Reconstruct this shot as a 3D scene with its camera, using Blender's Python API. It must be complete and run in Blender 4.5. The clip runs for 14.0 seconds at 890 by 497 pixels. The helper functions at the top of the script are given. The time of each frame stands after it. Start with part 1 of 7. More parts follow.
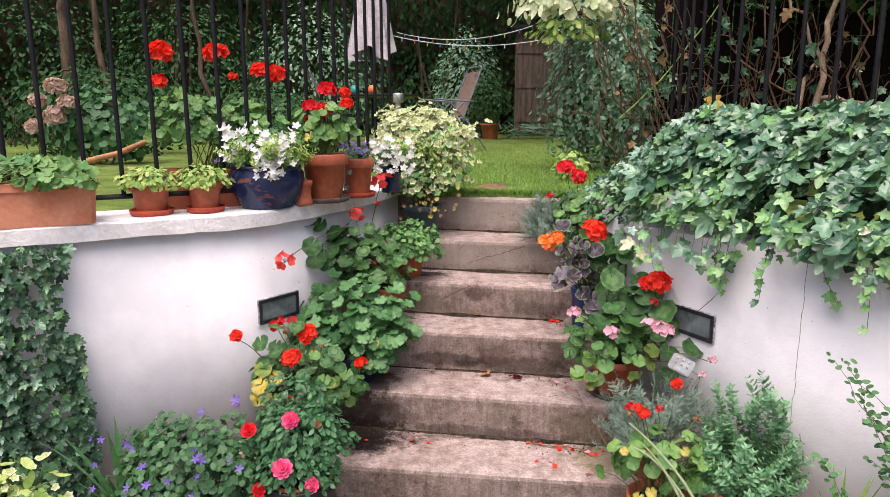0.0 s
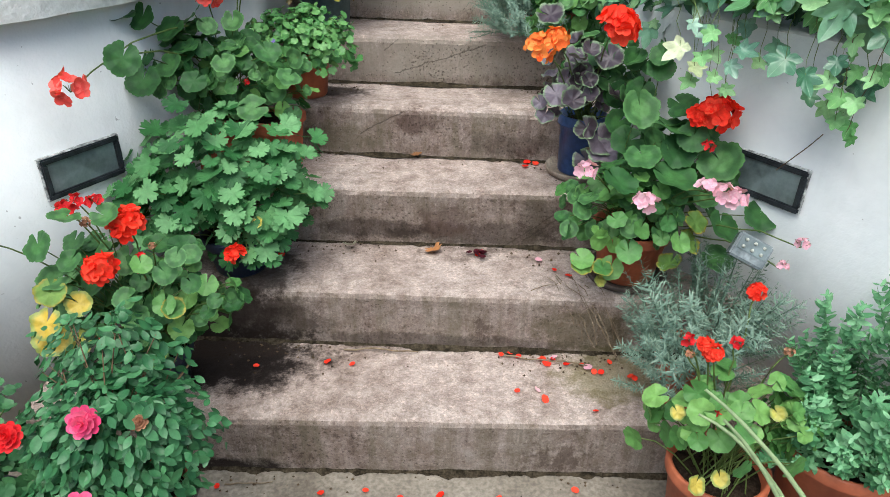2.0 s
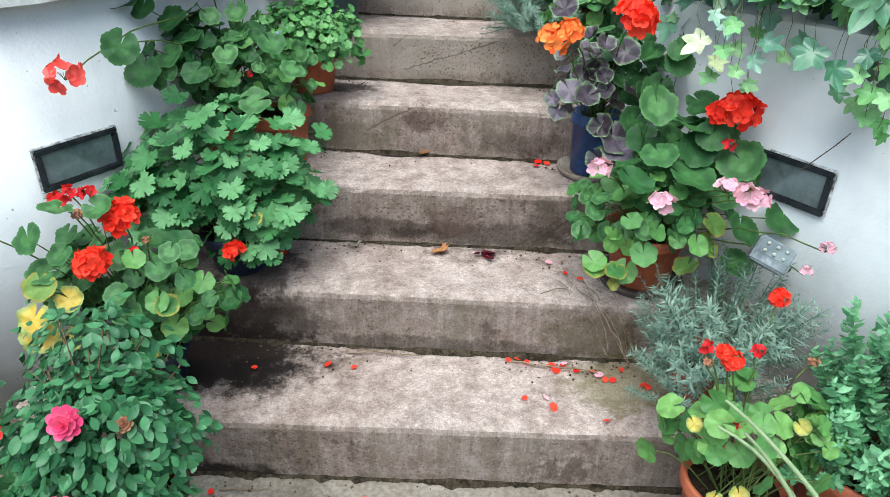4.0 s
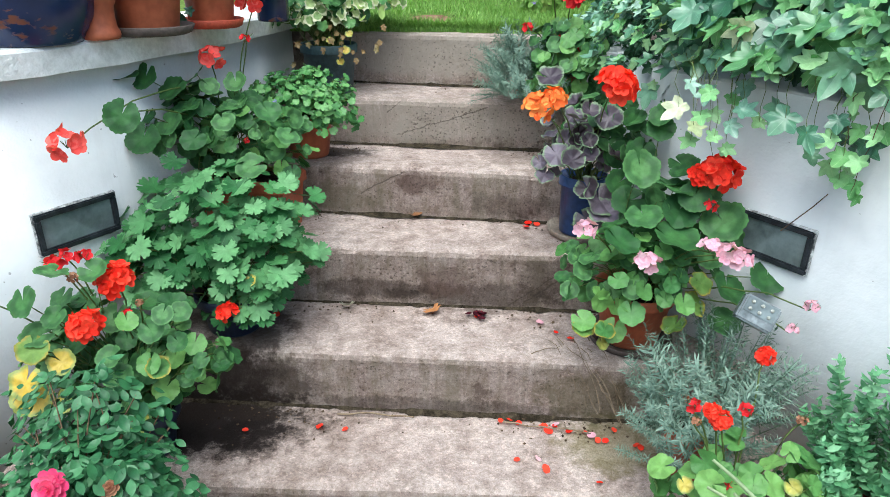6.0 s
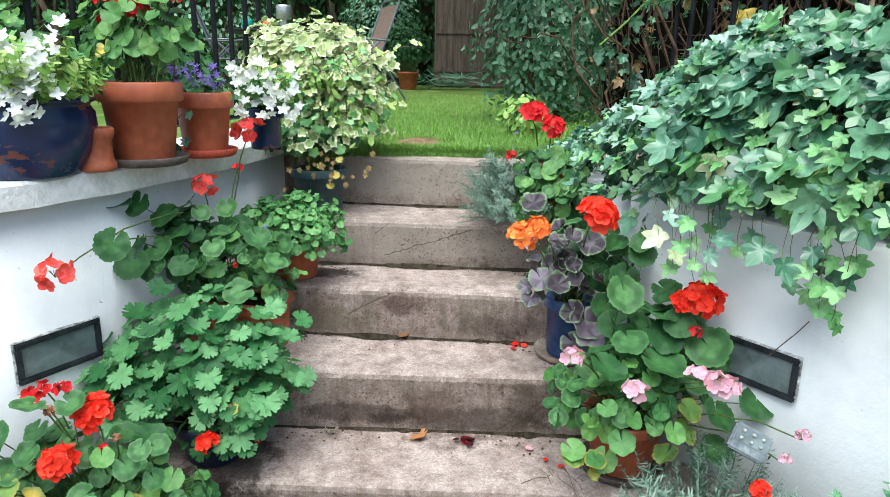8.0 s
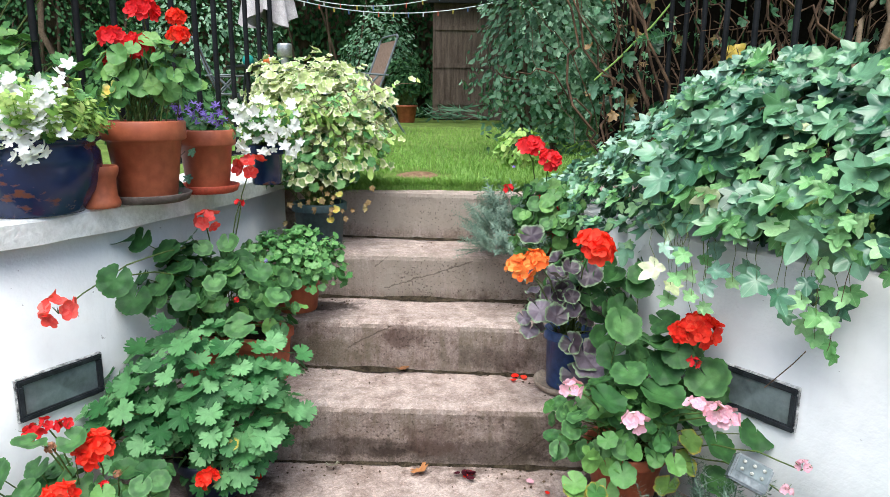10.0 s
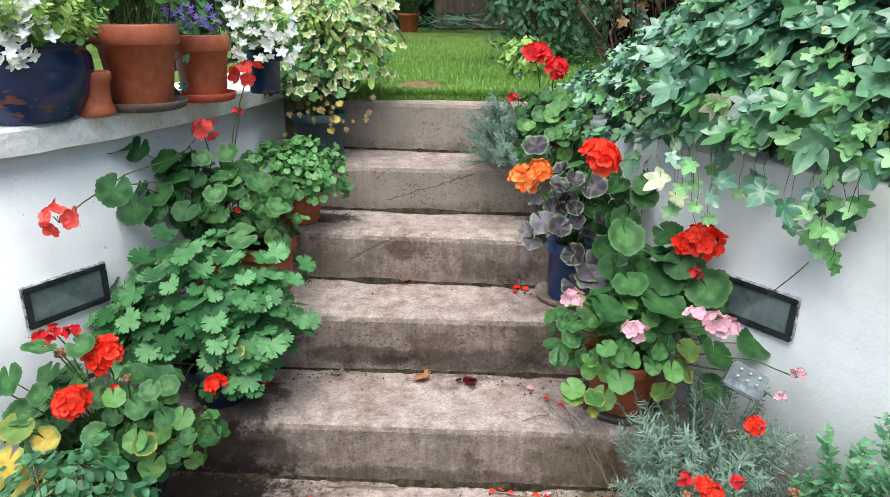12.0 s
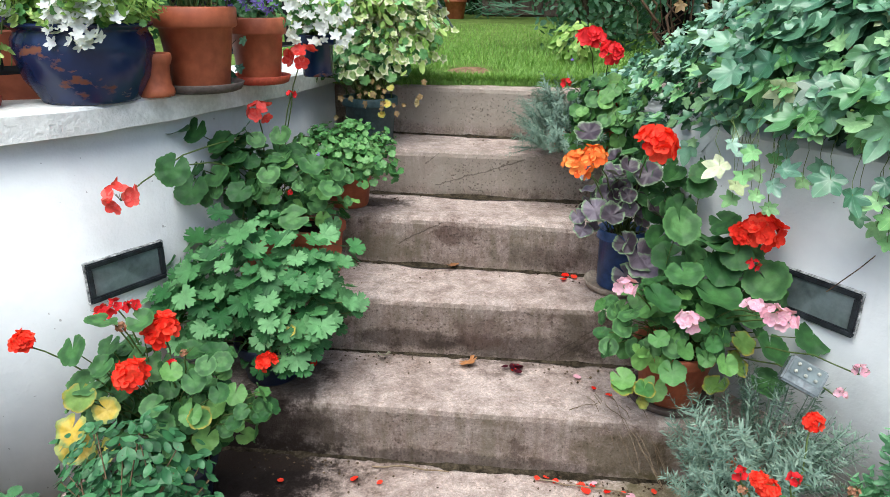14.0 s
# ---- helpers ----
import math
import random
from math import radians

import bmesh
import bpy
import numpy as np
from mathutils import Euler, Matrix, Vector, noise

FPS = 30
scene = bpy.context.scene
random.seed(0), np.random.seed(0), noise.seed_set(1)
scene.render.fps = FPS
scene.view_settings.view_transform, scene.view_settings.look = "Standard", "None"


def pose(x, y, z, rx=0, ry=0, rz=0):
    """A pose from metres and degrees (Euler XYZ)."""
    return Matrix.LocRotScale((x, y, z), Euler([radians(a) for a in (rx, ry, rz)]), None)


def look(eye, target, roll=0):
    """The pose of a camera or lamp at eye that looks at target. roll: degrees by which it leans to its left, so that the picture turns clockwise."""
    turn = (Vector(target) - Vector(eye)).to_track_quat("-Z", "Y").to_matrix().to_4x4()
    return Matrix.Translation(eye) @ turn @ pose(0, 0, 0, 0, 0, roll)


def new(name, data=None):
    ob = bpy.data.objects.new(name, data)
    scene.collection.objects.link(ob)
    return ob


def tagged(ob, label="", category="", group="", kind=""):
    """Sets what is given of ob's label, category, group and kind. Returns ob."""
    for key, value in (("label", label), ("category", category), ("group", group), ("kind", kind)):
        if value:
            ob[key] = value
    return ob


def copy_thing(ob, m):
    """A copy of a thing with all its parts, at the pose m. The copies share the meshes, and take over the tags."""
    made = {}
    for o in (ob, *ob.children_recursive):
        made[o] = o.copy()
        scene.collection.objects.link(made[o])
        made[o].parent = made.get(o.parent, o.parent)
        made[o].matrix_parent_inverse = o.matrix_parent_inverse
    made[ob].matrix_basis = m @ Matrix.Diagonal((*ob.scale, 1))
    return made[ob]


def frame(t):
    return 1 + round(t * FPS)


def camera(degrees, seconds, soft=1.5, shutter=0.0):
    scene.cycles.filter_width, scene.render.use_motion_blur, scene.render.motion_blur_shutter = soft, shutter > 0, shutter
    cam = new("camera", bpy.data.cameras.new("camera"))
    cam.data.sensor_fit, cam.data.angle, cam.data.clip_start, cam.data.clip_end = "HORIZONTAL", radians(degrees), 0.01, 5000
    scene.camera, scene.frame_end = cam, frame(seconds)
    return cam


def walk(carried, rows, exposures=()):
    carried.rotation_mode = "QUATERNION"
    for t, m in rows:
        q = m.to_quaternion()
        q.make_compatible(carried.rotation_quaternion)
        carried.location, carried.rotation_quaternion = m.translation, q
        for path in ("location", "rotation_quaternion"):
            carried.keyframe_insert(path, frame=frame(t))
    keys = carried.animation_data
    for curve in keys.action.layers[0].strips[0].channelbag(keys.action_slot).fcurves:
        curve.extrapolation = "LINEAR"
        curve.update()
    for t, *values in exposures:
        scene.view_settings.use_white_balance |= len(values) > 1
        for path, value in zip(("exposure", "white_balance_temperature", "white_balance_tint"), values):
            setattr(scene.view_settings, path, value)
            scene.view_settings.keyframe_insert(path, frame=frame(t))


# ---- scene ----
cam = camera(67.1, 14.0, soft=0.8)
PATH = [
    (0, (0.256, -3.126, 1.521), (0.001, -1.181, 1.131), -0.1),
    (0.5, (0.178, -2.843, 1.489), (0.122, -0.921, 0.936), 0.7),
    (1, (0.186, -2.524, 1.452), (0.098, -0.647, 0.768), -0.3),
    (1.5, (0.164, -2.216, 1.419), (0.008, -0.395, 0.607), 0.4),
    (2, (0.106, -2.029, 1.373), (0.101, -0.286, 0.392), 0.8),
    (2.2, (0.124, -2.001, 1.35), (0.054, -0.272, 0.348), 0.2),
    (4.3, (0.115, -1.978, 1.322), (0.081, -0.215, 0.379), 1.2),
    (4.5, (0.142, -1.983, 1.319), (0.077, -0.203, 0.408), 0.6),
    (5, (0.145, -1.99, 1.325), (0.088, -0.183, 0.469), 0.5),
    (5.5, (0.135, -1.995, 1.336), (0.09, -0.179, 0.499), 0.6),
    (6, (0.137, -2.0, 1.342), (0.1, -0.17, 0.535), 0.8),
    (6.5, (0.137, -1.999, 1.342), (0.113, -0.146, 0.589), 0.8),
    (7, (0.14, -1.994, 1.344), (0.117, -0.126, 0.631), 0.9),
    (7.5, (0.141, -1.991, 1.36), (0.126, -0.094, 0.724), 0.9),
    (8, (0.138, -1.991, 1.395), (0.132, -0.058, 0.882), 1.0),
    (8.2, (0.138, -1.993, 1.397), (0.127, -0.046, 0.94), 0.9),
    (10.3, (0.139, -2.01, 1.407), (0.134, -0.056, 0.983), 0.5),
    (10.5, (0.134, -2.01, 1.406), (0.128, -0.061, 0.958), 0.6),
    (11, (0.137, -2.002, 1.391), (0.126, -0.107, 0.753), 0.6),
    (11.5, (0.137, -2.0, 1.389), (0.128, -0.116, 0.718), 0.9),
    (12, (0.141, -1.999, 1.389), (0.129, -0.113, 0.725), 0.6),
    (12.5, (0.143, -2.001, 1.388), (0.13, -0.114, 0.725), 0.7),
    (13, (0.136, -2.003, 1.387), (0.126, -0.116, 0.723), 0.8),
    (13.5, (0.134, -2.001, 1.387), (0.119, -0.118, 0.716), 0.8),
    (14, (0.116, -1.998, 1.378), (-0.015, -0.129, 0.681), 0.6),
]
walk(cam, [(t, look(eye, target, roll)) for t, eye, target, roll in PATH],
     exposures=[(0.0, 0.84, 6850, 23), (1.0, 0.79, 6750, 18), (1.4, 0.83, 6700, 14), (2.0, 0.84, 6200, 0), (2.2, 0.86, 6150, -2), (4.3, 1.04, 5850, -3), (6.5, 1.05, 5850, -2), (8.2, 1.12, 5950, -1), (10.3, 1.14, 6200, 4), (11.0, 1.04, 6200, 4), (12.5, 0.93, 6150, 1), (13.4, 0.93, 6150, 1), (14.0, 0.95, 6150, 2)])

# ---- light ----
world = bpy.data.worlds.new("sky_light")
scene.world = world
world.use_nodes = True
wn = world.node_tree
sky = wn.nodes.new("ShaderNodeTexSky")
sky.sky_type = "NISHITA"
sky.sun_disc = False
sky.sun_elevation = radians(67)
sky.sun_rotation = radians(191)
sky.air_density, sky.dust_density, sky.ozone_density = 1.0, 4.0, 1.0
wn.links.new(sky.outputs[0], wn.nodes["Background"].inputs[0])
wn.nodes["Background"].inputs[1].default_value = 0.1
sun_data = bpy.data.lights.new("sun", "SUN")
sun_data.energy, sun_data.angle, sun_data.color = 2.3, radians(62), (1.0, 0.97, 0.93)
sun = new("sun", sun_data)
sun.matrix_world = look((-0.7, -3.6, 8.6), (0.0, 0, 0))


# ---- materials ----
def shader(name, rough=0.7, spec=0.3, metal=0.0):
    m = bpy.data.materials.new(name)
    m.use_nodes = True
    nt = m.node_tree
    b = nt.nodes["Principled BSDF"]
    b.inputs["Roughness"].default_value = rough
    b.inputs["Specular IOR Level"].default_value = spec
    b.inputs["Metallic"].default_value = metal
    return m, nt, b


def node(nt, kind, **values):
    n = nt.nodes.new(kind)
    for k, v in values.items():
        if k == "op":
            n.operation = v
        elif k == "blend":
            n.data_type, n.blend_type = "RGBA", v
    return n


def math_node(nt, op, a, b=0.0):
    n = node(nt, "ShaderNodeMath", op=op)
    for i, v in enumerate((a, b)):
        if isinstance(v, (int, float)):
            n.inputs[i].default_value = v
        else:
            nt.links.new(v, n.inputs[i])
    return n.outputs[0]


def ramp(nt, fac, stops):
    n = nt.nodes.new("ShaderNodeValToRGB")
    e = n.color_ramp.elements
    while len(e) < len(stops):
        e.new(0.5)
    for el, (p, c) in zip(e, stops):
        el.position, el.color = p, (*c, 1) if len(c) == 3 else c
    nt.links.new(fac, n.inputs[0])
    return n.outputs[0]


def mix(nt, fac, a, b, blend="MIX"):
    n = node(nt, "ShaderNodeMix", blend=blend)
    for i, v in ((0, fac), (6, a), (7, b)):
        if isinstance(v, (int, float)):
            n.inputs[i].default_value = v
        elif isinstance(v, tuple):
            n.inputs[i].default_value = (*v, 1)
        else:
            nt.links.new(v, n.inputs[i])
    return n.outputs[2]


def noise_tex(nt, scale, detail=4, rough=0.6, stretch=None, place=False):
    """Noise over the object, or with place over the spot in the garden."""
    src = nt.nodes.new("ShaderNodeNewGeometry").outputs["Position"] if place else nt.nodes.new("ShaderNodeTexCoord").outputs["Object"]
    if stretch:
        mp = nt.nodes.new("ShaderNodeMapping")
        mp.inputs["Scale"].default_value = stretch
        nt.links.new(src, mp.inputs[0])
        src = mp.outputs[0]
    n = nt.nodes.new("ShaderNodeTexNoise")
    n.inputs["Scale"].default_value, n.inputs["Detail"].default_value, n.inputs["Roughness"].default_value = scale, detail, rough
    nt.links.new(src, n.inputs["Vector"])
    return n.outputs[0]


def bump(nt, b, height, strength=0.3, dist=0.01):
    n = nt.nodes.new("ShaderNodeBump")
    n.inputs["Strength"].default_value, n.inputs["Distance"].default_value = strength, dist
    nt.links.new(height, n.inputs["Height"])
    nt.links.new(n.outputs[0], b.inputs["Normal"])


def surface(name, dark, light, scale=8.0, fine=60.0, rough=0.8, spec=0.2, bumps=0.3, dist=0.004, stretch=None, metal=0.0, grit=0.22):
    """Two scales of colour variation and a fine relief."""
    m, nt, b = shader(name, rough, spec, metal)
    big = noise_tex(nt, scale, 5, 0.65, stretch)
    small = noise_tex(nt, fine, 3, 0.6)
    col = ramp(nt, big, [(0.37, dark), (0.63, light)])
    grain = ramp(nt, small, [(0.38, (1 - grit,) * 3), (0.62, (1 + grit * 0.45,) * 3)])
    nt.links.new(mix(nt, 1.0, col, grain, "MULTIPLY"), b.inputs["Base Color"])
    bump(nt, b, math_node(nt, "ADD", small, big), bumps, dist)
    return m


# the last, pale colour paints brighter light onto the two upper risers
EARTH_SHADE, DAMP_SHADE, GREEN, RUST, UPPER_LIGHT = (0.013, 0.008, 0.007), (0.03, 0.02, 0.016), (0.17, 0.15, 0.05), (0.09, 0.05, 0.04), (0.42, 0.365, 0.315)
# the dark patches are wet soil plus shade painted under pots and at riser feet
STAINS_AND_LIGHT = [((-0.62, -0.55, 0.18), (0.44, 0.18, 0.07), EARTH_SHADE, 0.97), ((-0.4, -0.58, 0.18), (0.09, 0.12, 0.05), EARTH_SHADE, 0.8), ((-0.58, -0.5, 0.2), (0.34, 0.06, 0.08), DAMP_SHADE, 0.8),
          ((0.56, -0.6, 0.18), (0.17, 0.13, 0.05), GREEN, 0.6), ((-0.44, -0.38, 0.36), (0.14, 0.17, 0.06), DAMP_SHADE, 0.75), ((-0.58, -0.47, 0.27), (0.27, 0.12, 0.12), DAMP_SHADE, 0.75),
          ((-0.36, 0.24, 0.71), (0.22, 0.08, 0.04), DAMP_SHADE, 0.85), ((0.0, 0.05, 0.66), (0.07, 0.2, 0.05), RUST, 0.6), ((0.2, -0.2, 0.4), (0.3, 0.2, 0.05), DAMP_SHADE, 0.55), ((0.1, -0.21, 0.44), (0.1, 0.1, 0.07), RUST, 0.5),
          ((-0.5, -0.83, 0.0), (0.3, 0.12, 0.05), EARTH_SHADE, 0.9), ((0.1, -0.48, 0.2), (0.5, 0.05, 0.03), DAMP_SHADE, 0.5), ((-0.42, -0.47, 0.26), (0.22, 0.12, 0.1), DAMP_SHADE, 0.65),
          ((-0.12, -0.2, 0.41), (0.2, 0.2, 0.04), DAMP_SHADE, 0.6), ((0.42, -0.2, 0.46), (0.12, 0.2, 0.08), DAMP_SHADE, 0.45), ((0.5, -0.5, 0.25), (0.16, 0.2, 0.08), (0.1, 0.085, 0.04), 0.55), ((-0.25, 0.06, 0.6), (0.18, 0.2, 0.06), (0.13, 0.11, 0.065), 0.5), ((0.3, 0.07, 0.6), (0.2, 0.2, 0.05), DAMP_SHADE, 0.4), ((0.05, 0.6, 0.985), (0.55, 0.2, 0.09), UPPER_LIGHT, 0.75), ((0.05, 0.33, 0.8), (0.55, 0.15, 0.08), UPPER_LIGHT, 0.55)]
GROOVES = [(0.293, 0.367, 0.477, 0.514), (0.335, 0.377, 0.467, 0.482), (-0.184, 0.621, -0.038, 0.696), (0.391, 0.56, 0.41, 0.65), (-0.087, 0.747, 0.233, 0.857), (-0.121, 0.828, -0.055, 0.878)]


def concrete_material():
    m, nt, b = shader("concrete", 0.88, 0.2)
    co = nt.nodes.new("ShaderNodeTexCoord")
    pos = nt.nodes.new("ShaderNodeSeparateXYZ")
    nt.links.new(co.outputs["Object"], pos.inputs[0])
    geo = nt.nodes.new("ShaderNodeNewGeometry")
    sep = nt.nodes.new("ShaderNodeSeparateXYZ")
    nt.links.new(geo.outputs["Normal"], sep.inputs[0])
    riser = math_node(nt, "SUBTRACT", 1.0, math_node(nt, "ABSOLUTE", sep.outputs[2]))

    def cells(scale, out):
        v = nt.nodes.new("ShaderNodeTexVoronoi")
        v.inputs["Scale"].default_value = scale
        nt.links.new(co.outputs["Object"], v.inputs["Vector"])
        return v.outputs[out]

    big = noise_tex(nt, 3.2, 7, 0.72)
    mid = noise_tex(nt, 19, 6, 0.75)
    blots = noise_tex(nt, 8, 7, 0.75, (1.0, 1.0, 0.8))
    streak = noise_tex(nt, 11, 6, 0.75, (1.5, 1.0, 0.16))
    small = noise_tex(nt, 260, 4, 0.8)
    pores = noise_tex(nt, 120, 3, 0.6)
    base = ramp(nt, big, [(0.3, (0.32, 0.243, 0.212)), (0.46, (0.485, 0.386, 0.352)), (0.7, (0.63, 0.53, 0.495))])
    base = mix(nt, 1.0, base, ramp(nt, mid, [(0.36, (0.64, 0.6, 0.57)), (0.6, (1.1,) * 3)]), "MULTIPLY")
    # aggregate: stones of 4 to 8 mm and sand between them
    stone = nt.nodes.new("ShaderNodeSeparateColor")
    nt.links.new(cells(165, "Color"), stone.inputs[0])
    base = mix(nt, 0.75, base, ramp(nt, stone.outputs[0], [(0.0, (0.74, 0.72, 0.7)), (0.3, (0.92,) * 3), (0.8, (1.06,) * 3), (1.0, (1.3, 1.28, 1.26))]), "MULTIPLY")
    base = mix(nt, 1.0, base, ramp(nt, small, [(0.36, (0.74,) * 3), (0.64, (1.16,) * 3)]), "MULTIPLY")
    # weathered risers: even mix of grime and painted upright-face shade, algae streaks, rust-brown blots, lime bloom
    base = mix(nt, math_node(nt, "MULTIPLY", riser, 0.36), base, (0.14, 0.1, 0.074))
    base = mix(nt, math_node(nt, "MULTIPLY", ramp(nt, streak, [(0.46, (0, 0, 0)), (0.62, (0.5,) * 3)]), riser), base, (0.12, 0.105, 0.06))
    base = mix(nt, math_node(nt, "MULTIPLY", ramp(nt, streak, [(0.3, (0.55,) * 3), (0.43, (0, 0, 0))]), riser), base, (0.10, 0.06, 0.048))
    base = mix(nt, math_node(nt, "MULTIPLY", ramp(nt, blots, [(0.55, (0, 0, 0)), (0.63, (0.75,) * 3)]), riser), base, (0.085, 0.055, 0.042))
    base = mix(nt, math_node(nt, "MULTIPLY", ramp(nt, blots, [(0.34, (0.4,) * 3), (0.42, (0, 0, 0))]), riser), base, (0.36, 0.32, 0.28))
    base = mix(nt, ramp(nt, blots, [(0.62, (0, 0, 0)), (0.7, (0.35,) * 3)]), base, (0.17, 0.13, 0.1))
    # wet earth with painted shade by the pots, green and rusty patches, painted light on upper risers: middle, radii,
    # colour, strength
    for at, size, colour, amount in STAINS_AND_LIGHT:
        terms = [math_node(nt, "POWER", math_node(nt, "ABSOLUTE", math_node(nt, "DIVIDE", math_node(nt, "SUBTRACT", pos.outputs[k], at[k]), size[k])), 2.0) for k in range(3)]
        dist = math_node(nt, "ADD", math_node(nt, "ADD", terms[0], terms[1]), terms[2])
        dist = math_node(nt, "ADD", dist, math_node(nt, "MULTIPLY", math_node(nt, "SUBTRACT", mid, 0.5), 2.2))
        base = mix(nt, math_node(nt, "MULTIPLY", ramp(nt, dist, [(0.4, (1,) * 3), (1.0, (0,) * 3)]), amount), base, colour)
    hole = math_node(nt, "ADD", cells(105, "Distance"), math_node(nt, "MULTIPLY", math_node(nt, "SUBTRACT", pores, 0.5), 1.8))
    hole = math_node(nt, "ADD", hole, math_node(nt, "MULTIPLY", math_node(nt, "SUBTRACT", 1.0, riser), 0.3))
    hole = math_node(nt, "ADD", hole, math_node(nt, "MULTIPLY", math_node(nt, "SUBTRACT", big, 0.5), 1.3))
    # shallow grooves scratched into the risers, as x, z to x, z
    for x0, z0, x1, z1 in GROOVES:
        slope = (z1 - z0) / (x1 - x0)
        off = math_node(nt, "SUBTRACT", math_node(nt, "SUBTRACT", pos.outputs[2], z0), math_node(nt, "MULTIPLY", math_node(nt, "SUBTRACT", pos.outputs[0], x0), slope))
        off = math_node(nt, "ADD", off, math_node(nt, "MULTIPLY", math_node(nt, "SUBTRACT", mid, 0.5), 0.035))
        along = math_node(nt, "ABSOLUTE", math_node(nt, "SUBTRACT", pos.outputs[0], (x0 + x1) / 2))
        near = math_node(nt, "LESS_THAN", along, abs(x1 - x0) / 2)
        near = math_node(nt, "MULTIPLY", near, math_node(nt, "LESS_THAN", math_node(nt, "ABSOLUTE", math_node(nt, "SUBTRACT", pos.outputs[2], (z0 + z1) / 2)), abs(z1 - z0) / 2 + 0.02))
        groove = math_node(nt, "MULTIPLY", math_node(nt, "MULTIPLY", near, riser), ramp(nt, math_node(nt, "MULTIPLY", math_node(nt, "ABSOLUTE", off), 100.0), [(0.12, (0.6,) * 3), (0.32, (0,) * 3)]))
        base = mix(nt, groove, base, (0.05, 0.038, 0.03))
    pit = ramp(nt, hole, [(0.02, (0,) * 3), (0.16, (1,) * 3)])
    base = mix(nt, math_node(nt, "MULTIPLY", math_node(nt, "SUBTRACT", 1.0, pit), 0.5), base, (0.05, 0.037, 0.03))
    nt.links.new(base, b.inputs["Base Color"])
    relief = math_node(nt, "ADD", math_node(nt, "MULTIPLY", small, 0.5), math_node(nt, "ADD", pit, math_node(nt, "MULTIPLY", mid, 1.4)))
    bump(nt, b, math_node(nt, "ADD", relief, math_node(nt, "MULTIPLY", stone.outputs[0], 0.25)), 1.0, 0.008)
    return m


def render_material():
    m, nt, b = shader("white_render", 0.85, 0.25)
    big = noise_tex(nt, 2.2, 5, 0.65)
    small = noise_tex(nt, 120, 3, 0.6)
    base = ramp(nt, big, [(0.36, (0.64, 0.65, 0.665)), (0.5, (0.73, 0.735, 0.75)), (0.64, (0.79, 0.795, 0.805))])
    stain = noise_tex(nt, 6, 5, 0.7, (1, 1, 0.35))
    base = mix(nt, ramp(nt, stain, [(0.62, (0,) * 3), (0.8, (0.35,) * 3)]), base, (0.42, 0.41, 0.36))
    drip = noise_tex(nt, 5, 5, 0.75, (1.6, 1.6, 0.12))
    base = mix(nt, ramp(nt, drip, [(0.58, (0,) * 3), (0.74, (0.12,) * 3)]), base, (0.40, 0.37, 0.32))
    specks = ramp(nt, noise_tex(nt, 70, 2, 0.4), [(0.76, (0,) * 3), (0.785, (0.6,) * 3)])
    base = mix(nt, specks, base, (0.2, 0.19, 0.18))
    nt.links.new(base, b.inputs["Base Color"])
    bump(nt, b, math_node(nt, "ADD", small, math_node(nt, "MULTIPLY", noise_tex(nt, 25, 3), 1.5)), 0.3, 0.004)
    return m


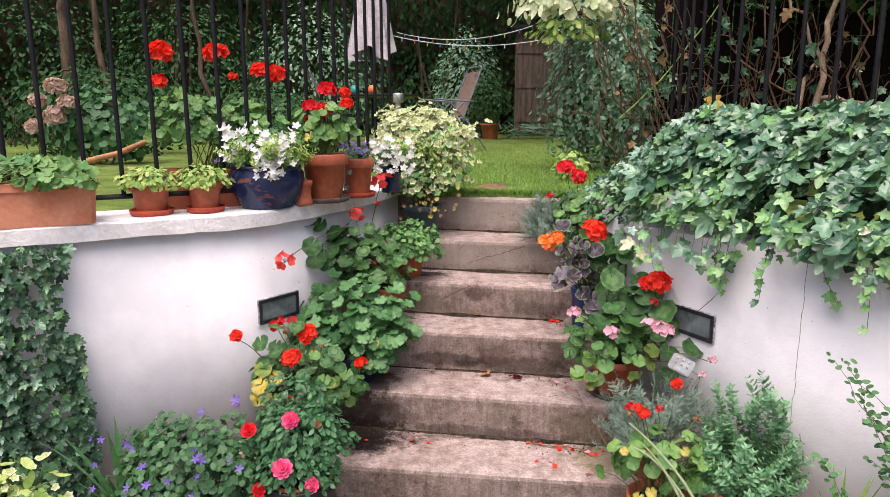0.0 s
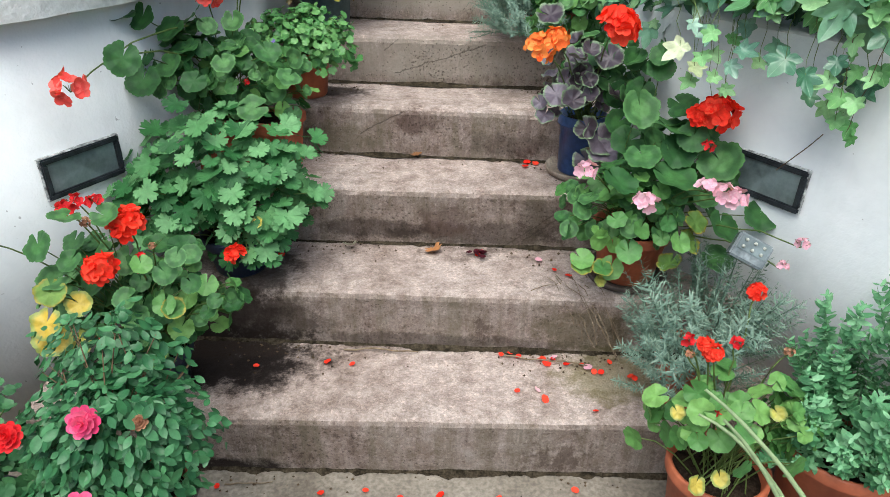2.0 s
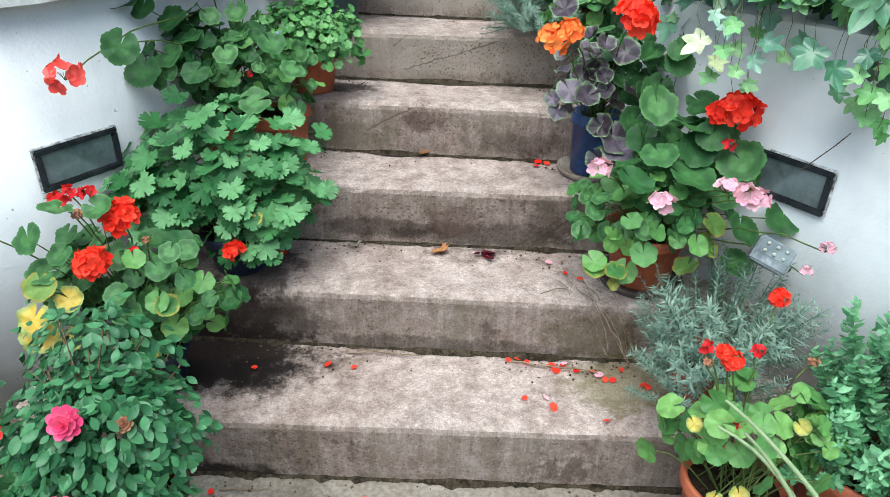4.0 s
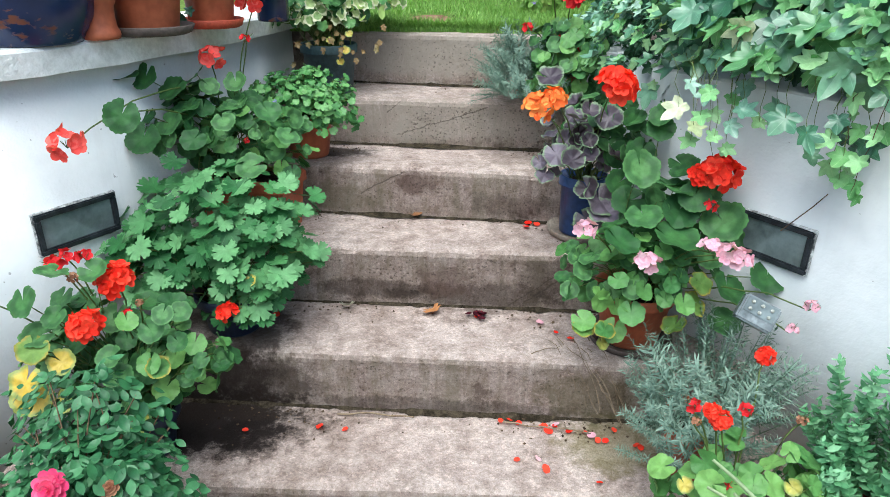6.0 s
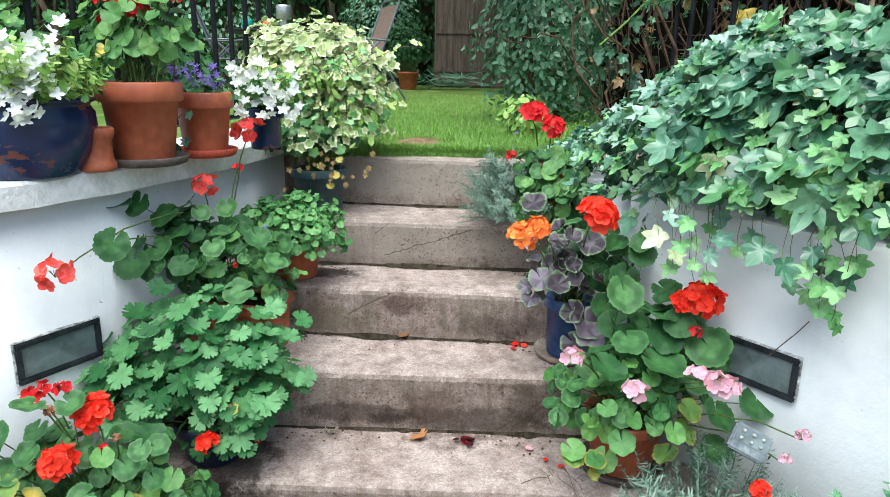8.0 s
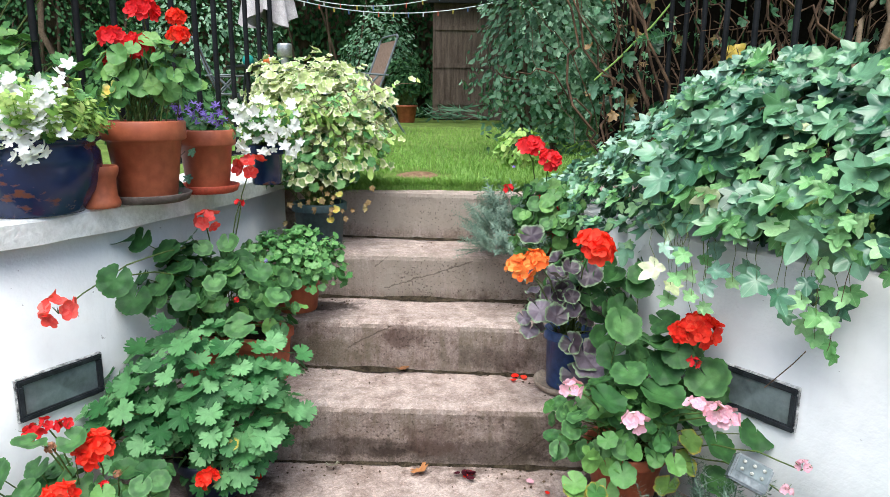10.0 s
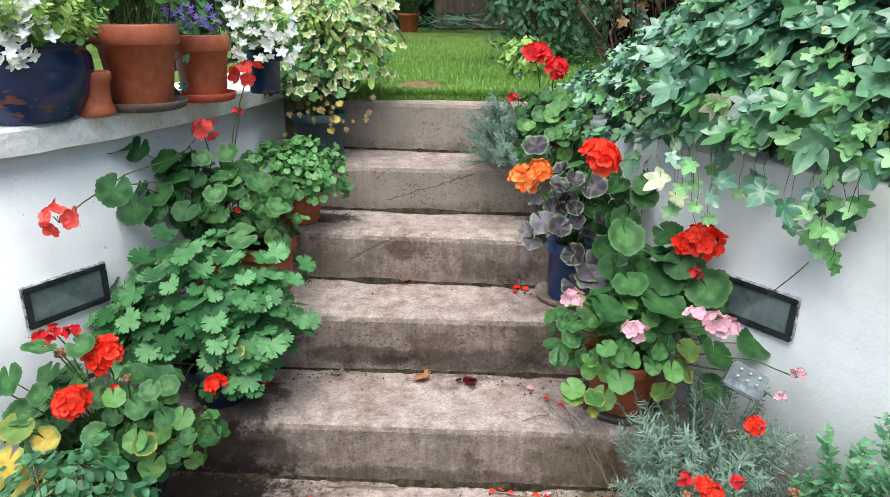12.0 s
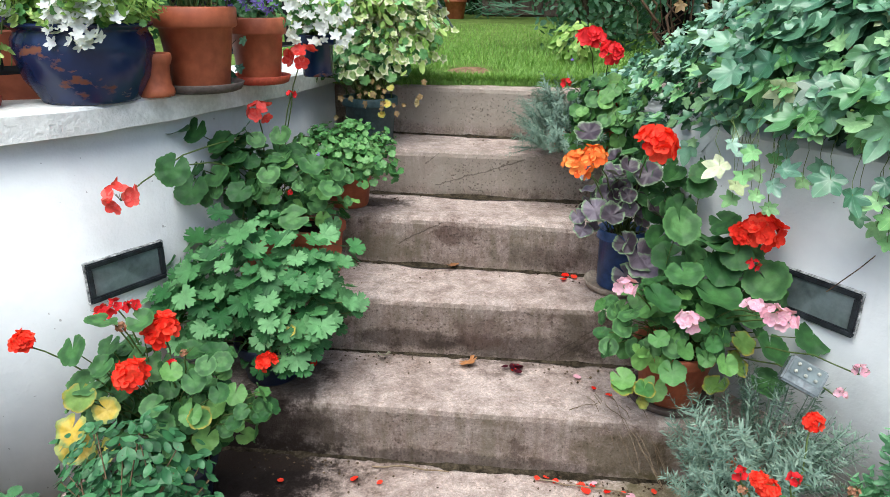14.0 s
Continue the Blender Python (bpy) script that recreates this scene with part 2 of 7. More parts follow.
def leaf_material(name, greens, vein=(0.25, 0.36, 0.16), vein_n=3.5, vein_amount=0.35, rough=0.5, ring=None, edge=None, gloss=0.35, trans=0.13, edge_at=0.23):
    """greens: colours over the leaves; ring: zone round the middle; edge: colour of the margin."""
    m, nt, b = shader(name, rough, gloss)
    info, geo = nt.nodes.new("ShaderNodeObjectInfo"), nt.nodes.new("ShaderNodeNewGeometry")
    r = math_node(nt, "FRACT", math_node(nt, "ADD", info.outputs["Random"], geo.outputs["Random Per Island"]))
    col = ramp(nt, r, [(i / max(1, len(greens) - 1), g) for i, g in enumerate(greens)])
    uv = nt.nodes.new("ShaderNodeTexCoord")
    sep = nt.nodes.new("ShaderNodeSeparateXYZ")
    nt.links.new(uv.outputs["UV"], sep.inputs[0])
    u, v = math_node(nt, "SUBTRACT", sep.outputs[0], 0.5), math_node(nt, "SUBTRACT", sep.outputs[1], 0.5)
    ang = math_node(nt, "ARCTAN2", v, math_node(nt, "ADD", u, 0.02))
    rad = math_node(nt, "SQRT", math_node(nt, "ADD", math_node(nt, "MULTIPLY", u, u), math_node(nt, "MULTIPLY", v, v)))
    lines = math_node(nt, "ABSOLUTE", math_node(nt, "SINE", math_node(nt, "MULTIPLY", ang, vein_n)))
    lines = math_node(nt, "MULTIPLY", ramp(nt, lines, [(0.0, (1,) * 3), (0.09, (0,) * 3)]), vein_amount)
    if ring:
        zone = ramp(nt, rad, [(0.16, (0,) * 3), (0.22, (0.6,) * 3), (0.30, (0.6,) * 3), (0.36, (0,) * 3)])
        col = mix(nt, zone, col, ring)
    if edge:
        wob = math_node(nt, "ADD", rad, math_node(nt, "MULTIPLY", noise_tex(nt, 70, 2, place=True), 0.16))
        col = mix(nt, ramp(nt, wob, [(edge_at, (0,) * 3), (edge_at + 0.07, (1,) * 3)]), col, edge)
    col = mix(nt, lines, col, vein)
    blotch = noise_tex(nt, 55, 4, 0.6, place=True)
    col = mix(nt, 1.0, col, ramp(nt, blotch, [(0.36, (0.82,) * 3), (0.64, (1.12,) * 3)]), "MULTIPLY")
    nt.links.new(col, b.inputs["Base Color"])
    bump(nt, b, math_node(nt, "SUBTRACT", blotch, math_node(nt, "MULTIPLY", lines, 0.4)), 0.22, 0.003)
    t = nt.nodes.new("ShaderNodeBsdfTranslucent")
    nt.links.new(mix(nt, 1.0, col, (0.9, 1.0, 0.45), "MULTIPLY"), t.inputs[0])
    ms = nt.nodes.new("ShaderNodeMixShader")
    ms.inputs[0].default_value = trans
    nt.links.new(b.outputs[0], ms.inputs[1])
    nt.links.new(t.outputs[0], ms.inputs[2])
    nt.links.new(ms.outputs[0], nt.nodes["Material Output"].inputs[0])
    return m


def petal_material(name, a, b_, trans=0.3):
    return leaf_material(name, [a, b_, a], vein=b_, vein_n=5, vein_amount=0.2, rough=0.6, gloss=0.15, trans=trans)


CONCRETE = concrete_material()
RENDER = render_material()
COPING = surface("painted_coping", (0.72, 0.72, 0.7), (0.86, 0.86, 0.86), 9, 60, 0.85, 0.2, 0.7, 0.006, grit=0.1)
LIGHT_TERRACOTTA = surface("pale_terracotta", (0.56, 0.2, 0.11), (0.7, 0.3, 0.18), 9, 60, 0.75, 0.25, 0.1, 0.002, grit=0.08)
TERRACOTTA = surface("terracotta", (0.3, 0.072, 0.034), (0.5, 0.145, 0.07), 6, 45, 0.5, 0.4, 0.08, 0.002, grit=0.1)
RED_CLAY = surface("red_plastic_saucer", (0.34, 0.045, 0.025), (0.42, 0.075, 0.04), 9, 90, 0.6, 0.3, 0.1, 0.002)
PALE_CLAY = surface("pale_clay", (0.26, 0.2, 0.16), (0.36, 0.3, 0.25), 9, 90, 0.8, 0.2, 0.2, 0.002)
DARK_CLAY = surface("dark_clay", (0.06, 0.045, 0.04), (0.13, 0.1, 0.09), 9, 90, 0.7, 0.3, 0.2, 0.002)


def glaze_material():
    m, nt, b = shader("blue_glaze", 0.22, 0.5)
    base = ramp(nt, noise_tex(nt, 7, 4), [(0.3, (0.006, 0.012, 0.045)), (0.7, (0.014, 0.03, 0.10))])
    worn = ramp(nt, noise_tex(nt, 9, 5, 0.65, (1, 1, 1.8)), [(0.6, (0,) * 3), (0.64, (1,) * 3)])
    base = mix(nt, worn, base, (0.17, 0.055, 0.03))
    nt.links.new(base, b.inputs["Base Color"])
    nt.links.new(math_node(nt, "ADD", 0.22, math_node(nt, "MULTIPLY", worn, 0.55)), b.inputs["Roughness"])
    bump(nt, b, math_node(nt, "SUBTRACT", noise_tex(nt, 30, 3), worn), 0.15, 0.003)
    return m


BLUE = glaze_material()
COBALT = surface("cobalt_glaze", (0.02, 0.05, 0.16), (0.05, 0.1, 0.26), 9, 60, 0.3, 0.5, 0.1, 0.001)
NAVY = surface("navy_plastic", (0.008, 0.012, 0.03), (0.016, 0.026, 0.06), 8, 90, 0.45, 0.4, 0.05, 0.001)
TEAL = surface("dark_teal_pot", (0.03, 0.06, 0.068), (0.055, 0.098, 0.108), 8, 90, 0.5, 0.4, 0.05, 0.001)
BLACK_POT = surface("black_plastic", (0.008, 0.009, 0.012), (0.016, 0.018, 0.022), 8, 90, 0.45, 0.4, 0.05, 0.001)
SOIL = surface("soil", (0.012, 0.008, 0.006), (0.04, 0.028, 0.02), 30, 120, 0.95, 0.1, 0.8, 0.01)
IRON = surface("black_iron", (0.006, 0.007, 0.009), (0.014, 0.015, 0.018), 20, 120, 0.6, 0.2, 0.2, 0.001)
TURF = surface("turf", (0.085, 0.13, 0.028), (0.16, 0.23, 0.055), 4, 90, 0.9, 0.1, 0.6, 0.01)
PAVING = surface("paving", (0.15, 0.125, 0.102), (0.26, 0.225, 0.19), 5, 80, 0.9, 0.2, 0.4, 0.004)
BARE = surface("bare_earth", (0.17, 0.10, 0.06), (0.3, 0.19, 0.12), 18, 90, 0.95, 0.1, 0.6, 0.006)
LAMP_FRAME = surface("weathered_metal_frame", (0.01, 0.012, 0.016), (0.035, 0.04, 0.048), 25, 110, 0.55, 0.4, 0.5, 0.003)
BARK = surface("bark", (0.05, 0.035, 0.024), (0.14, 0.10, 0.07), 14, 60, 0.9, 0.15, 0.8, 0.01, (1, 1, 0.25))
VINE = surface("vine_stem", (0.05, 0.03, 0.02), (0.15, 0.092, 0.056), 14, 60, 0.85, 0.2, 0.5, 0.004)
STEM = surface("green_stem", (0.07, 0.11, 0.025), (0.13, 0.18, 0.05), 20, 90, 0.6, 0.3, 0.1, 0.001)
BROWN_STEM = surface("brown_stem", (0.09, 0.055, 0.03), (0.18, 0.12, 0.07), 20, 90, 0.8, 0.2, 0.3, 0.002)
SHED_WOOD = surface("shed_boards", (0.11, 0.08, 0.065), (0.21, 0.16, 0.13), 5, 50, 0.85, 0.15, 0.4, 0.004, (3, 3, 0.3))
SLING = surface("taupe_sling", (0.22, 0.15, 0.115), (0.3, 0.215, 0.17), 30, 220, 0.85, 0.15, 0.2, 0.001)
CHAIR_METAL = surface("grey_tube", (0.10, 0.12, 0.14), (0.16, 0.18, 0.2), 20, 100, 0.4, 0.5, 0.05, 0.001)

GERANIUM = leaf_material("geranium_leaf", [(0.032, 0.1, 0.03), (0.06, 0.16, 0.046), (0.115, 0.25, 0.085), (0.044, 0.13, 0.036)], (0.09, 0.2, 0.08), 3.5, 0.16, ring=(0.025, 0.075, 0.027), rough=0.5, gloss=0.22)
GERANIUM_PALE = leaf_material("pale_geranium_leaf", [(0.0631, 0.1749, 0.0428), (0.1037, 0.2429, 0.0619), (0.1713, 0.3304, 0.0857), (0.0631, 0.1846, 0.0524)], (0.22, 0.36, 0.12), 3.5, 0.18)
LOBED = leaf_material("lobed_leaf", [(0.024, 0.1, 0.03), (0.05, 0.168, 0.05), (0.15, 0.325, 0.135), (0.038, 0.14, 0.042)], (0.16, 0.35, 0.14), 3.3, 0.3, rough=0.5, gloss=0.22)
AGING_LEAF = leaf_material("aging_geranium_leaf", [(0.05, 0.15, 0.04), (0.1, 0.22, 0.055), (0.16, 0.26, 0.06)], (0.2, 0.24, 0.06), 3.5, 0.25, edge=(0.34, 0.27, 0.05), edge_at=0.38, rough=0.55, gloss=0.2)
DARK_LEAF = leaf_material("bronze_purple_leaf", [(0.026, 0.016, 0.022), (0.065, 0.048, 0.064), (0.17, 0.138, 0.178), (0.04, 0.028, 0.038)], (0.03, 0.02, 0.028), 3.5, 0.4, edge=(0.2, 0.29, 0.16), trans=0.1, edge_at=0.375, rough=0.4)
YELLOW_LEAF = leaf_material("yellowed_leaf", [(0.5, 0.33, 0.04), (0.5, 0.4, 0.08), (0.36, 0.36, 0.08)], (0.4, 0.35, 0.1), 3.5, 0.15, edge=(0.26, 0.3, 0.08), edge_at=0.33)
IVY = leaf_material("ivy_leaf", [(0.026, 0.085, 0.045), (0.058, 0.165, 0.09), (0.155, 0.31, 0.19), (0.085, 0.215, 0.075), (0.115, 0.255, 0.14)], (0.24, 0.4, 0.27), 3.0, 0.5, rough=0.32, gloss=0.7, trans=0.06)
# ivy with the sheen of the sky painted in as a pale grey-green
IVY_SKY_SHEEN = leaf_material("sky_sheen_ivy_leaf", [(0.12, 0.26, 0.18), (0.22, 0.37, 0.28), (0.34, 0.48, 0.37)], (0.46, 0.58, 0.42), 3.0, 0.4, rough=0.33, gloss=0.6, trans=0.08)
# for the left wall ivy, and as painted gap shade inside the right ivy
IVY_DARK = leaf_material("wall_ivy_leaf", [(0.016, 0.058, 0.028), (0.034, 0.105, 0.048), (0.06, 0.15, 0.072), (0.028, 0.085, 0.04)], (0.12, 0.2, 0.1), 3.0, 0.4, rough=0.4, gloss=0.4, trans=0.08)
MINT_LEAF = leaf_material("fresh_green_leaf", [(0.07, 0.21, 0.09), (0.13, 0.32, 0.15), (0.24, 0.45, 0.25)], (0.28, 0.46, 0.22), 1.0, 0.25, rough=0.45, gloss=0.3)
IVY_PALE = leaf_material("young_ivy_leaf", [(0.11, 0.29, 0.09), (0.2, 0.42, 0.16), (0.32, 0.52, 0.26)], (0.45, 0.58, 0.32), 3.0, 0.5, rough=0.42)
IVY_CREAM = leaf_material("cream_ivy_leaf", [(0.62, 0.68, 0.45), (0.55, 0.62, 0.32), (0.72, 0.74, 0.58)], (0.4, 0.46, 0.2), 3.0, 0.4)
VARIEGATED = leaf_material("variegated_leaf", [(0.2, 0.32, 0.1), (0.44, 0.52, 0.22), (0.36, 0.44, 0.16)], (0.3, 0.36, 0.15), 3.0, 0.3, edge=(0.66, 0.66, 0.44), edge_at=0.29)
SMALL_LEAF = leaf_material("small_green_leaf", [(0.022, 0.085, 0.03), (0.04, 0.13, 0.045), (0.075, 0.2, 0.075)], (0.13, 0.23, 0.08), 2.0, 0.2)
ROSE_LEAF = leaf_material("rose_leaf", [(0.018, 0.082, 0.03), (0.036, 0.135, 0.05), (0.075, 0.215, 0.088), (0.028, 0.11, 0.038)], (0.11, 0.19, 0.08), 1.0, 0.2, rough=0.4, gloss=0.35)
BUSH_LEAF = leaf_material("bush_leaf", [(0.05, 0.165, 0.045), (0.1, 0.26, 0.075), (0.19, 0.39, 0.125)], (0.22, 0.36, 0.12), 2.0, 0.2, rough=0.42)
LIME_LEAF = leaf_material("lime_leaf", [(0.1617, 0.3135, 0.055), (0.297, 0.4697, 0.11), (0.4213, 0.5225, 0.165)], (0.3, 0.38, 0.12), 2.0, 0.2)
GREY_LEAF = leaf_material("grey_green_leaf", [(0.11, 0.19, 0.145), (0.175, 0.26, 0.205), (0.26, 0.35, 0.28)], (0.2, 0.26, 0.2), 1.0, 0.1, rough=0.6)
HEDGE_LEAF = leaf_material("hedge_leaf", [(0.014, 0.044, 0.018), (0.03, 0.08, 0.03), (0.06, 0.135, 0.05), (0.018, 0.054, 0.024)], (0.06, 0.1, 0.04), 1.0, 0.1, rough=0.75, gloss=0.05, trans=0.08)
SHRUB_LEAF = leaf_material("shrub_leaf", [(0.03, 0.095, 0.045), (0.085, 0.2, 0.1), (0.24, 0.39, 0.26), (0.045, 0.13, 0.06)], (0.1, 0.16, 0.09), 1.0, 0.1, trans=0.1)
GRASS_BLADE = leaf_material("grass_blade", [(0.15, 0.3, 0.055), (0.23, 0.42, 0.09), (0.36, 0.54, 0.15)], (0.1, 0.2, 0.03), 1.0, 0.0, trans=0.35)
PALE_LEAF = leaf_material("pale_cream_leaf", [(0.45, 0.55, 0.3), (0.62, 0.68, 0.44), (0.72, 0.74, 0.55)], (0.6, 0.66, 0.4), 1.0, 0.2)
PALE_BLADE = leaf_material("pale_strap_leaf", [(0.2, 0.29, 0.14), (0.3, 0.38, 0.2)], (0.3, 0.38, 0.2), 1.0, 0.0)
SCARLET = petal_material("scarlet_petal", (0.88, 0.018, 0.01), (0.95, 0.085, 0.045))
CORAL = petal_material("coral_petal", (0.86, 0.05, 0.045), (0.95, 0.19, 0.17))
ORANGE = petal_material("orange_petal", (0.86, 0.1, 0.015), (0.97, 0.35, 0.09))
CRIMSON = petal_material("crimson_petal", (0.72, 0.012, 0.022), (0.88, 0.05, 0.06))
PINK = petal_material("pink_petal", (0.8, 0.38, 0.52), (0.86, 0.55, 0.66))
ROSE = petal_material("rose_petal", (0.8, 0.05, 0.2), (0.92, 0.2, 0.38))
WHITE = petal_material("white_petal", (0.82, 0.82, 0.86), (0.85, 0.86, 0.9))
VIOLET = petal_material("violet_petal", (0.19, 0.11, 0.5), (0.28, 0.2, 0.62))
DRY = petal_material("withered_bloom", (0.34, 0.14, 0.085), (0.5, 0.27, 0.17))
DUSKY = petal_material("dusky_pink_petal", (0.5, 0.32, 0.29), (0.62, 0.45, 0.4))


# ---- building helpers ----
def part(name, bm, material, parent=None, label="", smooth=False):
    """Links a bmesh as one mesh object, under a thing or a part."""
    me = bpy.data.meshes.new(name)
    bm.to_mesh(me)
    bm.free()
    me.materials.append(material)
    if smooth:
        for p in me.polygons:
            p.use_smooth = True
    ob = new(name, me)
    ob.parent = parent
    if label:
        tagged(ob, label)
    return ob


def thing(name, at, label, category, group="", kind=""):
    ob = new(name)
    ob.empty_display_size = 0.05
    ob.matrix_world = Matrix.Translation(at)
    return tagged(ob, label, category, group, kind)


def box_bm(sx, sy, sz, at=(0, 0, 0), bevel=0.0, rot=None):
    bm = bmesh.new()
    m = Matrix.Translation(at) @ (rot if rot else Matrix()) @ Matrix.Diagonal((sx, sy, sz, 1))
    bmesh.ops.create_cube(bm, size=1.0, matrix=m)
    if bevel:
        bmesh.ops.bevel(bm, geom=bm.edges[:], offset=bevel, segments=2, affect="EDGES")
    return bm


def lathe_bm(profile, n=32, at=(0, 0, 0), wobble=0.0):
    """Turns a profile of (radius, height) round z."""
    bm = bmesh.new()
    rings = []
    for r, z in profile:
        rings.append([bm.verts.new((at[0] + r * math.cos(a) * (1 + wobble * math.sin(2 * a)), at[1] + r * math.sin(a), at[2] + z))
                      for a in (2 * math.pi * i / n for i in range(n))])
    for a, b in zip(rings, rings[1:]):
        for i in range(n):
            bm.faces.new((a[i], a[(i + 1) % n], b[(i + 1) % n], b[i]))
    return bm


def tube_into(bm, pts, r0, r1=None, n=6):
    """Adds a tapered tube along points to bm."""
    r1 = r0 if r1 is None else r1
    pts = [Vector(p) for p in pts]
    prev = None
    for i, p in enumerate(pts):
        d = (pts[min(i + 1, len(pts) - 1)] - pts[max(i - 1, 0)]).normalized()
        side = d.cross(Vector((0.3, 0.2, 1)) if abs(d.z) < 0.9 else Vector((1, 0.2, 0))).normalized()
        up = side.cross(d)
        r = r0 + (r1 - r0) * i / max(1, len(pts) - 1)
        ring = [bm.verts.new(p + side * math.cos(a) * r + up * math.sin(a) * r) for a in (2 * math.pi * k / n for k in range(n))]
        if prev:
            for k in range(n):
                bm.faces.new((prev[k], prev[(k + 1) % n], ring[(k + 1) % n], ring[k]))
        prev = ring


def bend(a, b, sag=0.0, n=5, jitter=0.0, rng=random):
    """Points on a bowed line from a to b; sag lifts (+) or drops (-) its middle."""
    a, b = Vector(a), Vector(b)
    out = []
    for i in range(n + 1):
        t = i / n
        p = a.lerp(b, t) + Vector((0, 0, 4 * sag * t * (1 - t)))
        if 0 < i < n and jitter:
            p += Vector((rng.uniform(-jitter, jitter), rng.uniform(-jitter, jitter), rng.uniform(-jitter, jitter)))
        out.append(p)
    return out


def spline(points, step=0.06):
    """Catmull-Rom through plan points, resampled."""
    p = [Vector((x, y)) for x, y in points]
    p = [p[0] * 2 - p[1], *p, p[-1] * 2 - p[-2]]
    out = []
    for i in range(1, len(p) - 2):
        a, b, c, d = p[i - 1:i + 3]
        n = max(1, int((c - b).length / step))
        for k in range(n):
            t = k / n
            out.append(0.5 * ((2 * b) + (c - a) * t + (2 * a - 5 * b + 4 * c - d) * t * t + (3 * b - a - 3 * c + d) * t ** 3))
    out.append(p[-2])
    return out


def offset(line, d):
    """The line moved by d to its right."""
    out = []
    for i, p in enumerate(line):
        t = (line[min(i + 1, len(line) - 1)] - line[max(i - 1, 0)]).normalized()
        out.append(p + Vector((t.y, -t.x)) * d)
    return out


def band_bm(front, back, z0, z1, bevel=0.0, rough=0.0):
    """A wall between two plan lines from z0 to z1."""
    bm = bmesh.new()
    rows = []
    for f, b in zip(front, back):
        j = noise.noise((f.x * 7, f.y * 7, z1)) * rough
        k = noise.noise((f.x * 9, f.y * 9, z0 + 5)) * rough
        rows.append([bm.verts.new(v) for v in ((f.x, f.y, z0 + k), (f.x, f.y, z1 - bevel + j), (*f.lerp(b, bevel / max(1e-6, (b - f).length)), z1 + j), (b.x, b.y, z1), (b.x, b.y, z0))])
    for a, b in zip(rows, rows[1:]):
        for i in range(5):
            bm.faces.new((a[i], a[(i + 1) % 5], b[(i + 1) % 5], b[i]))
    bm.faces.new(rows[0][::-1])
    bm.faces.new(rows[-1])
    bmesh.ops.recalc_face_normals(bm, faces=bm.faces[:])
    return bm


# ---- leaves and petals ----
def leaf_mesh(name, radius, material, n=24, cup=0.15, wave=0.0, tip=0.0, start=0.0, seed=0, rings=2):
    """A leaf in the xy plane of size about 1, stalk end at the origin's side -x, blade round the origin. radius(angle) gives its outline."""
    rng = random.Random(seed)
    bm = bmesh.new()
    uvl = bm.loops.layers.uv.new("UVMap")
    ph = rng.uniform(0, 6)
    c = bm.verts.new((0, 0, 0))
    grid = []
    for k in range(1, rings + 1):
        ring = []
        for i in range(n):
            a = -math.pi + 2 * math.pi * i / n
            r = radius(a) * k / rings
            x, y = r * math.cos(a), r * math.sin(a)
            z = cup * r * r * 2 + wave * (0.4 * math.sin(2 * a + ph) + 0.6 * math.sin(5 * a + 2 * ph)) * (k / rings) ** 2 * 0.5 - tip * max(0, x) ** 2 + 0.25 * cup * abs(y)
            ring.append(bm.verts.new((x, y, z)))
        grid.append(ring)
    for i in range(n):
        j = (i + 1) % n
        bm.faces.new((c, grid[0][i], grid[0][j]))
        for k in range(rings - 1):
            bm.faces.new((grid[k][i], grid[k + 1][i], grid[k + 1][j], grid[k][j]))
    for f in bm.faces:
        f.smooth = True
        for l in f.loops:
            l[uvl].uv = (0.5 + l.vert.co.x * 0.8, 0.5 + l.vert.co.y * 0.8)
    me = bpy.data.meshes.new(name)
    bm.to_mesh(me)
    bm.free()
    me.materials.append(material)
    return me


def with_material(me, material):
    m = me.copy()
    m.materials.clear()
    m.materials.append(material)
    return m


def ang_gap(a, b):
    return abs((a - b + math.pi) % (2 * math.pi) - math.pi)


def r_geranium(a):
    """Round, shallowly lobed and scalloped, with a narrow slit to the stalk."""
    notch = max(0.0, 1 - ang_gap(a, math.pi) / 0.17)
    return (0.46 + 0.035 * (abs(math.cos(3.5 * a)) - 0.6) + 0.011 * math.cos(21 * a)) * (1 - 0.85 * notch)


def r_lobed(a):
    """Deeply slit into fan-shaped lobes, each with three blunt teeth."""
    r = 0.21
    for c, reach in ((0.0, 0.5), (1.02, 0.48), (-1.02, 0.48), (2.04, 0.42), (-2.04, 0.42)):
        g = ang_gap(a, c)
        if g < 0.5:
            edge = min(1.0, (0.5 - g) / 0.1)
            teeth = 0.03 * math.cos(2 * math.pi * g / 0.33) - 0.14 * g * g
            r = max(r, 0.21 + (reach - 0.21 + teeth) * edge ** 0.6)
    return r * (1 - 0.6 * max(0.0, 1 - ang_gap(a, math.pi) / 0.2))


def r_mallow(a):
    notch = max(0.0, 1 - ang_gap(a, math.pi) / 0.35)
    return (0.42 + 0.03 * math.cos(10 * a) + 0.05 * math.cos(a)) * (1 - 0.5 * notch)


def r_ivy(a):
    """Five pointed lobes, the middle one longest."""
    r = 0.27
    for c, size, w in ((0, 0.68, 0.95), (0.952, 0.54, 0.76), (-0.952, 0.54, 0.76), (2.0, 0.4, 0.8), (-2.0, 0.4, 0.8)):
        r = max(r, 0.2 + (size - 0.2) * max(0, 1 - ang_gap(a, c) / w) ** 1.15)
    return r * (1 - 0.35 * max(0.0, 1 - ang_gap(a, math.pi) / 0.5))


def r_lens(a, w=0.22):
    """A blade pointed at both ends."""
    s, c = abs(math.sin(a)), math.cos(a) ** 2
    return w / max(s, 1e-6) if c < 1e-4 else (-s + math.sqrt(s * s + 16 * w * w * c)) / (8 * w * c)


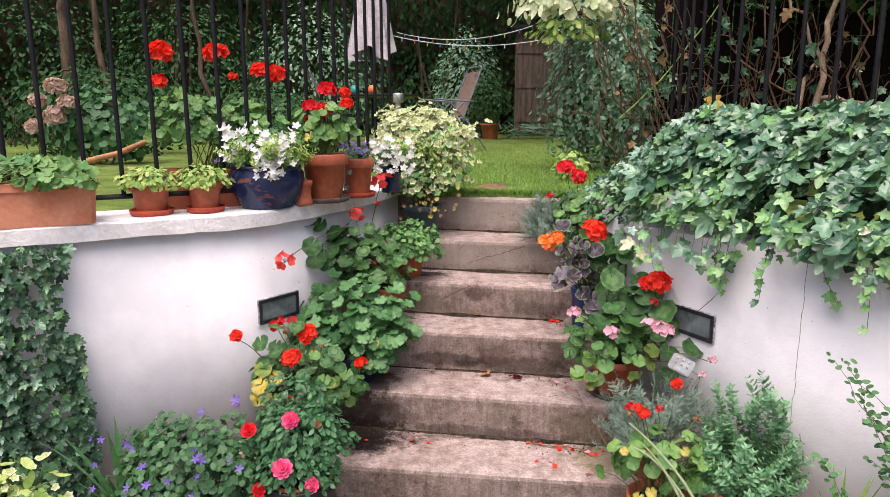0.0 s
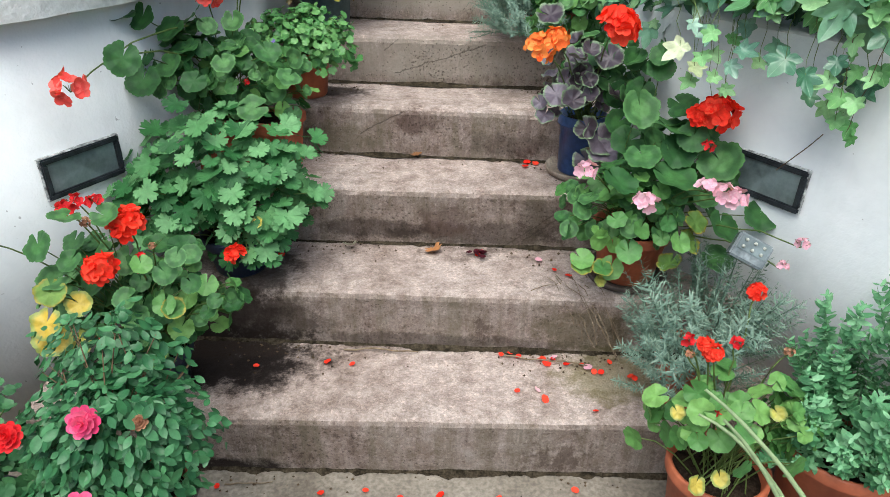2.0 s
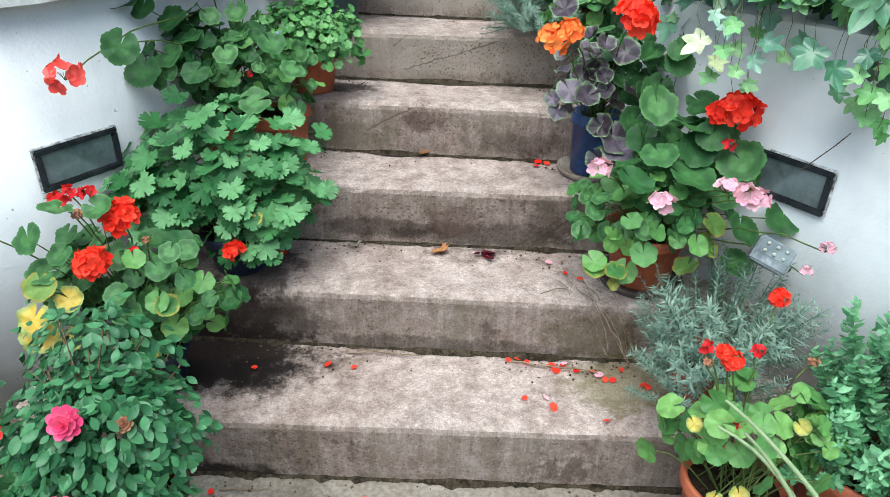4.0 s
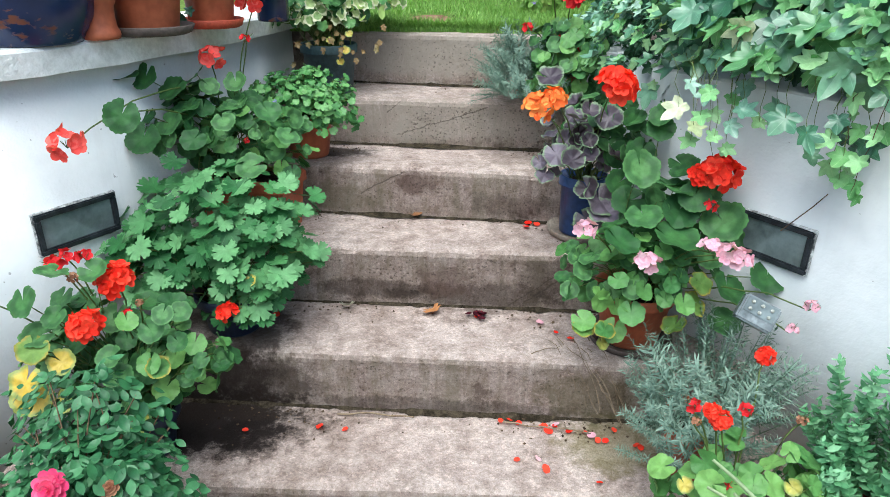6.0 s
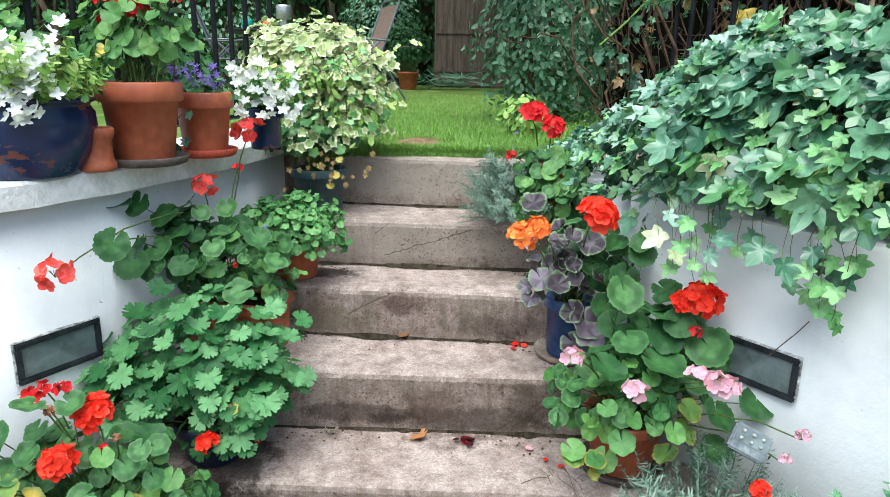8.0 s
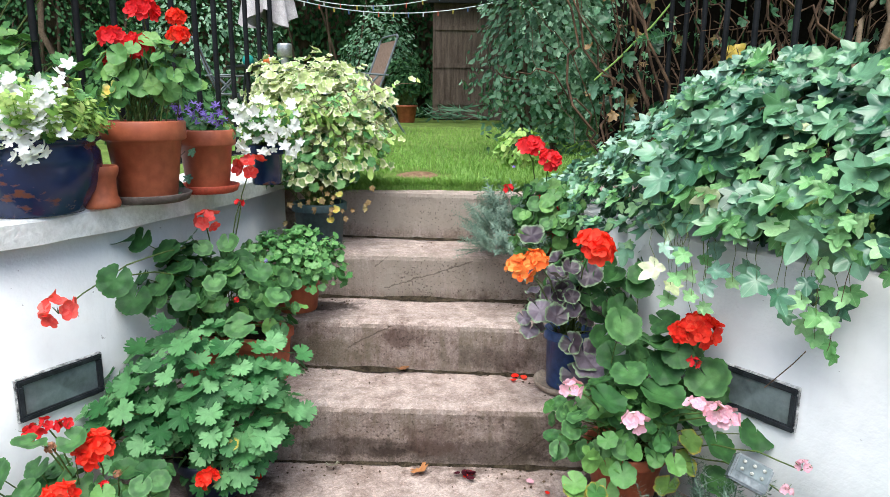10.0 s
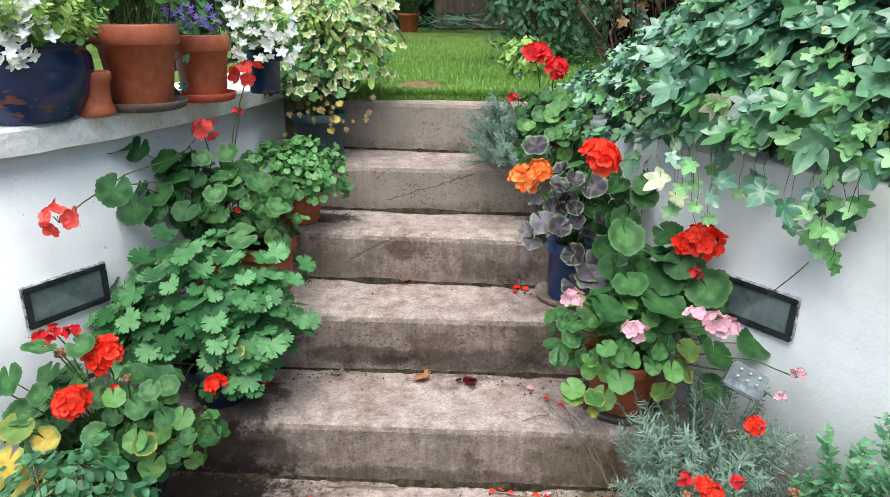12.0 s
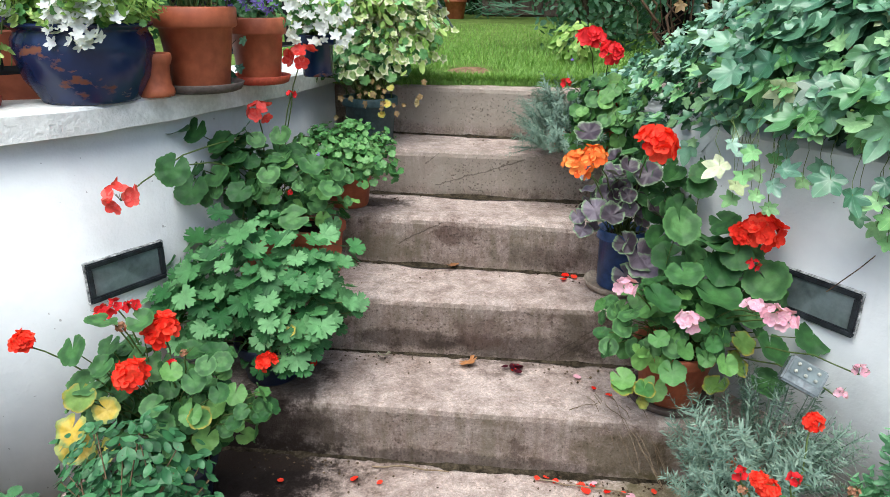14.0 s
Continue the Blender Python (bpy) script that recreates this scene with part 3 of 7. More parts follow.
def r_oval(a, w=0.26):
    return 0.5 * w / math.sqrt((w * math.cos(a)) ** 2 + (0.5 * math.sin(a)) ** 2) * (1 + 0.12 * max(0, math.cos(a)) ** 8)


def r_narrow(a):
    return r_lens(a, 0.06)


def r_petal(a):
    return r_oval(a, 0.42) * (1 - 0.08 * max(0, 1 - ang_gap(a, 0) / 0.5))


def variants(name, radius, material, count=3, **kw):
    return [leaf_mesh(name, radius, material, cup=kw.get("cup", 0.15) * (0.5 + 0.6 * i), wave=kw.get("wave", 0.05), tip=kw.get("tip", 0.1), n=kw.get("n", 24), seed=i, rings=kw.get("rings", 2)) for i in range(count)]


LEAVES = {
    "geranium": variants("leaf", r_geranium, GERANIUM, 4, cup=0.1, wave=0.1, tip=0.12, n=84),
    "geranium_pale": variants("leaf", r_geranium, GERANIUM_PALE, 4, cup=0.1, wave=0.1, tip=0.12, n=63),
    "yellow": variants("leaf", r_geranium, YELLOW_LEAF, cup=0.2, wave=0.18, n=63),
    "aging": variants("leaf", r_geranium, AGING_LEAF, 3, cup=0.16, wave=0.15, n=63),
    "dark": variants("leaf", r_geranium, DARK_LEAF, 4, cup=0.22, wave=0.2, n=63),
    "lobed": variants("leaf", r_lobed, LOBED, 4, cup=0.1, wave=0.06, tip=0.15, n=92),
    "ivy": variants("leaf", r_ivy, IVY, 4, cup=0.24, wave=0.12, tip=0.3, n=66),
    "ivy_sheen": variants("leaf", r_ivy, IVY_SKY_SHEEN, 4, cup=0.24, wave=0.12, tip=0.3, n=66),
    "ivy_dark": variants("leaf", r_ivy, IVY_DARK, 4, cup=0.24, wave=0.12, tip=0.3, n=44),
    "ivy_pale": variants("leaf", r_ivy, IVY_PALE, 4, cup=0.24, wave=0.12, tip=0.3, n=66),
    "ivy_cream": variants("leaf", r_ivy, IVY_CREAM, 4, cup=0.24, wave=0.12, tip=0.3, n=66),
    "variegated": variants("leaf", lambda a: 0.12 + 0.72 * r_ivy(a), VARIEGATED, cup=0.2, wave=0.14, tip=0.25, n=26),
    "small": variants("leaf", r_oval, SMALL_LEAF, cup=0.25, wave=0.03, tip=0.25, n=10, rings=1),
    "wall": variants("leaf", lambda a: r_oval(a, 0.3), LOBED, cup=0.25, wave=0.05, tip=0.2, n=12, rings=1),
    "lime": variants("leaf", r_oval, LIME_LEAF, cup=0.25, wave=0.03, tip=0.25, n=10, rings=1),
    "rose": variants("leaf", lambda a: r_lens(a, 0.27), ROSE_LEAF, cup=0.3, wave=0.03, tip=0.3, n=14, rings=1),
    "mound": variants("leaf", r_mallow, SMALL_LEAF, cup=0.15, wave=0.08, tip=0.15, n=22, rings=1),
    "mint": variants("leaf", lambda a: r_oval(a, 0.21), MINT_LEAF, cup=0.25, wave=0.04, tip=0.2, n=10, rings=1),
    "bush": variants("leaf", lambda a: 0.17 + 0.66 * r_lobed(a), BUSH_LEAF, cup=0.2, wave=0.1, tip=0.25, n=46, rings=1),
    "pale_big": variants("leaf", lambda a: r_lens(a, 0.24), PALE_LEAF, cup=0.3, wave=0.08, tip=0.3, n=16, rings=1),
    "fern": variants("leaf", r_narrow, SHRUB_LEAF, cup=0.1, wave=0.0, tip=0.3, n=8, rings=1),
    "narrow": variants("leaf", r_narrow, GREY_LEAF, cup=0.1, wave=0.0, tip=0.25, n=8, rings=1),
    "hedge": variants("leaf", r_oval, HEDGE_LEAF, cup=0.25, wave=0.03, tip=0.2, n=6, rings=1),
    "shrub": variants("leaf", r_oval, SHRUB_LEAF, cup=0.25, wave=0.03, tip=0.2, n=8, rings=1),
}


from mathutils.geometry import delaunay_2d_cdt


def leaf_pose(at, normal, tip, size):
    """A leaf at a place, its face along normal, its tip towards tip."""
    z = Vector(normal).normalized()
    x = Vector(tip) - z * Vector(tip).dot(z)
    x = x.normalized() if x.length > 1e-4 else z.orthogonal().normalized()
    y = z.cross(x)
    return Matrix(((x.x * size, y.x * size, z.x * size, at[0]), (x.y * size, y.y * size, z.y * size, at[1]), (x.z * size, y.z * size, z.z * size, at[2]), (0, 0, 0, 1)))


CACHE = {}


def raw(me):
    if me.name not in CACHE:
        co = np.empty(len(me.vertices) * 3, np.float32)
        me.vertices.foreach_get("co", co)
        lv = np.empty(len(me.loops), np.int32)
        me.loops.foreach_get("vertex_index", lv)
        ls = np.empty(len(me.polygons), np.int32)
        me.polygons.foreach_get("loop_start", ls)
        uv = np.empty(len(me.loops) * 2, np.float32)
        me.uv_layers[0].data.foreach_get("uv", uv)
        CACHE[me.name] = (co.reshape(-1, 3), lv, ls, uv, me.materials[0])
    return CACHE[me.name]


def joined_mesh(name, items):
    """One mesh out of many (mesh, matrix)."""
    cos, lvs, lss, uvs, mats, mi = [], [], [], [], [], []
    nv = nl = 0
    for me, m in items:
        co, lv, ls, uv, material = raw(me)
        a = np.array(m, np.float32)
        cos.append(co @ a[:3, :3].T + a[:3, 3])
        lvs.append(lv + nv)
        lss.append(ls + nl)
        uvs.append(uv)
        if material not in mats:
            mats.append(material)
        mi.append(np.full(len(ls), mats.index(material), np.int32))
        nv += len(co)
        nl += len(lv)
    me = bpy.data.meshes.new(name)
    lss = np.concatenate(lss)
    me.vertices.add(nv)
    me.vertices.foreach_set("co", np.concatenate(cos).ravel())
    me.loops.add(nl)
    me.loops.foreach_set("vertex_index", np.concatenate(lvs))
    me.polygons.add(len(lss))
    me.polygons.foreach_set("loop_start", lss)
    me.polygons.foreach_set("loop_total", np.diff(np.append(lss, nl)).astype(np.int32))
    me.polygons.foreach_set("material_index", np.concatenate(mi))
    me.uv_layers.new(name="UVMap").data.foreach_set("uv", np.concatenate(uvs))
    for m in mats:
        me.materials.append(m)
    me.update(calc_edges=True)
    me.polygons.foreach_set("use_smooth", np.ones(len(lss), bool))
    return me


def add_leaves(parent, items, singles=60, name="foliage", leaf_name="leaf"):
    """Leaves in world places under parent: the last ones singly, the rest joined."""
    inv = Matrix.Translation(-parent.location)
    rest = items[:max(0, len(items) - singles)]
    for me, m in items[len(rest):]:
        ob = new("shoot" if me.name.startswith("shoot") else leaf_name, me)
        ob.parent = parent
        ob.matrix_basis = inv @ m
    if rest:
        ob = new(name, joined_mesh(name, [(me, inv @ m) for me, m in rest]))
        ob.parent = parent
        tagged(ob, kind="stuff")


def at_world(ob, parent):
    """Puts a part whose mesh is in world places under a thing."""
    ob.parent = parent
    ob.matrix_basis = Matrix.Translation(-parent.location)
    return ob


def dome(rng, kinds, centre, radii, count, size, inner=0.55, face_up=0.5, low=-0.5, front=True, lean=(0, -0.75, 0.8), loose=0.3):
    """Leaves in an uneven dome; inner ones first."""
    out = []
    c = Vector(centre)
    for i in range(count):
        while True:
            d = Vector((rng.gauss(0, 1), rng.gauss(0, 1), rng.gauss(0, 1))).normalized()
            if d.z > low and not (front and d.y > 0.55):
                break
        depth = inner + (1 - inner) * (i / count) ** 0.6
        lump = 1 + 0.24 * noise.noise(d * 2.3 + c * 3) + 0.12 * noise.noise(d * 6.1 + c * 5)
        p = c + Vector((d.x * radii[0], d.y * radii[1], d.z * radii[2])) * depth * lump * rng.uniform(0.9, 1.06)
        n = d.lerp(Vector(lean), face_up) + Vector((rng.gauss(0, loose), rng.gauss(0, loose), rng.gauss(0, loose * 0.7)))
        tip = Vector((d.x, d.y, -0.35)) + Vector((rng.gauss(0, 0.4), rng.gauss(0, 0.4), rng.gauss(0, 0.2)))
        kind = rng.choice(kinds)
        out.append((rng.choice(LEAVES[kind]), leaf_pose(p, n, tip, rng.uniform(*size))))
    return out


def stalks(parent, items, base, rng, material, share=0.5, r=0.0018, name="stalk", spread=0.05):
    """Thin stems from the pot to the leaves."""
    bm = bmesh.new()
    for me, m in items:
        if rng.random() > share:
            continue
        top = m.translation
        if top.z < base[2] + 0.02:
            continue
        b = Vector(base) + Vector((rng.gauss(0, spread), rng.gauss(0, spread), 0))
        mid = b.lerp(top, 0.55) + Vector((0, 0, 0.03 + 0.2 * abs(top.z - b.z)))
        pts = [b.lerp(mid, t).lerp(mid.lerp(top, t), t) for t in (0, 0.33, 0.66, 1)]
        tube_into(bm, pts, r, r * 0.7, 4)
    if not bm.verts:
        bm.free()
        return
    tagged(at_world(part(name, bm, material, smooth=True), parent), kind="stuff")


PETALS = {}


def petal_of(material):
    if material.name not in PETALS:
        PETALS[material.name] = [leaf_mesh("petal", r_petal, material, n=12, cup=c, wave=0.12, tip=0.25, rings=1, seed=i) for i, c in enumerate((0.2, 0.45))]
    return PETALS[material.name]


def floret(rng, material, at, normal, size, petals=5):
    out = []
    n = Vector(normal).normalized()
    side = n.orthogonal().normalized()
    turn = rng.uniform(0, 6)
    for k in range(petals):
        a = turn + 2 * math.pi * k / petals
        d = side * math.cos(a) + n.cross(side) * math.sin(a)
        out.append((rng.choice(petal_of(material)), leaf_pose(Vector(at) + d * size * 0.45 + n * size * 0.1, n - d * 0.35, d, size * rng.uniform(0.85, 1.1))))
    return out


def head_meshes(material, radius, count, size, seeds=(1, 2, 3)):
    """Round heads of many five-petalled florets."""
    out = []
    for s in seeds:
        rng = random.Random(s)
        items = []
        for i in range(count):
            a = i * 2.39996
            z = 1 - 1.25 * (i + 0.5) / count
            r = math.sqrt(max(0, 1 - z * z))
            d = Vector((r * math.cos(a), r * math.sin(a), z))
            items += floret(rng, material, Vector((d.x, d.y, d.z * 0.7)) * radius * rng.uniform(0.75, 1.15), d + Vector((rng.gauss(0, 0.2), rng.gauss(0, 0.2), 0.2)), size * rng.uniform(0.85, 1.1))
        out.append(joined_mesh("flower_head", items))
    return out


HEADS = {
    "scarlet": head_meshes(SCARLET, 0.029, 15, 0.025),
    "crimson": head_meshes(CRIMSON, 0.027, 12, 0.024),
    "orange": head_meshes(ORANGE, 0.028, 11, 0.024),
    "salmon": head_meshes(CORAL, 0.026, 6, 0.025),
    "pink": head_meshes(PINK, 0.022, 6, 0.025),
    "bud": head_meshes(CRIMSON, 0.006, 4, 0.009),
    "spent": head_meshes(DRY, 0.013, 9, 0.011),
}
HEAD_LABEL = {"scarlet": "scarlet geranium flower head", "crimson": "deep red flower head", "orange": "orange flower head", "salmon": "loose coral-red flower head", "pink": "pale pink loose flower head", "bud": "red flower bud", "spent": "spent brown flower head"}


def sprig_meshes(kind, pairs, leaf, spread, count=3, upright=0.6, whorl=2):
    """A shoot of length 1 along x, with leaves in pairs or whorls."""
    out = []
    for s in range(count):
        rng = random.Random(s * 7 + 1)
        items = []
        for k in range(pairs):
            x = 0.12 + 0.88 * k / max(1, pairs - 1)
            for w in range(whorl):
                a = 2 * math.pi * w / whorl + k * 1.5 + rng.gauss(0, 0.3)
                d = Vector((upright, math.cos(a), math.sin(a))).normalized()
                size = leaf * rng.uniform(0.75, 1.15) * (1.0 if k < pairs - 2 else 0.65)
                p = Vector((x, 0.03 * math.sin(5 * x + s), 0.04 * math.sin(4 * x + 2 * s))) + d * size * 0.5 * spread
                items.append((rng.choice(LEAVES[kind]), leaf_pose(p, Vector((1, 0, 0)) - d * 0.4 + Vector((0, rng.gauss(0, 0.2), rng.gauss(0, 0.2))), d, size)))
        stem = leaf_mesh("shoot_stem", lambda a: r_oval(a, 0.012), LEAVES[kind][0].materials[0], n=6, cup=0, tip=0, rings=1)
        items.append((stem, leaf_pose((0.5, 0, 0), (0, 0, 1), (1, 0, 0), 1.0)))
        items.append((stem, leaf_pose((0.5, 0, 0), (0, 1, 0), (1, 0, 0), 1.0)))
        out.append(joined_mesh("shoot", items))
    return out


LEAVES["lavender_shoot"] = sprig_meshes("narrow", 15, 0.17, 0.95, upright=0.9, whorl=4)
LEAVES["oval_shoot"] = sprig_meshes("mint", 11, 0.17, 1.0, upright=0.55, whorl=3)
LEAVES["lime_shoot"] = sprig_meshes("lime", 8, 0.22, 1.0, upright=0.5, whorl=3)


def tuft(rng, kinds, base, radius, count, length, lean=0.7, up=1.0, towards=(0, 0)):
    """Shoots that fan out of a pot."""
    out = []
    for i in range(count):
        a, r = rng.uniform(0, 2 * math.pi), math.sqrt(rng.random())
        d = Vector((math.cos(a) * r * lean + towards[0], math.sin(a) * r * lean + towards[1], up + rng.gauss(0, 0.1))).normalized()
        p = Vector(base) + Vector((math.cos(a) * r * radius, math.sin(a) * r * radius, rng.uniform(0, 0.03)))
        size = rng.uniform(*length) * (1.05 - 0.3 * r)
        out.append((rng.choice(LEAVES[rng.choice(kinds)]), leaf_pose(p, (-d.z * math.cos(a) + rng.gauss(0, 0.3), -d.z * math.sin(a), 0.5), d, size)))
    out.sort(key=lambda it: -it[1].translation.y)
    return out


def star_mesh(material, wide=0.2):
    narrow = leaf_mesh("petal", lambda a: r_oval(a, wide), material, n=8, cup=0.3, tip=0.3, rings=1)
    items = []
    for k in range(5):
        a = 2 * math.pi * k / 5
        d = Vector((math.cos(a), math.sin(a), 0))
        items.append((narrow, leaf_pose(d * 0.26 + Vector((0, 0, 0.04)), Vector((0, 0, 1)) - d * 0.3, d, 0.5)))
    return joined_mesh("flower", items)


def rose_mesh(material):
    rng = random.Random(4)
    items = []
    for ring_n, (n, r, tilt, size) in enumerate(((9, 0.36, 0.15, 0.42), (8, 0.27, 0.5, 0.38), (6, 0.18, 0.9, 0.34), (4, 0.08, 1.6, 0.3))):
        for k in range(n):
            a = 2 * math.pi * (k + 0.5 * ring_n) / n
            d = Vector((math.cos(a), math.sin(a), 0))
            items.append((petal_of(material)[1], leaf_pose(d * r + Vector((0, 0, 0.06 * ring_n + 0.1 * tilt)), Vector((0, 0, 1)) - d * tilt, d, size * rng.uniform(0.9, 1.1))))
    return joined_mesh("rose_bloom", items)


STARS = {"white": star_mesh(WHITE, 0.3), "violet": star_mesh(VIOLET), "rose": rose_mesh(ROSE), "crimson": rose_mesh(CRIMSON), "dry": rose_mesh(DRY)}
STAR_LABEL = {"white": "white star-shaped flower", "violet": "violet bell-shaped flower", "rose": "bright pink double rose bloom", "crimson": "deep pink rose bloom", "dry": "withered brown rose bloom"}


def bloom(parent, kind, at, rng, size, facing=(0, -0.8, 0.6)):
    ob = new("flower", STARS[kind])
    ob.parent = parent
    n = Vector(facing) + Vector((rng.gauss(0, 0.35), rng.gauss(0, 0.25), rng.gauss(0, 0.3)))
    ob.matrix_basis = Matrix.Translation(-parent.location) @ leaf_pose(at, n, (rng.gauss(0, 1), 0.1, rng.gauss(0, 1)), size)
    return tagged(ob, STAR_LABEL[kind])


def flower(parent, kind, at, rng, base, size=1.0, tilt=(0, -0.5, 1), r=0.0022):
    """A flower head on its stalk, in world places."""
    n = Vector(tilt) + Vector((rng.gauss(0, 0.2), rng.gauss(0, 0.2), 0))
    bm = bmesh.new()
    a, b = Vector(base), Vector(at) - n.normalized() * 0.012
    tube_into(bm, bend(a, b, 0.03, 6, 0.003, rng), r, r * 0.8, 5)
    for k in range(5):
        tube_into(bm, [b, b + n.normalized() * 0.02 + Vector((rng.gauss(0, 0.012), rng.gauss(0, 0.012), 0.004))], r * 0.4, r * 0.3, 3)
    stalk = at_world(part("flower_stalk", bm, STEM, smooth=True), parent)
    ob = new("flower_head" if kind != "bud" else "flower_bud", rng.choice(HEADS[kind]))
    ob.parent = stalk
    ob.matrix_basis = leaf_pose(at, n, (rng.gauss(0, 1), rng.gauss(0, 1), 0.1), size * 0.8)
    tagged(ob, HEAD_LABEL[kind])


def pot_profile(r, h, rim=0.03, taper=0.72, thick=0.01):
    """Flower pot with a collar."""
    rb = r * taper
    rc = rb + (r - rb) * (1 - rim / h)
    return [(0.0, 0.002), (rb * 0.95, 0.0), (rb, 0.006), (rc - 0.006, h - rim - 0.004), (rc + 0.004, h - rim), (r, h - rim + 0.004), (r + 0.001, h - 0.004), (r - 0.003, h), (r - thick, h - 0.002), (r - thick - 0.004, h * 0.8), (0.0, h * 0.8)]


def bowl_profile(r, h):
    return [(0.0, 0.002), (r * 0.7, 0.0), (r * 0.72, 0.008), (r * 0.9, h * 0.3), (r * 0.995, h * 0.62), (r * 0.98, h * 0.8), (r * 0.92, h * 0.88), (r * 0.93, h * 0.92), (r * 1.0, h * 0.95), (r * 1.01, h * 0.985), (r * 0.98, h), (r * 0.9, h * 0.985), (r * 0.86, h * 0.8), (0, h * 0.8)]


def pot(parent, r, h, material, rim=0.03, taper=0.72, bowl=False, saucer=None, soil=True, wide=1.0):
    """Pot, soil and saucer under a plant that stands at its own origin."""
    z = 0.0
    if saucer:
        part("saucer", lathe_bm([(0, 0.003), (r * 0.88 * wide, 0.0), (r * 0.98 * wide, 0.004), (r * 1.06 * wide, 0.022), (r * 1.03 * wide, 0.024), (r * 0.95 * wide, 0.008), (0, 0.008)], 32), saucer, parent, smooth=True)
        z = 0.009
    prof = bowl_profile(r, h) if bowl else pot_profile(r, h, rim, taper)
    p = part("pot", lathe_bm(prof, 36, (0, 0, z), 0.006), material, parent, smooth=True)
    for f in p.data.polygons:
        f.use_smooth = True
    if soil:
        bm = lathe_bm([(0.0, h * 0.87), (r * 0.4, h * 0.875), (r * 0.86, h * 0.86)], 20, (0, 0, z))
        for v in bm.verts:
            v.co.z += noise.noise(v.co * 60) * 0.006
        part("soil", bm, SOIL, parent, smooth=True)
    return p


def trough_bm(length, depth, h, taper=0.86, rim=0.03):
    """A long planter, its walls sloping, with a thick rim and a hollow."""
    bm = bmesh.new()
    loops = []
    for f, z, g in ((taper, 0.0, 0), (taper + (1 - taper) * (1 - rim / h), h - rim, 0), (1.0, h - rim, 0.006), (1.0, h - 0.004, 0.006), (0.99, h, 0.003), (0.98, h, -0.012), (0.95, h * 0.85, -0.014)):
        x, y = length / 2 * (1 - (1 - f) * depth / length) + g, depth / 2 * f + g
        c = 0.012
        loops.append([bm.verts.new((px, py, z)) for px, py in ((x - c, y), (x, y - c), (x, -y + c), (x - c, -y), (-x + c, -y), (-x, -y + c), (-x, y - c), (-x + c, y))])
    for a, b in zip(loops, loops[1:]):
        for k in range(8):
            bm.faces.new((a[k], a[(k + 1) % 8], b[(k + 1) % 8], b[k]))
    bm.faces.new(loops[0])
    bm.faces.new(loops[-1])
    bmesh.ops.recalc_face_normals(bm, faces=bm.faces[:])
    return bm


def trough(parent, length, depth, h, turn, material):
    bm = trough_bm(length, depth, h)
    bmesh.ops.rotate(bm, cent=(0, 0, 0), matrix=Matrix.Rotation(turn, 3, "Z"), verts=bm.verts[:])
    part("planter", bm, material, parent)
    bm = box_bm(length * 0.93, depth * 0.86, 0.02, (0, 0, h * 0.87))
    bmesh.ops.rotate(bm, cent=(0, 0, 0), matrix=Matrix.Rotation(turn, 3, "Z"), verts=bm.verts[:])
    part("soil", bm, SOIL, parent)


# ---- steps, walls, ground ----
STEP_Z = [1.065, 0.875, 0.71, 0.545, 0.36, 0.18, 0.0]
STEP_Y = [(0.615, -0.12), (0.33, -0.07), (0.06, -0.08), (-0.205, -0.03), (-0.485, -0.035), (-0.785, 0.0)]
LEFT_EDGE = spline([(-0.44, 1.0), (-0.49, 0.62), (-0.54, 0.3), (-0.585, 0.1), (-0.635, -0.086), (-0.71, -0.29), (-0.77, -0.43), (-0.83, -0.54), (-0.93, -0.65), (-1.29, -0.90), (-1.545, -1.08), (-2.3, -1.5), (-3.4, -1.9), (-6.0, -2.6)])
RIGHT_EDGE = spline([(0.55, 1.0), (0.565, 0.6), (0.60, 0.2), (0.69, -0.15), (0.85, -0.41), (0.96, -0.56), (1.16, -0.83), (1.6, -1.2), (2.4, -1.6), (3.4, -1.95), (6.0, -2.6)])
LEFT_FACE = offset(LEFT_EDGE, 0.035)
RIGHT_FACE = RIGHT_EDGE

def step_mesh(i):
    """One cast step, its nose worn and rounded."""
    y0, s = STEP_Y[i]
    top, low = STEP_Z[i], STEP_Z[i + 1]
    bm = bmesh.new()
    n = 60
    xs = [-0.95 + 1.95 * k / n for k in range(n + 1)]
    rows = []
    for x in xs:
        y = y0 + s * x
        w = lambda f, a, o: noise.noise((x * f, top * 7 + o, i * 3.1)) * a
        chip = max(0.0, noise.noise((x * 14, i * 5.3, 2.0)) - 0.32) * 0.03
        yb = y0 + s * x + 0.42
        rows.append([bm.verts.new(v) for v in (
            (x, y + 0.004 + w(6, 0.004, 1), low - 0.06), (x, y + 0.004 + w(6, 0.004, 1), low), (x, y + 0.002 + w(9, 0.004, 2), (top + low) / 2),
            (x, y + w(11, 0.003, 3), top - 0.022), (x, y + 0.004 + chip * 0.5 + w(11, 0.003, 3), top - 0.009 - chip * 0.6), (x, y + 0.014 + chip, top - 0.002 - chip * 0.3 + w(5, 0.002, 4)),
            (x, y + 0.05, top + w(4, 0.003, 5)), (x, y + 0.17, top - 0.002 + w(4, 0.004, 6)), (x, yb, top + w(4, 0.003, 7)), (x, yb, low - 0.06))])
    for a, b in zip(rows, rows[1:]):
        for k in range(10):
            bm.faces.new((a[k], a[(k + 1) % 10], b[(k + 1) % 10], b[k]))
    bm.faces.new(rows[0])
    bm.faces.new(rows[-1][::-1])
    bmesh.ops.recalc_face_normals(bm, faces=bm.faces[:])
    return bm


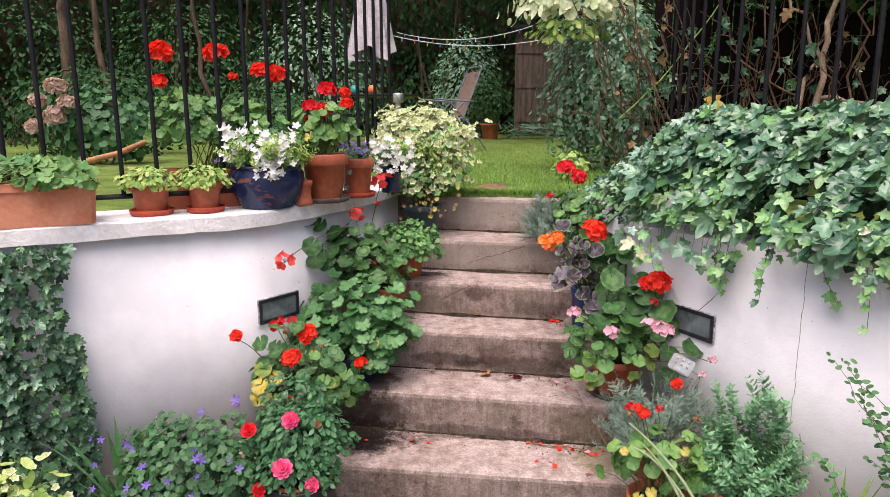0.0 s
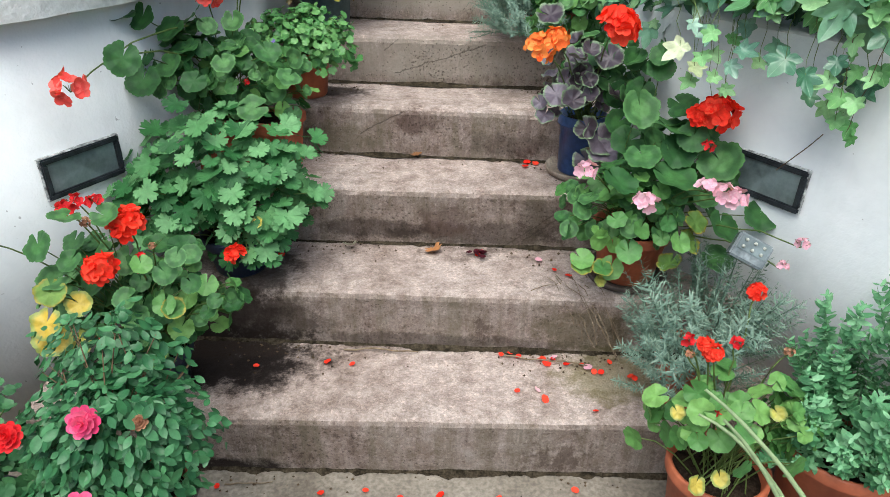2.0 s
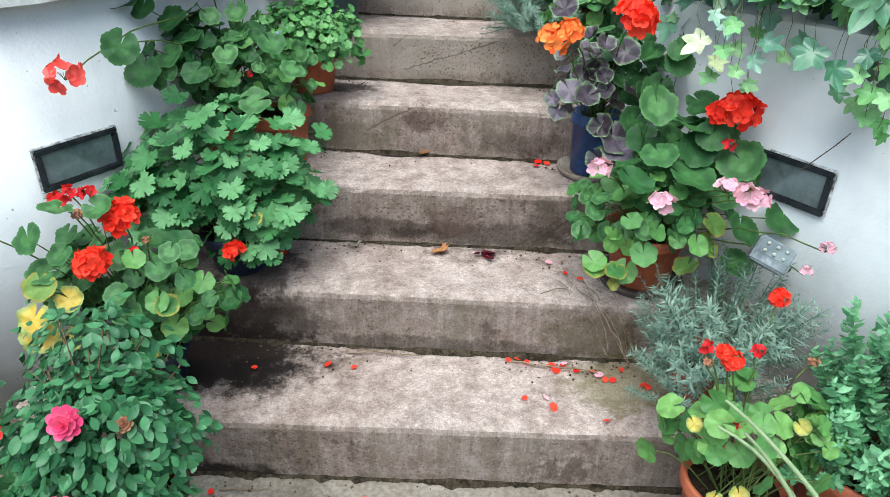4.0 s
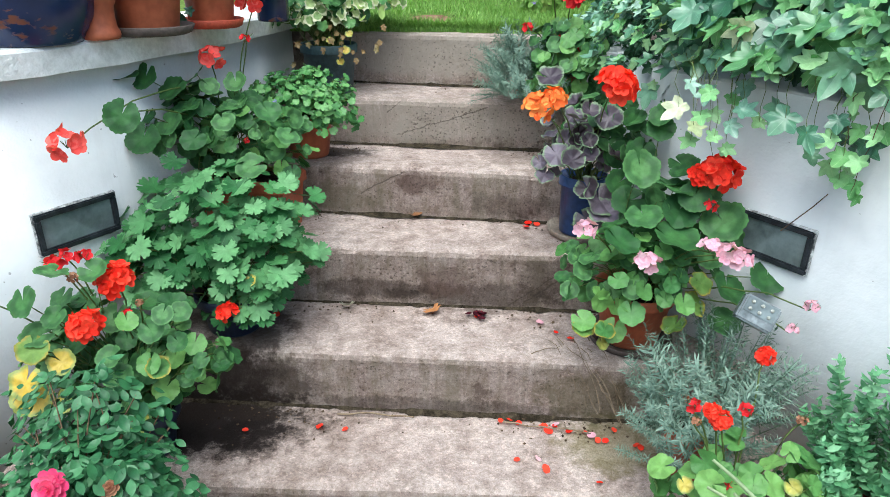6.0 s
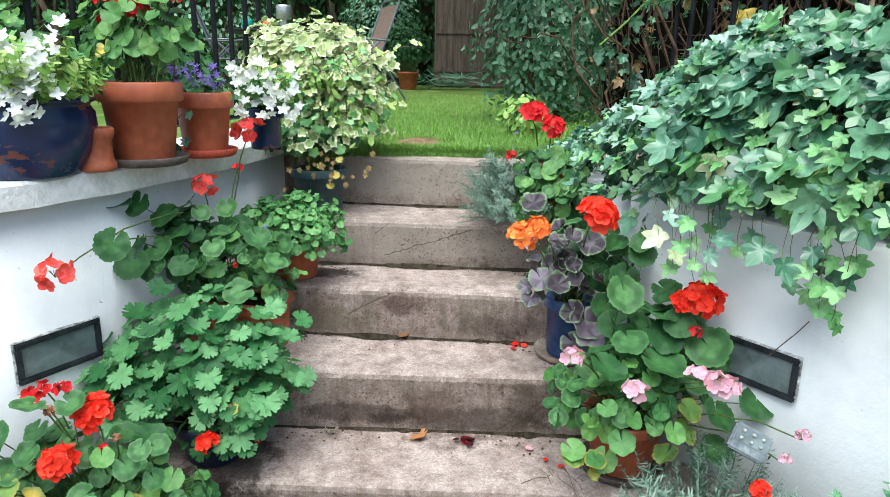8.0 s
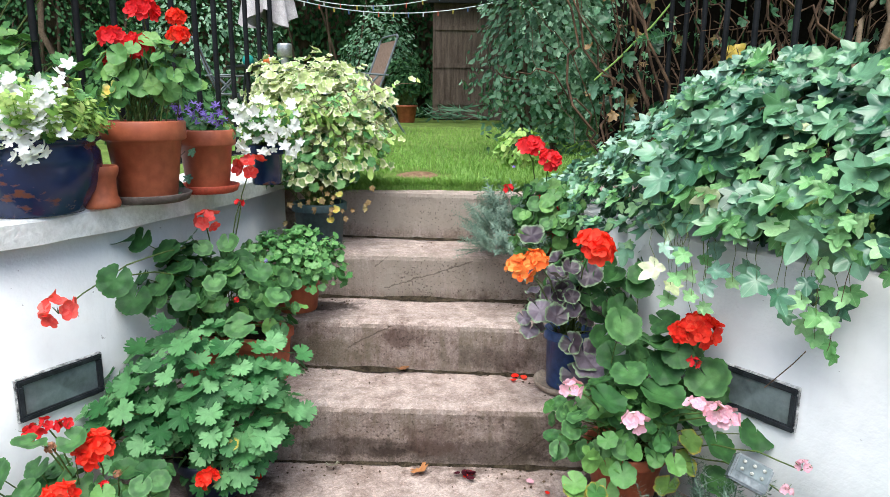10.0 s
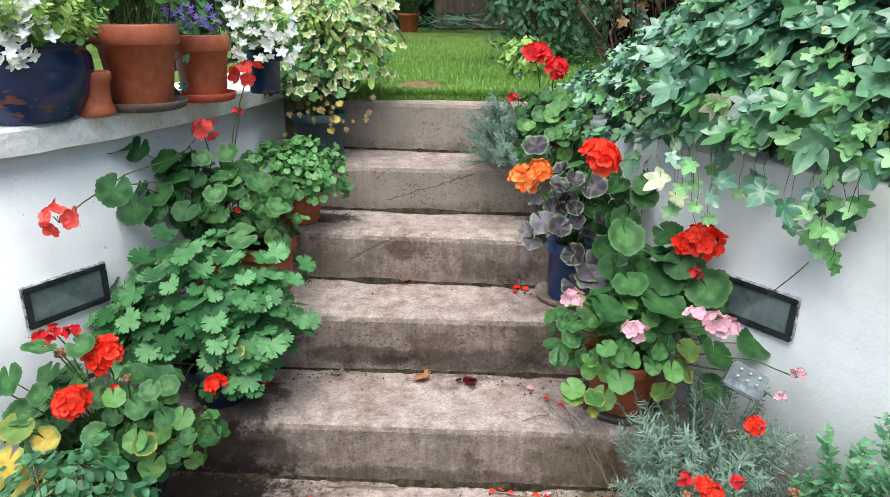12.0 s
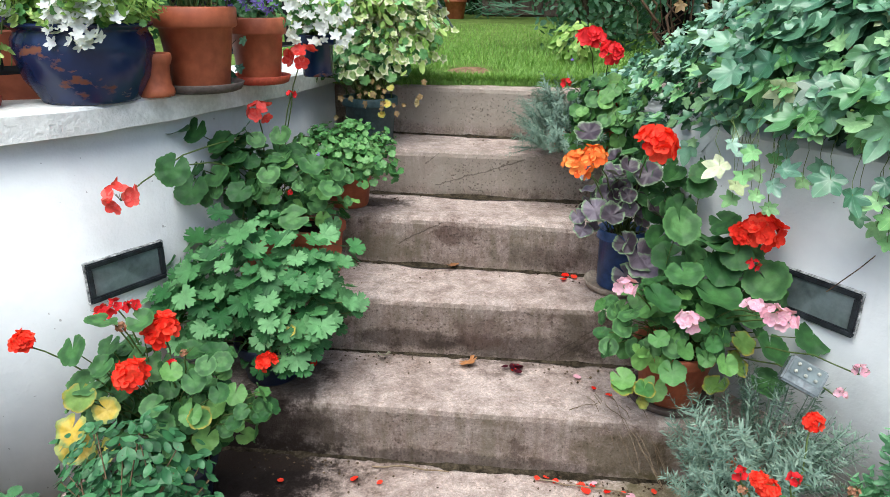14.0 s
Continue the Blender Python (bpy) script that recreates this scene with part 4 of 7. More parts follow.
stairs = thing("garden_steps", (0, 0, 0), "worn cast concrete garden steps with mossy stained risers", "steps", kind="structure")
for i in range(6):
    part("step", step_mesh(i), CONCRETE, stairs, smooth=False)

wall_left = thing("wall_left", (0, 0, 0), "curved white rendered retaining wall beside the steps", "wall", kind="structure")
part("wall_body", band_bm(LEFT_FACE, offset(LEFT_FACE, 0.24), -0.05, 1.075), RENDER, wall_left, smooth=True)
coping = part("coping", band_bm(LEFT_EDGE, offset(LEFT_EDGE, 0.34), 1.077, 1.14, 0.008, 0.005), COPING, wall_left, "weathered white painted concrete coping")
wall_right = thing("wall_right", (0, 0, 0), "curved white rendered retaining wall under hanging ivy", "wall", kind="structure")
part("wall_body", band_bm(RIGHT_FACE, offset(RIGHT_FACE, -0.26), -0.05, 1.06), RENDER, wall_right, smooth=True)

lb, rb = offset(LEFT_FACE, 0.2), offset(RIGHT_FACE, -0.2)
ring = [*lb[::-1], Vector((-0.47, 0.98)), Vector((-0.47, 0.74)), Vector((0.55, 0.62)), Vector((0.56, 0.95)), *rb, Vector((40, -2.6)), Vector((300, 60)), Vector((300, 400)), Vector((-300, 400)), Vector((-300, 60)), Vector((-40, -2.6))]
vs, es, fs = delaunay_2d_cdt(ring, [], [list(range(len(ring)))], 1, 1e-6)[:3]
bm = bmesh.new()
lawn_verts = [bm.verts.new((p.x, p.y, 1.062)) for p in vs]
for f in fs:
    bm.faces.new([lawn_verts[k] for k in f])
bmesh.ops.recalc_face_normals(bm, faces=bm.faces[:])
if sum(f.normal.z for f in bm.faces) < 0:
    bmesh.ops.reverse_faces(bm, faces=bm.faces[:])
lawn = tagged(part("lawn", bm, TURF), "green mown lawn with a bare patch at the top step", "lawn", kind="structure")

bm = bmesh.new()
bmesh.ops.create_grid(bm, x_segments=8, y_segments=8, size=300, matrix=Matrix.Translation((0, -150, 0)))
tagged(part("ground", bm, PAVING), "grey brown paved ground below the steps", "ground", kind="structure")
# ---- grass ----
def grass_field():
    rng = random.Random(5)
    blades = [leaf_mesh("blade", lambda a: r_oval(a, 0.035), GRASS_BLADE, n=6, cup=0.0, tip=0.5 + 0.4 * i, rings=1, seed=i) for i in range(3)]
    items = []
    for i in range(42000):
        y = 0.66 + 6.5 * rng.random() ** 2.6
        half = 0.5 + 0.45 * max(0, y - 0.8)
        x = rng.uniform(-half - 0.3, half)
        if (x + 0.0) ** 2 / 0.012 + (y - 1.25) ** 2 / 0.03 < 1:
            continue
        h = rng.uniform(0.03, 0.06) * (1.15 if y < 1.0 else 1) * (0.3 if abs(x) < 0.16 and 0.72 < y < 1.2 else 1)
        n = Vector((rng.gauss(0, 1), rng.gauss(0, 1), 0.2))
        items.append((rng.choice(blades), leaf_pose((x, y, 1.062 + h * 0.4), n, (rng.gauss(0, 0.35), rng.gauss(0, 0.35), 1), h)))
    for i in range(1300):
        x = rng.uniform(-0.45, 0.56)
        y = 0.66 + 0.1 * rng.random() - 0.12 * x * 0 + 0.03 * noise.noise((x * 9, 0, 0))
        h = rng.uniform(0.022, 0.05) * (0.7 + 0.6 * max(0, noise.noise((x * 7, 3, 0))))
        items.append((rng.choice(blades), leaf_pose((x, y - 0.012, 1.062 + h * 0.3), (rng.gauss(0, 1), rng.gauss(0, 1), 0.3), (rng.gauss(0, 0.5), -0.5 + rng.gauss(0, 0.4), 0.8), h)))
    ob = new("grass", joined_mesh("grass", items))
    tagged(ob, "short green lawn grass blades", "grass", kind="stuff")


grass_field()
bm = lathe_bm([(0, 0.012), (0.05, 0.012), (0.1, 0.004), (0.13, -0.004)], 18)
for v in bm.verts:
    v.co.x *= 0.85 + 0.2 * noise.noise(v.co * 12)
    v.co.z += 0.004 * noise.noise(v.co * 40)
    v.co += Vector((0, 1.25, 1.064))
tagged(part("bare_patch", bm, BARE), "bare worn earth patch in the lawn", "soil", kind="structure")


# ---- railings ----
def railing(name, line, first, count, gap, z0, z1, label):
    t = thing(name, (0, 0, 0), label, "railing", kind="")
    d = [0.0]
    for a, b in zip(line, line[1:]):
        d.append(d[-1] + (b - a).length)
    def at(s):
        for k in range(len(line) - 1):
            if d[k + 1] >= s:
                return line[k].lerp(line[k + 1], (s - d[k]) / (d[k + 1] - d[k]))
        return line[-1]
    for k in range(count):
        p = at(first + gap * k)
        bm = bmesh.new()
        tube_into(bm, [(p.x, p.y, z0), (p.x, p.y, (z0 + z1) / 2), (p.x, p.y, z1)], 0.009, 0.009, 8)
        part("bar", bm, IRON, t, smooth=True)
    pts = [at(first + gap * k * 0.5) for k in range(count * 2)]
    for z in (z0, z1 - 0.06):
        bm = bmesh.new()
        tube_into(bm, [(p.x, p.y, z) for p in pts], 0.01, 0.01, 4)
        part("rail", bm, IRON, t)


railing("iron_railing", offset(LEFT_EDGE, 0.155), 0.1, 24, 0.125, 1.215, 2.25, "black iron railing along the top of the white wall")
railing("iron_railing", offset(RIGHT_EDGE, -0.42), 0.35, 20, 0.145, 1.2, 2.35, "black iron railing overgrown by ivy and old vine stems")


# ---- wall lights ----
def brick_light(a, b, z, h, side):
    """Recessed oblong light with frame and clouded glass, from plan point a to b."""
    a, b = Vector((*a, z)), Vector((*b, z))
    u = (b - a).normalized()
    n = Vector((u.y, -u.x, 0)) * side
    w = (b - a).length
    t = thing("wall_light", (a + b) / 2, "oblong recessed wall light with weathered dark metal frame and clouded glass", "light", "wall lights")
    rot = Matrix((( *u,), (*n,), (0, 0, 1))).transposed().to_4x4()
    f = 0.015
    for name, sx, sz, px, pz in (("mortar_edge", w + 0.006, 0.005, 0, h / 2), ("mortar_edge", w + 0.006, 0.005, 0, -h / 2), ("mortar_edge", 0.005, h, -w / 2, 0), ("mortar_edge", 0.005, h, w / 2, 0)):
        bm = box_bm(sx, 0.01, sz, bevel=0.002)
        bmesh.ops.subdivide_edges(bm, edges=bm.edges[:], cuts=3)
        for v in bm.verts:
            v.co += Vector((noise.noise(v.co * 60 + a), noise.noise(v.co * 55), noise.noise(v.co * 70 + a))) * 0.003 + Vector((px, 0.001, pz))
        bmesh.ops.transform(bm, matrix=rot, verts=bm.verts[:])
        part(name, bm, MORTAR, t, "chipped pale paint and mortar round the frame")
    for name, sx, sz, px, pz in (("frame_top", w, f, 0, h / 2 - f / 2), ("frame_bottom", w, f, 0, -h / 2 + f / 2), ("frame_side", f, h - 2 * f, -w / 2 + f / 2, 0), ("frame_side", f, h - 2 * f, w / 2 - f / 2, 0)):
        bm = box_bm(sx, 0.016, sz, bevel=0.003)
        for v in bm.verts:
            v.co += Vector((noise.noise(v.co * 80), noise.noise(v.co * 90), noise.noise(v.co * 70))) * 0.0015 + Vector((px, 0.003, pz))
        bmesh.ops.transform(bm, matrix=rot, verts=bm.verts[:])
        part(name, bm, LAMP_FRAME, t)
    bm = box_bm(w - 2 * f, 0.008, h - 2 * f, (0, 0.0, 0))
    bmesh.ops.transform(bm, matrix=rot, verts=bm.verts[:])
    part("glass", bm, LAMP_GLASS, t, "cloudy grey glass")


LAMP_GLASS = surface("clouded_glass", (0.09, 0.11, 0.115), (0.2, 0.24, 0.25), 9, 30, 0.16, 0.6, 0.08, 0.002, grit=0.08)
MORTAR = surface("chipped_mortar", (0.12, 0.12, 0.12), (0.75, 0.75, 0.75), 40, 120, 0.9, 0.2, 0.6, 0.004)
brick_light((-0.868, -0.551), (-0.765, -0.362), 0.71, 0.105, 1)
brick_light((0.83, -0.385), (0.955, -0.565), 0.715, 0.11, 1)


# ---- plants on the steps ----
def leafy(name, at, label, category="plant", group="potted plants"):
    return thing(name, at, label, category, group)


def geranium(name, at, label, potspec, domes, flowers, seed, stem=STEM, singles=70, yellow=(), tufts=(), blooms=(), share=0.6, category="plant", big=()):
    rng = random.Random(seed)
    t = leafy(name, at, label, category)
    top = Vector(at) + Vector((0, 0, 0.0 if potspec else 0.15))
    if potspec:
        pot(t, **potspec)
        top = Vector(at) + Vector((0, 0, potspec["h"] * 0.87))
    items = []
    for d in domes:
        items += dome(rng, *d)
    for d in tufts:
        items += tuft(rng, *d)
    for p, size in yellow:
        items.append((rng.choice(LEAVES["yellow"]), leaf_pose(p, (rng.gauss(0, 0.3), -0.8, 0.7), (rng.gauss(0, 0.5), -0.3, -0.7), size)))
    for kind, p, size in big:
        n = Vector((rng.gauss(0, 0.28), -0.5 + rng.gauss(0, 0.22), 0.8 + rng.gauss(0, 0.2)))
        items.append((rng.choice(LEAVES[kind]), leaf_pose(p, n, (rng.gauss(0, 0.7), -0.5, -0.6), size)))
    add_leaves(t, items, singles)
    if domes:
        stalks(t, items[-160:], top, rng, stem, share, spread=min(0.05, potspec["r"] * 0.28) if potspec else 0.05)
    for kind, p, size, *root in flowers:
        flower(t, kind, p, rng, root[0] if root else top.lerp(Vector(p), 0.35) + Vector((0, 0.03, 0)), size)
    for kind, p, size in blooms:
        bloom(t, kind, p, rng, size)
    return t


def scatter(rng, centre, spread, count, kind, size):
    """Blooms spread over the front of a plant."""
    return [(kind, (centre[0] + rng.uniform(-1, 1) * spread[0], centre[1] + rng.uniform(-1, 0.3) * spread[1], centre[2] + rng.uniform(-1, 1) * spread[2]), rng.uniform(*size)) for k in range(count)]


LAYERED = (0, -0.42, 0.95)
RNG = random.Random(77)
# left of the steps
t = geranium("potted_geranium", (-0.58, -0.02, 0.545), "coral-red zonal geranium in a terracotta trough", None,
             [(["geranium"], (-0.62, -0.08, 0.87), (0.2, 0.17, 0.15), 90, (0.045, 0.078), 0.35, 0.5, -0.5, True, LAYERED, 0.32), (["geranium", "geranium", "geranium_pale"], (-0.48, -0.1, 0.82), (0.2, 0.15, 0.15), 90, (0.035, 0.065), 0.35, 0.5, -0.5, True, LAYERED, 0.32)],
             [("salmon", (-0.56, -0.1, 1.07), 1.2), ("bud", (-0.46, -0.1, 1.12), 1.6), ("salmon", (-0.742, -0.56, 0.94), 1.35, (-0.6, -0.16, 1.0)), ("salmon", (-0.475, 0.06, 1.21), 1.5), ("bud", (-0.45, -0.2, 0.86), 1.0)], 11,
             big=[("geranium", (-0.74, -0.25, 1.036), 0.09), ("geranium", (-0.696, -0.22, 1.03), 0.08), ("geranium", (-0.635, -0.2, 0.995), 0.09), ("geranium", (-0.701, -0.28, 0.881), 0.1), ("geranium", (-0.567, -0.28, 0.881), 0.075), ("geranium", (-0.601, -0.2, 0.947), 0.08), ("geranium", (-0.635, -0.25, 0.916), 0.085), ("geranium", (-0.585, -0.15, 1.03), 0.06), ("geranium", (-0.384, -0.2, 0.94), 0.08), ("geranium", (-0.491, -0.25, 0.924), 0.07), ("geranium", (-0.415, -0.3, 0.817), 0.09), ("geranium", (-0.323, -0.25, 0.889), 0.07), ("geranium", (-0.497, -0.1, 1), 0.07), ("geranium", (-0.554, -0.15, 0.998), 0.06)])
trough(t, 0.44, 0.17, 0.17, radians(-12), TERRACOTTA)
add_leaves(t, [(LEAVES["geranium"][0], leaf_pose((-0.66, -0.45, 0.98), (0.3, -0.9, 0.35), (-0.3, -0.3, -0.8), 0.09))], 1)
bm = bmesh.new()
tube_into(bm, [(-0.58, -0.12, 0.9), (-0.63, -0.3, 0.965), (-0.66, -0.43, 0.985), (-0.665, -0.445, 0.98)], 0.0022, 0.0018, 5)
at_world(part("flower_stalk", bm, STEM, smooth=True), t)
geranium("potted_bush", (-0.37, 0.2, 0.71), "small-leaved bright green bushy plant in a pot on a step", dict(r=0.09, h=0.15, material=TERRACOTTA),
         [(["bush"], (-0.36, 0.12, 0.89), (0.17, 0.16, 0.12), 820, (0.017, 0.034), 0.4, 0.5, -0.5, True, LAYERED, 0.35)], [("bud", (-0.42, -0.06, 0.93), 0.8)], 12, blooms=[("violet", (-0.40, -0.06, 0.94), 0.018)])
geranium("potted_geranium", (-0.49, -0.35, 0.36), "bushy lobed-leaf geranium in a dark blue pot", dict(r=0.1, h=0.12, material=NAVY),
         [(["lobed"], (-0.52, -0.32, 0.63), (0.27, 0.2, 0.21), 200, (0.05, 0.085), 0.3, 0.6, -0.5, True, LAYERED, 0.22), (["lobed"], (-0.66, -0.43, 0.58), (0.13, 0.1, 0.15), 56, (0.05, 0.08), 0.3, 0.6, -0.5, True, LAYERED, 0.22), (["lobed"], (-0.42, -0.36, 0.57), (0.18, 0.18, 0.21), 125, (0.05, 0.082), 0.3, 0.6, -0.8, True, LAYERED, 0.22)], [("scarlet", (-0.442, -0.52, 0.5), 0.85)], 13, singles=170,
         yellow=[((-0.44, -0.45, 0.46), 0.04), ((-0.38, -0.5, 0.58), 0.035)])
geranium("potted_geranium", (-0.63, -0.66, 0.18), "scarlet geranium with yellowing leaves in a dark pot", dict(r=0.085, h=0.13, material=NAVY),
         [(["geranium"], (-0.66, -0.66, 0.48), (0.21, 0.14, 0.17), 80, (0.045, 0.08), 0.3, 0.5, -0.5, True, LAYERED, 0.3), (["geranium", "geranium_pale"], (-0.54, -0.68, 0.45), (0.15, 0.12, 0.12), 52, (0.04, 0.065), 0.3, 0.5, -0.5, True, LAYERED, 0.3)],
         [("scarlet", (-0.6, -0.715, 0.685), 1.2), ("scarlet", (-0.645, -0.793, 0.615), 1.15), ("scarlet", (-0.84, -0.83, 0.705), 0.75), ("bud", (-0.74, -0.7, 0.71), 2.4), ("bud", (-0.71, -0.7, 0.73), 2.0), ("bud", (-0.66, -0.72, 0.74), 2.0), ("bud", (-0.56, -0.77, 0.63), 1.4), ("bud", (-0.64, -0.85, 0.47), 2.2), ("spent", (-0.68, -0.74, 0.7), 0.75), ("spent", (-0.53, -0.77, 0.66), 0.55), ("spent", (-0.56, -0.79, 0.61), 0.5)], 14,
         big=[("aging", (-0.742, -0.83, 0.575), 0.07), ("aging", (-0.564, -0.84, 0.4), 0.085), ("aging", (-0.49, -0.82, 0.53), 0.055), ("geranium", (-0.709, -0.76, 0.721), 0.071), ("geranium", (-0.631, -0.74, 0.715), 0.067), ("geranium", (-0.757, -0.8, 0.671), 0.076), ("geranium", (-0.699, -0.8, 0.635), 0.059), ("geranium", (-0.745, -0.8, 0.592), 0.076), ("geranium_pale", (-0.548, -0.8, 0.629), 0.050), ("geranium", (-0.5, -0.8, 0.610), 0.060), ("geranium", (-0.47, -0.8, 0.650), 0.050), ("geranium", (-0.447, -0.8, 0.583), 0.050), ("geranium_pale", (-0.507, -0.82, 0.540), 0.055), ("geranium", (-0.589, -0.82, 0.554), 0.059), ("geranium", (-0.579, -0.82, 0.506), 0.069), ("geranium", (-0.658, -0.83, 0.465), 0.055), ("geranium_pale", (-0.748, -0.83, 0.479), 0.050), ("geranium", (-0.562, -0.82, 0.454), 0.074), ("geranium", (-0.423, -0.8, 0.510), 0.042), ("geranium", (-0.404, -0.8, 0.540), 0.040), ("geranium_pale", (-0.564, -0.82, 0.400), 0.084)],
         yellow=[((-0.693, -0.82, 0.54), 0.062), ((-0.742, -0.82, 0.56), 0.055), ((-0.73, -0.89, 0.535), 0.075), ((-0.735, -0.88, 0.49), 0.085), ((-0.49, -0.8, 0.525), 0.045), ((-0.7, -0.86, 0.46), 0.07)])
t = geranium("potted_rose", (-0.5, -1.13, 0.0), "miniature rose with bright pink blooms in a black pot", dict(r=0.125, h=0.33, material=BLACK_POT),
             [(["rose"], (-0.5, -1.1, 0.44), (0.18, 0.15, 0.13), 1250, (0.018, 0.034), 0.25, 0.5, -0.5, True, LAYERED), (["rose"], (-0.5, -1.18, 0.36), (0.17, 0.1, 0.07), 300, (0.018, 0.034), 0.3, 0.5, -0.5, True, LAYERED), (["rose"], (-0.56, -0.97, 0.47), (0.15, 0.1, 0.17), 560, (0.018, 0.034), 0.25, 0.5, -0.5, True, LAYERED)], [], 15, stem=BROWN_STEM, share=0.2,
             blooms=[("rose", (-0.5, -1.19, 0.555), 0.055), ("rose", (-0.506, -1.27, 0.425), 0.062), ("crimson", (-0.65, -1.18, 0.505), 0.05), ("dry", (-0.42, -1.17, 0.535), 0.03), ("rose", (-0.42, -1.24, 0.36), 0.05), ("crimson", (-0.6, -1.24, 0.33), 0.045)], singles=90)
part("inner_pot", lathe_bm([(0.095, 0.28), (0.108, 0.31), (0.11, 0.334), (0.104, 0.336), (0.1, 0.3)], 30), TERRACOTTA, t, "terracotta pot inside the black one", True)
rng = random.Random(16)
t = geranium("potted_bellflower", (-0.87, -1.12, 0.0), "mounded green plant with small violet bellflowers", dict(r=0.13, h=0.2, material=BLACK_POT),
             [(["mound"], (-0.88, -1.13, 0.28), (0.29, 0.2, 0.23), 1500, (0.02, 0.038), 0.45, 0.45)], [], 16, singles=120,
             blooms=scatter(rng, (-0.88, -1.28, 0.38), (0.26, 0.05, 0.14), 34, "violet", (0.024, 0.036)) + [("violet", (-0.69, -1.18, 0.61), 0.04), ("violet", (-0.68, -1.18, 0.595), 0.035), ("violet", (-0.8, -1.2, 0.57), 0.03)])
geranium("potted_fuchsia", (-0.98, -1.42, 0.0), "low plant with coral pink flowers in a pot", dict(r=0.1, h=0.15, material=BLACK_POT),
         [(["small"], (-0.98, -1.42, 0.22), (0.16, 0.12, 0.12), 160, (0.03, 0.045), 0.4, 0.5)], [("pink", (-0.98, -1.5, 0.34), 1.1)], 24, blooms=[("rose", (-0.86, -1.52, 0.31), 0.045), ("crimson", (-0.7, -1.45, 0.33), 0.04)])
# right of the steps
geranium("potted_geranium", (0.49, 0.4, 0.875), "deep red geranium beside the top step", dict(r=0.07, h=0.09, material=TERRACOTTA),
         [(["geranium", "geranium_pale"], (0.49, 0.26, 1.0), (0.15, 0.16, 0.17), 140, (0.04, 0.065), 0.4)],
         [("crimson", (0.41, 0.242, 1.265), 1.4), ("crimson", (0.475, 0.22, 1.225), 1.2), ("bud", (0.49, 0.2, 1.08), 2.2), ("bud", (0.45, 0.2, 1.10), 1.6), ("bud", (0.34, 0.22, 1.13), 2.0)], 17)
geranium("potted_lavender", (0.37, 0.43, 0.875), "grey-green lavender beside the top step", dict(r=0.055, h=0.07, material=TERRACOTTA),
         [], [], 18, tufts=[(["lavender_shoot"], (0.38, 0.36, 0.93), 0.09, 130, (0.13, 0.22), 1.1, 0.7), (["lavender_shoot"], (0.35, 0.26, 0.9), 0.08, 70, (0.1, 0.18), 1.2, 0.5, (-0.2, -0.3))], blooms=[("violet", (0.36, 0.24, 1.2), 0.015)], singles=0)
geranium("potted_geranium", (0.515, -0.05, 0.545), "purple-leaved orange geranium in a blue glazed pot", dict(r=0.074, h=0.185, material=COBALT, saucer=PALE_CLAY, taper=0.85, wide=1.3),
         [(["dark"], (0.46, -0.1, 0.85), (0.12, 0.12, 0.12), 42, (0.04, 0.065), 0.3, 0.4), (["geranium"], (0.57, -0.1, 0.86), (0.12, 0.12, 0.14), 30, (0.06, 0.09))],
         [("orange", (0.318, -0.42, 1.015), 1.2), ("orange", (0.36, -0.4, 1.03), 1.0), ("scarlet", (0.513, -0.355, 1.057), 1.5)], 19,
         big=[("dark", (0.5, -0.24, 0.66), 0.09), ("dark", (0.49, -0.25, 0.758), 0.075), ("dark", (0.54, -0.28, 0.7), 0.11), ("geranium", (0.58, -0.28, 0.66), 0.1), ("geranium", (0.57, -0.25, 0.776), 0.085), ("geranium", (0.6, -0.2, 0.94), 0.07), ("geranium", (0.655, -0.2, 0.918), 0.08), ("geranium", (0.7, -0.17, 0.96), 0.07), ("geranium", (0.618, -0.25, 0.859), 0.09), ("dark", (0.397, 0, 1.012), 0.09), ("dark", (0.436, -0.22, 0.946), 0.07), ("dark", (0.481, -0.2, 0.957), 0.06), ("dark", (0.536, -0.2, 0.941), 0.085), ("dark", (0.401, -0.22, 0.842), 0.085), ("dark", (0.439, -0.25, 0.836), 0.075), ("dark", (0.494, -0.22, 0.838), 0.06), ("dark", (0.372, -0.22, 0.785), 0.06), ("dark", (0.576, -0.22, 0.834), 0.1), ("dark", (0.525, -0.25, 0.722), 0.12), ("dark", (0.36, -0.2, 0.815), 0.05)])
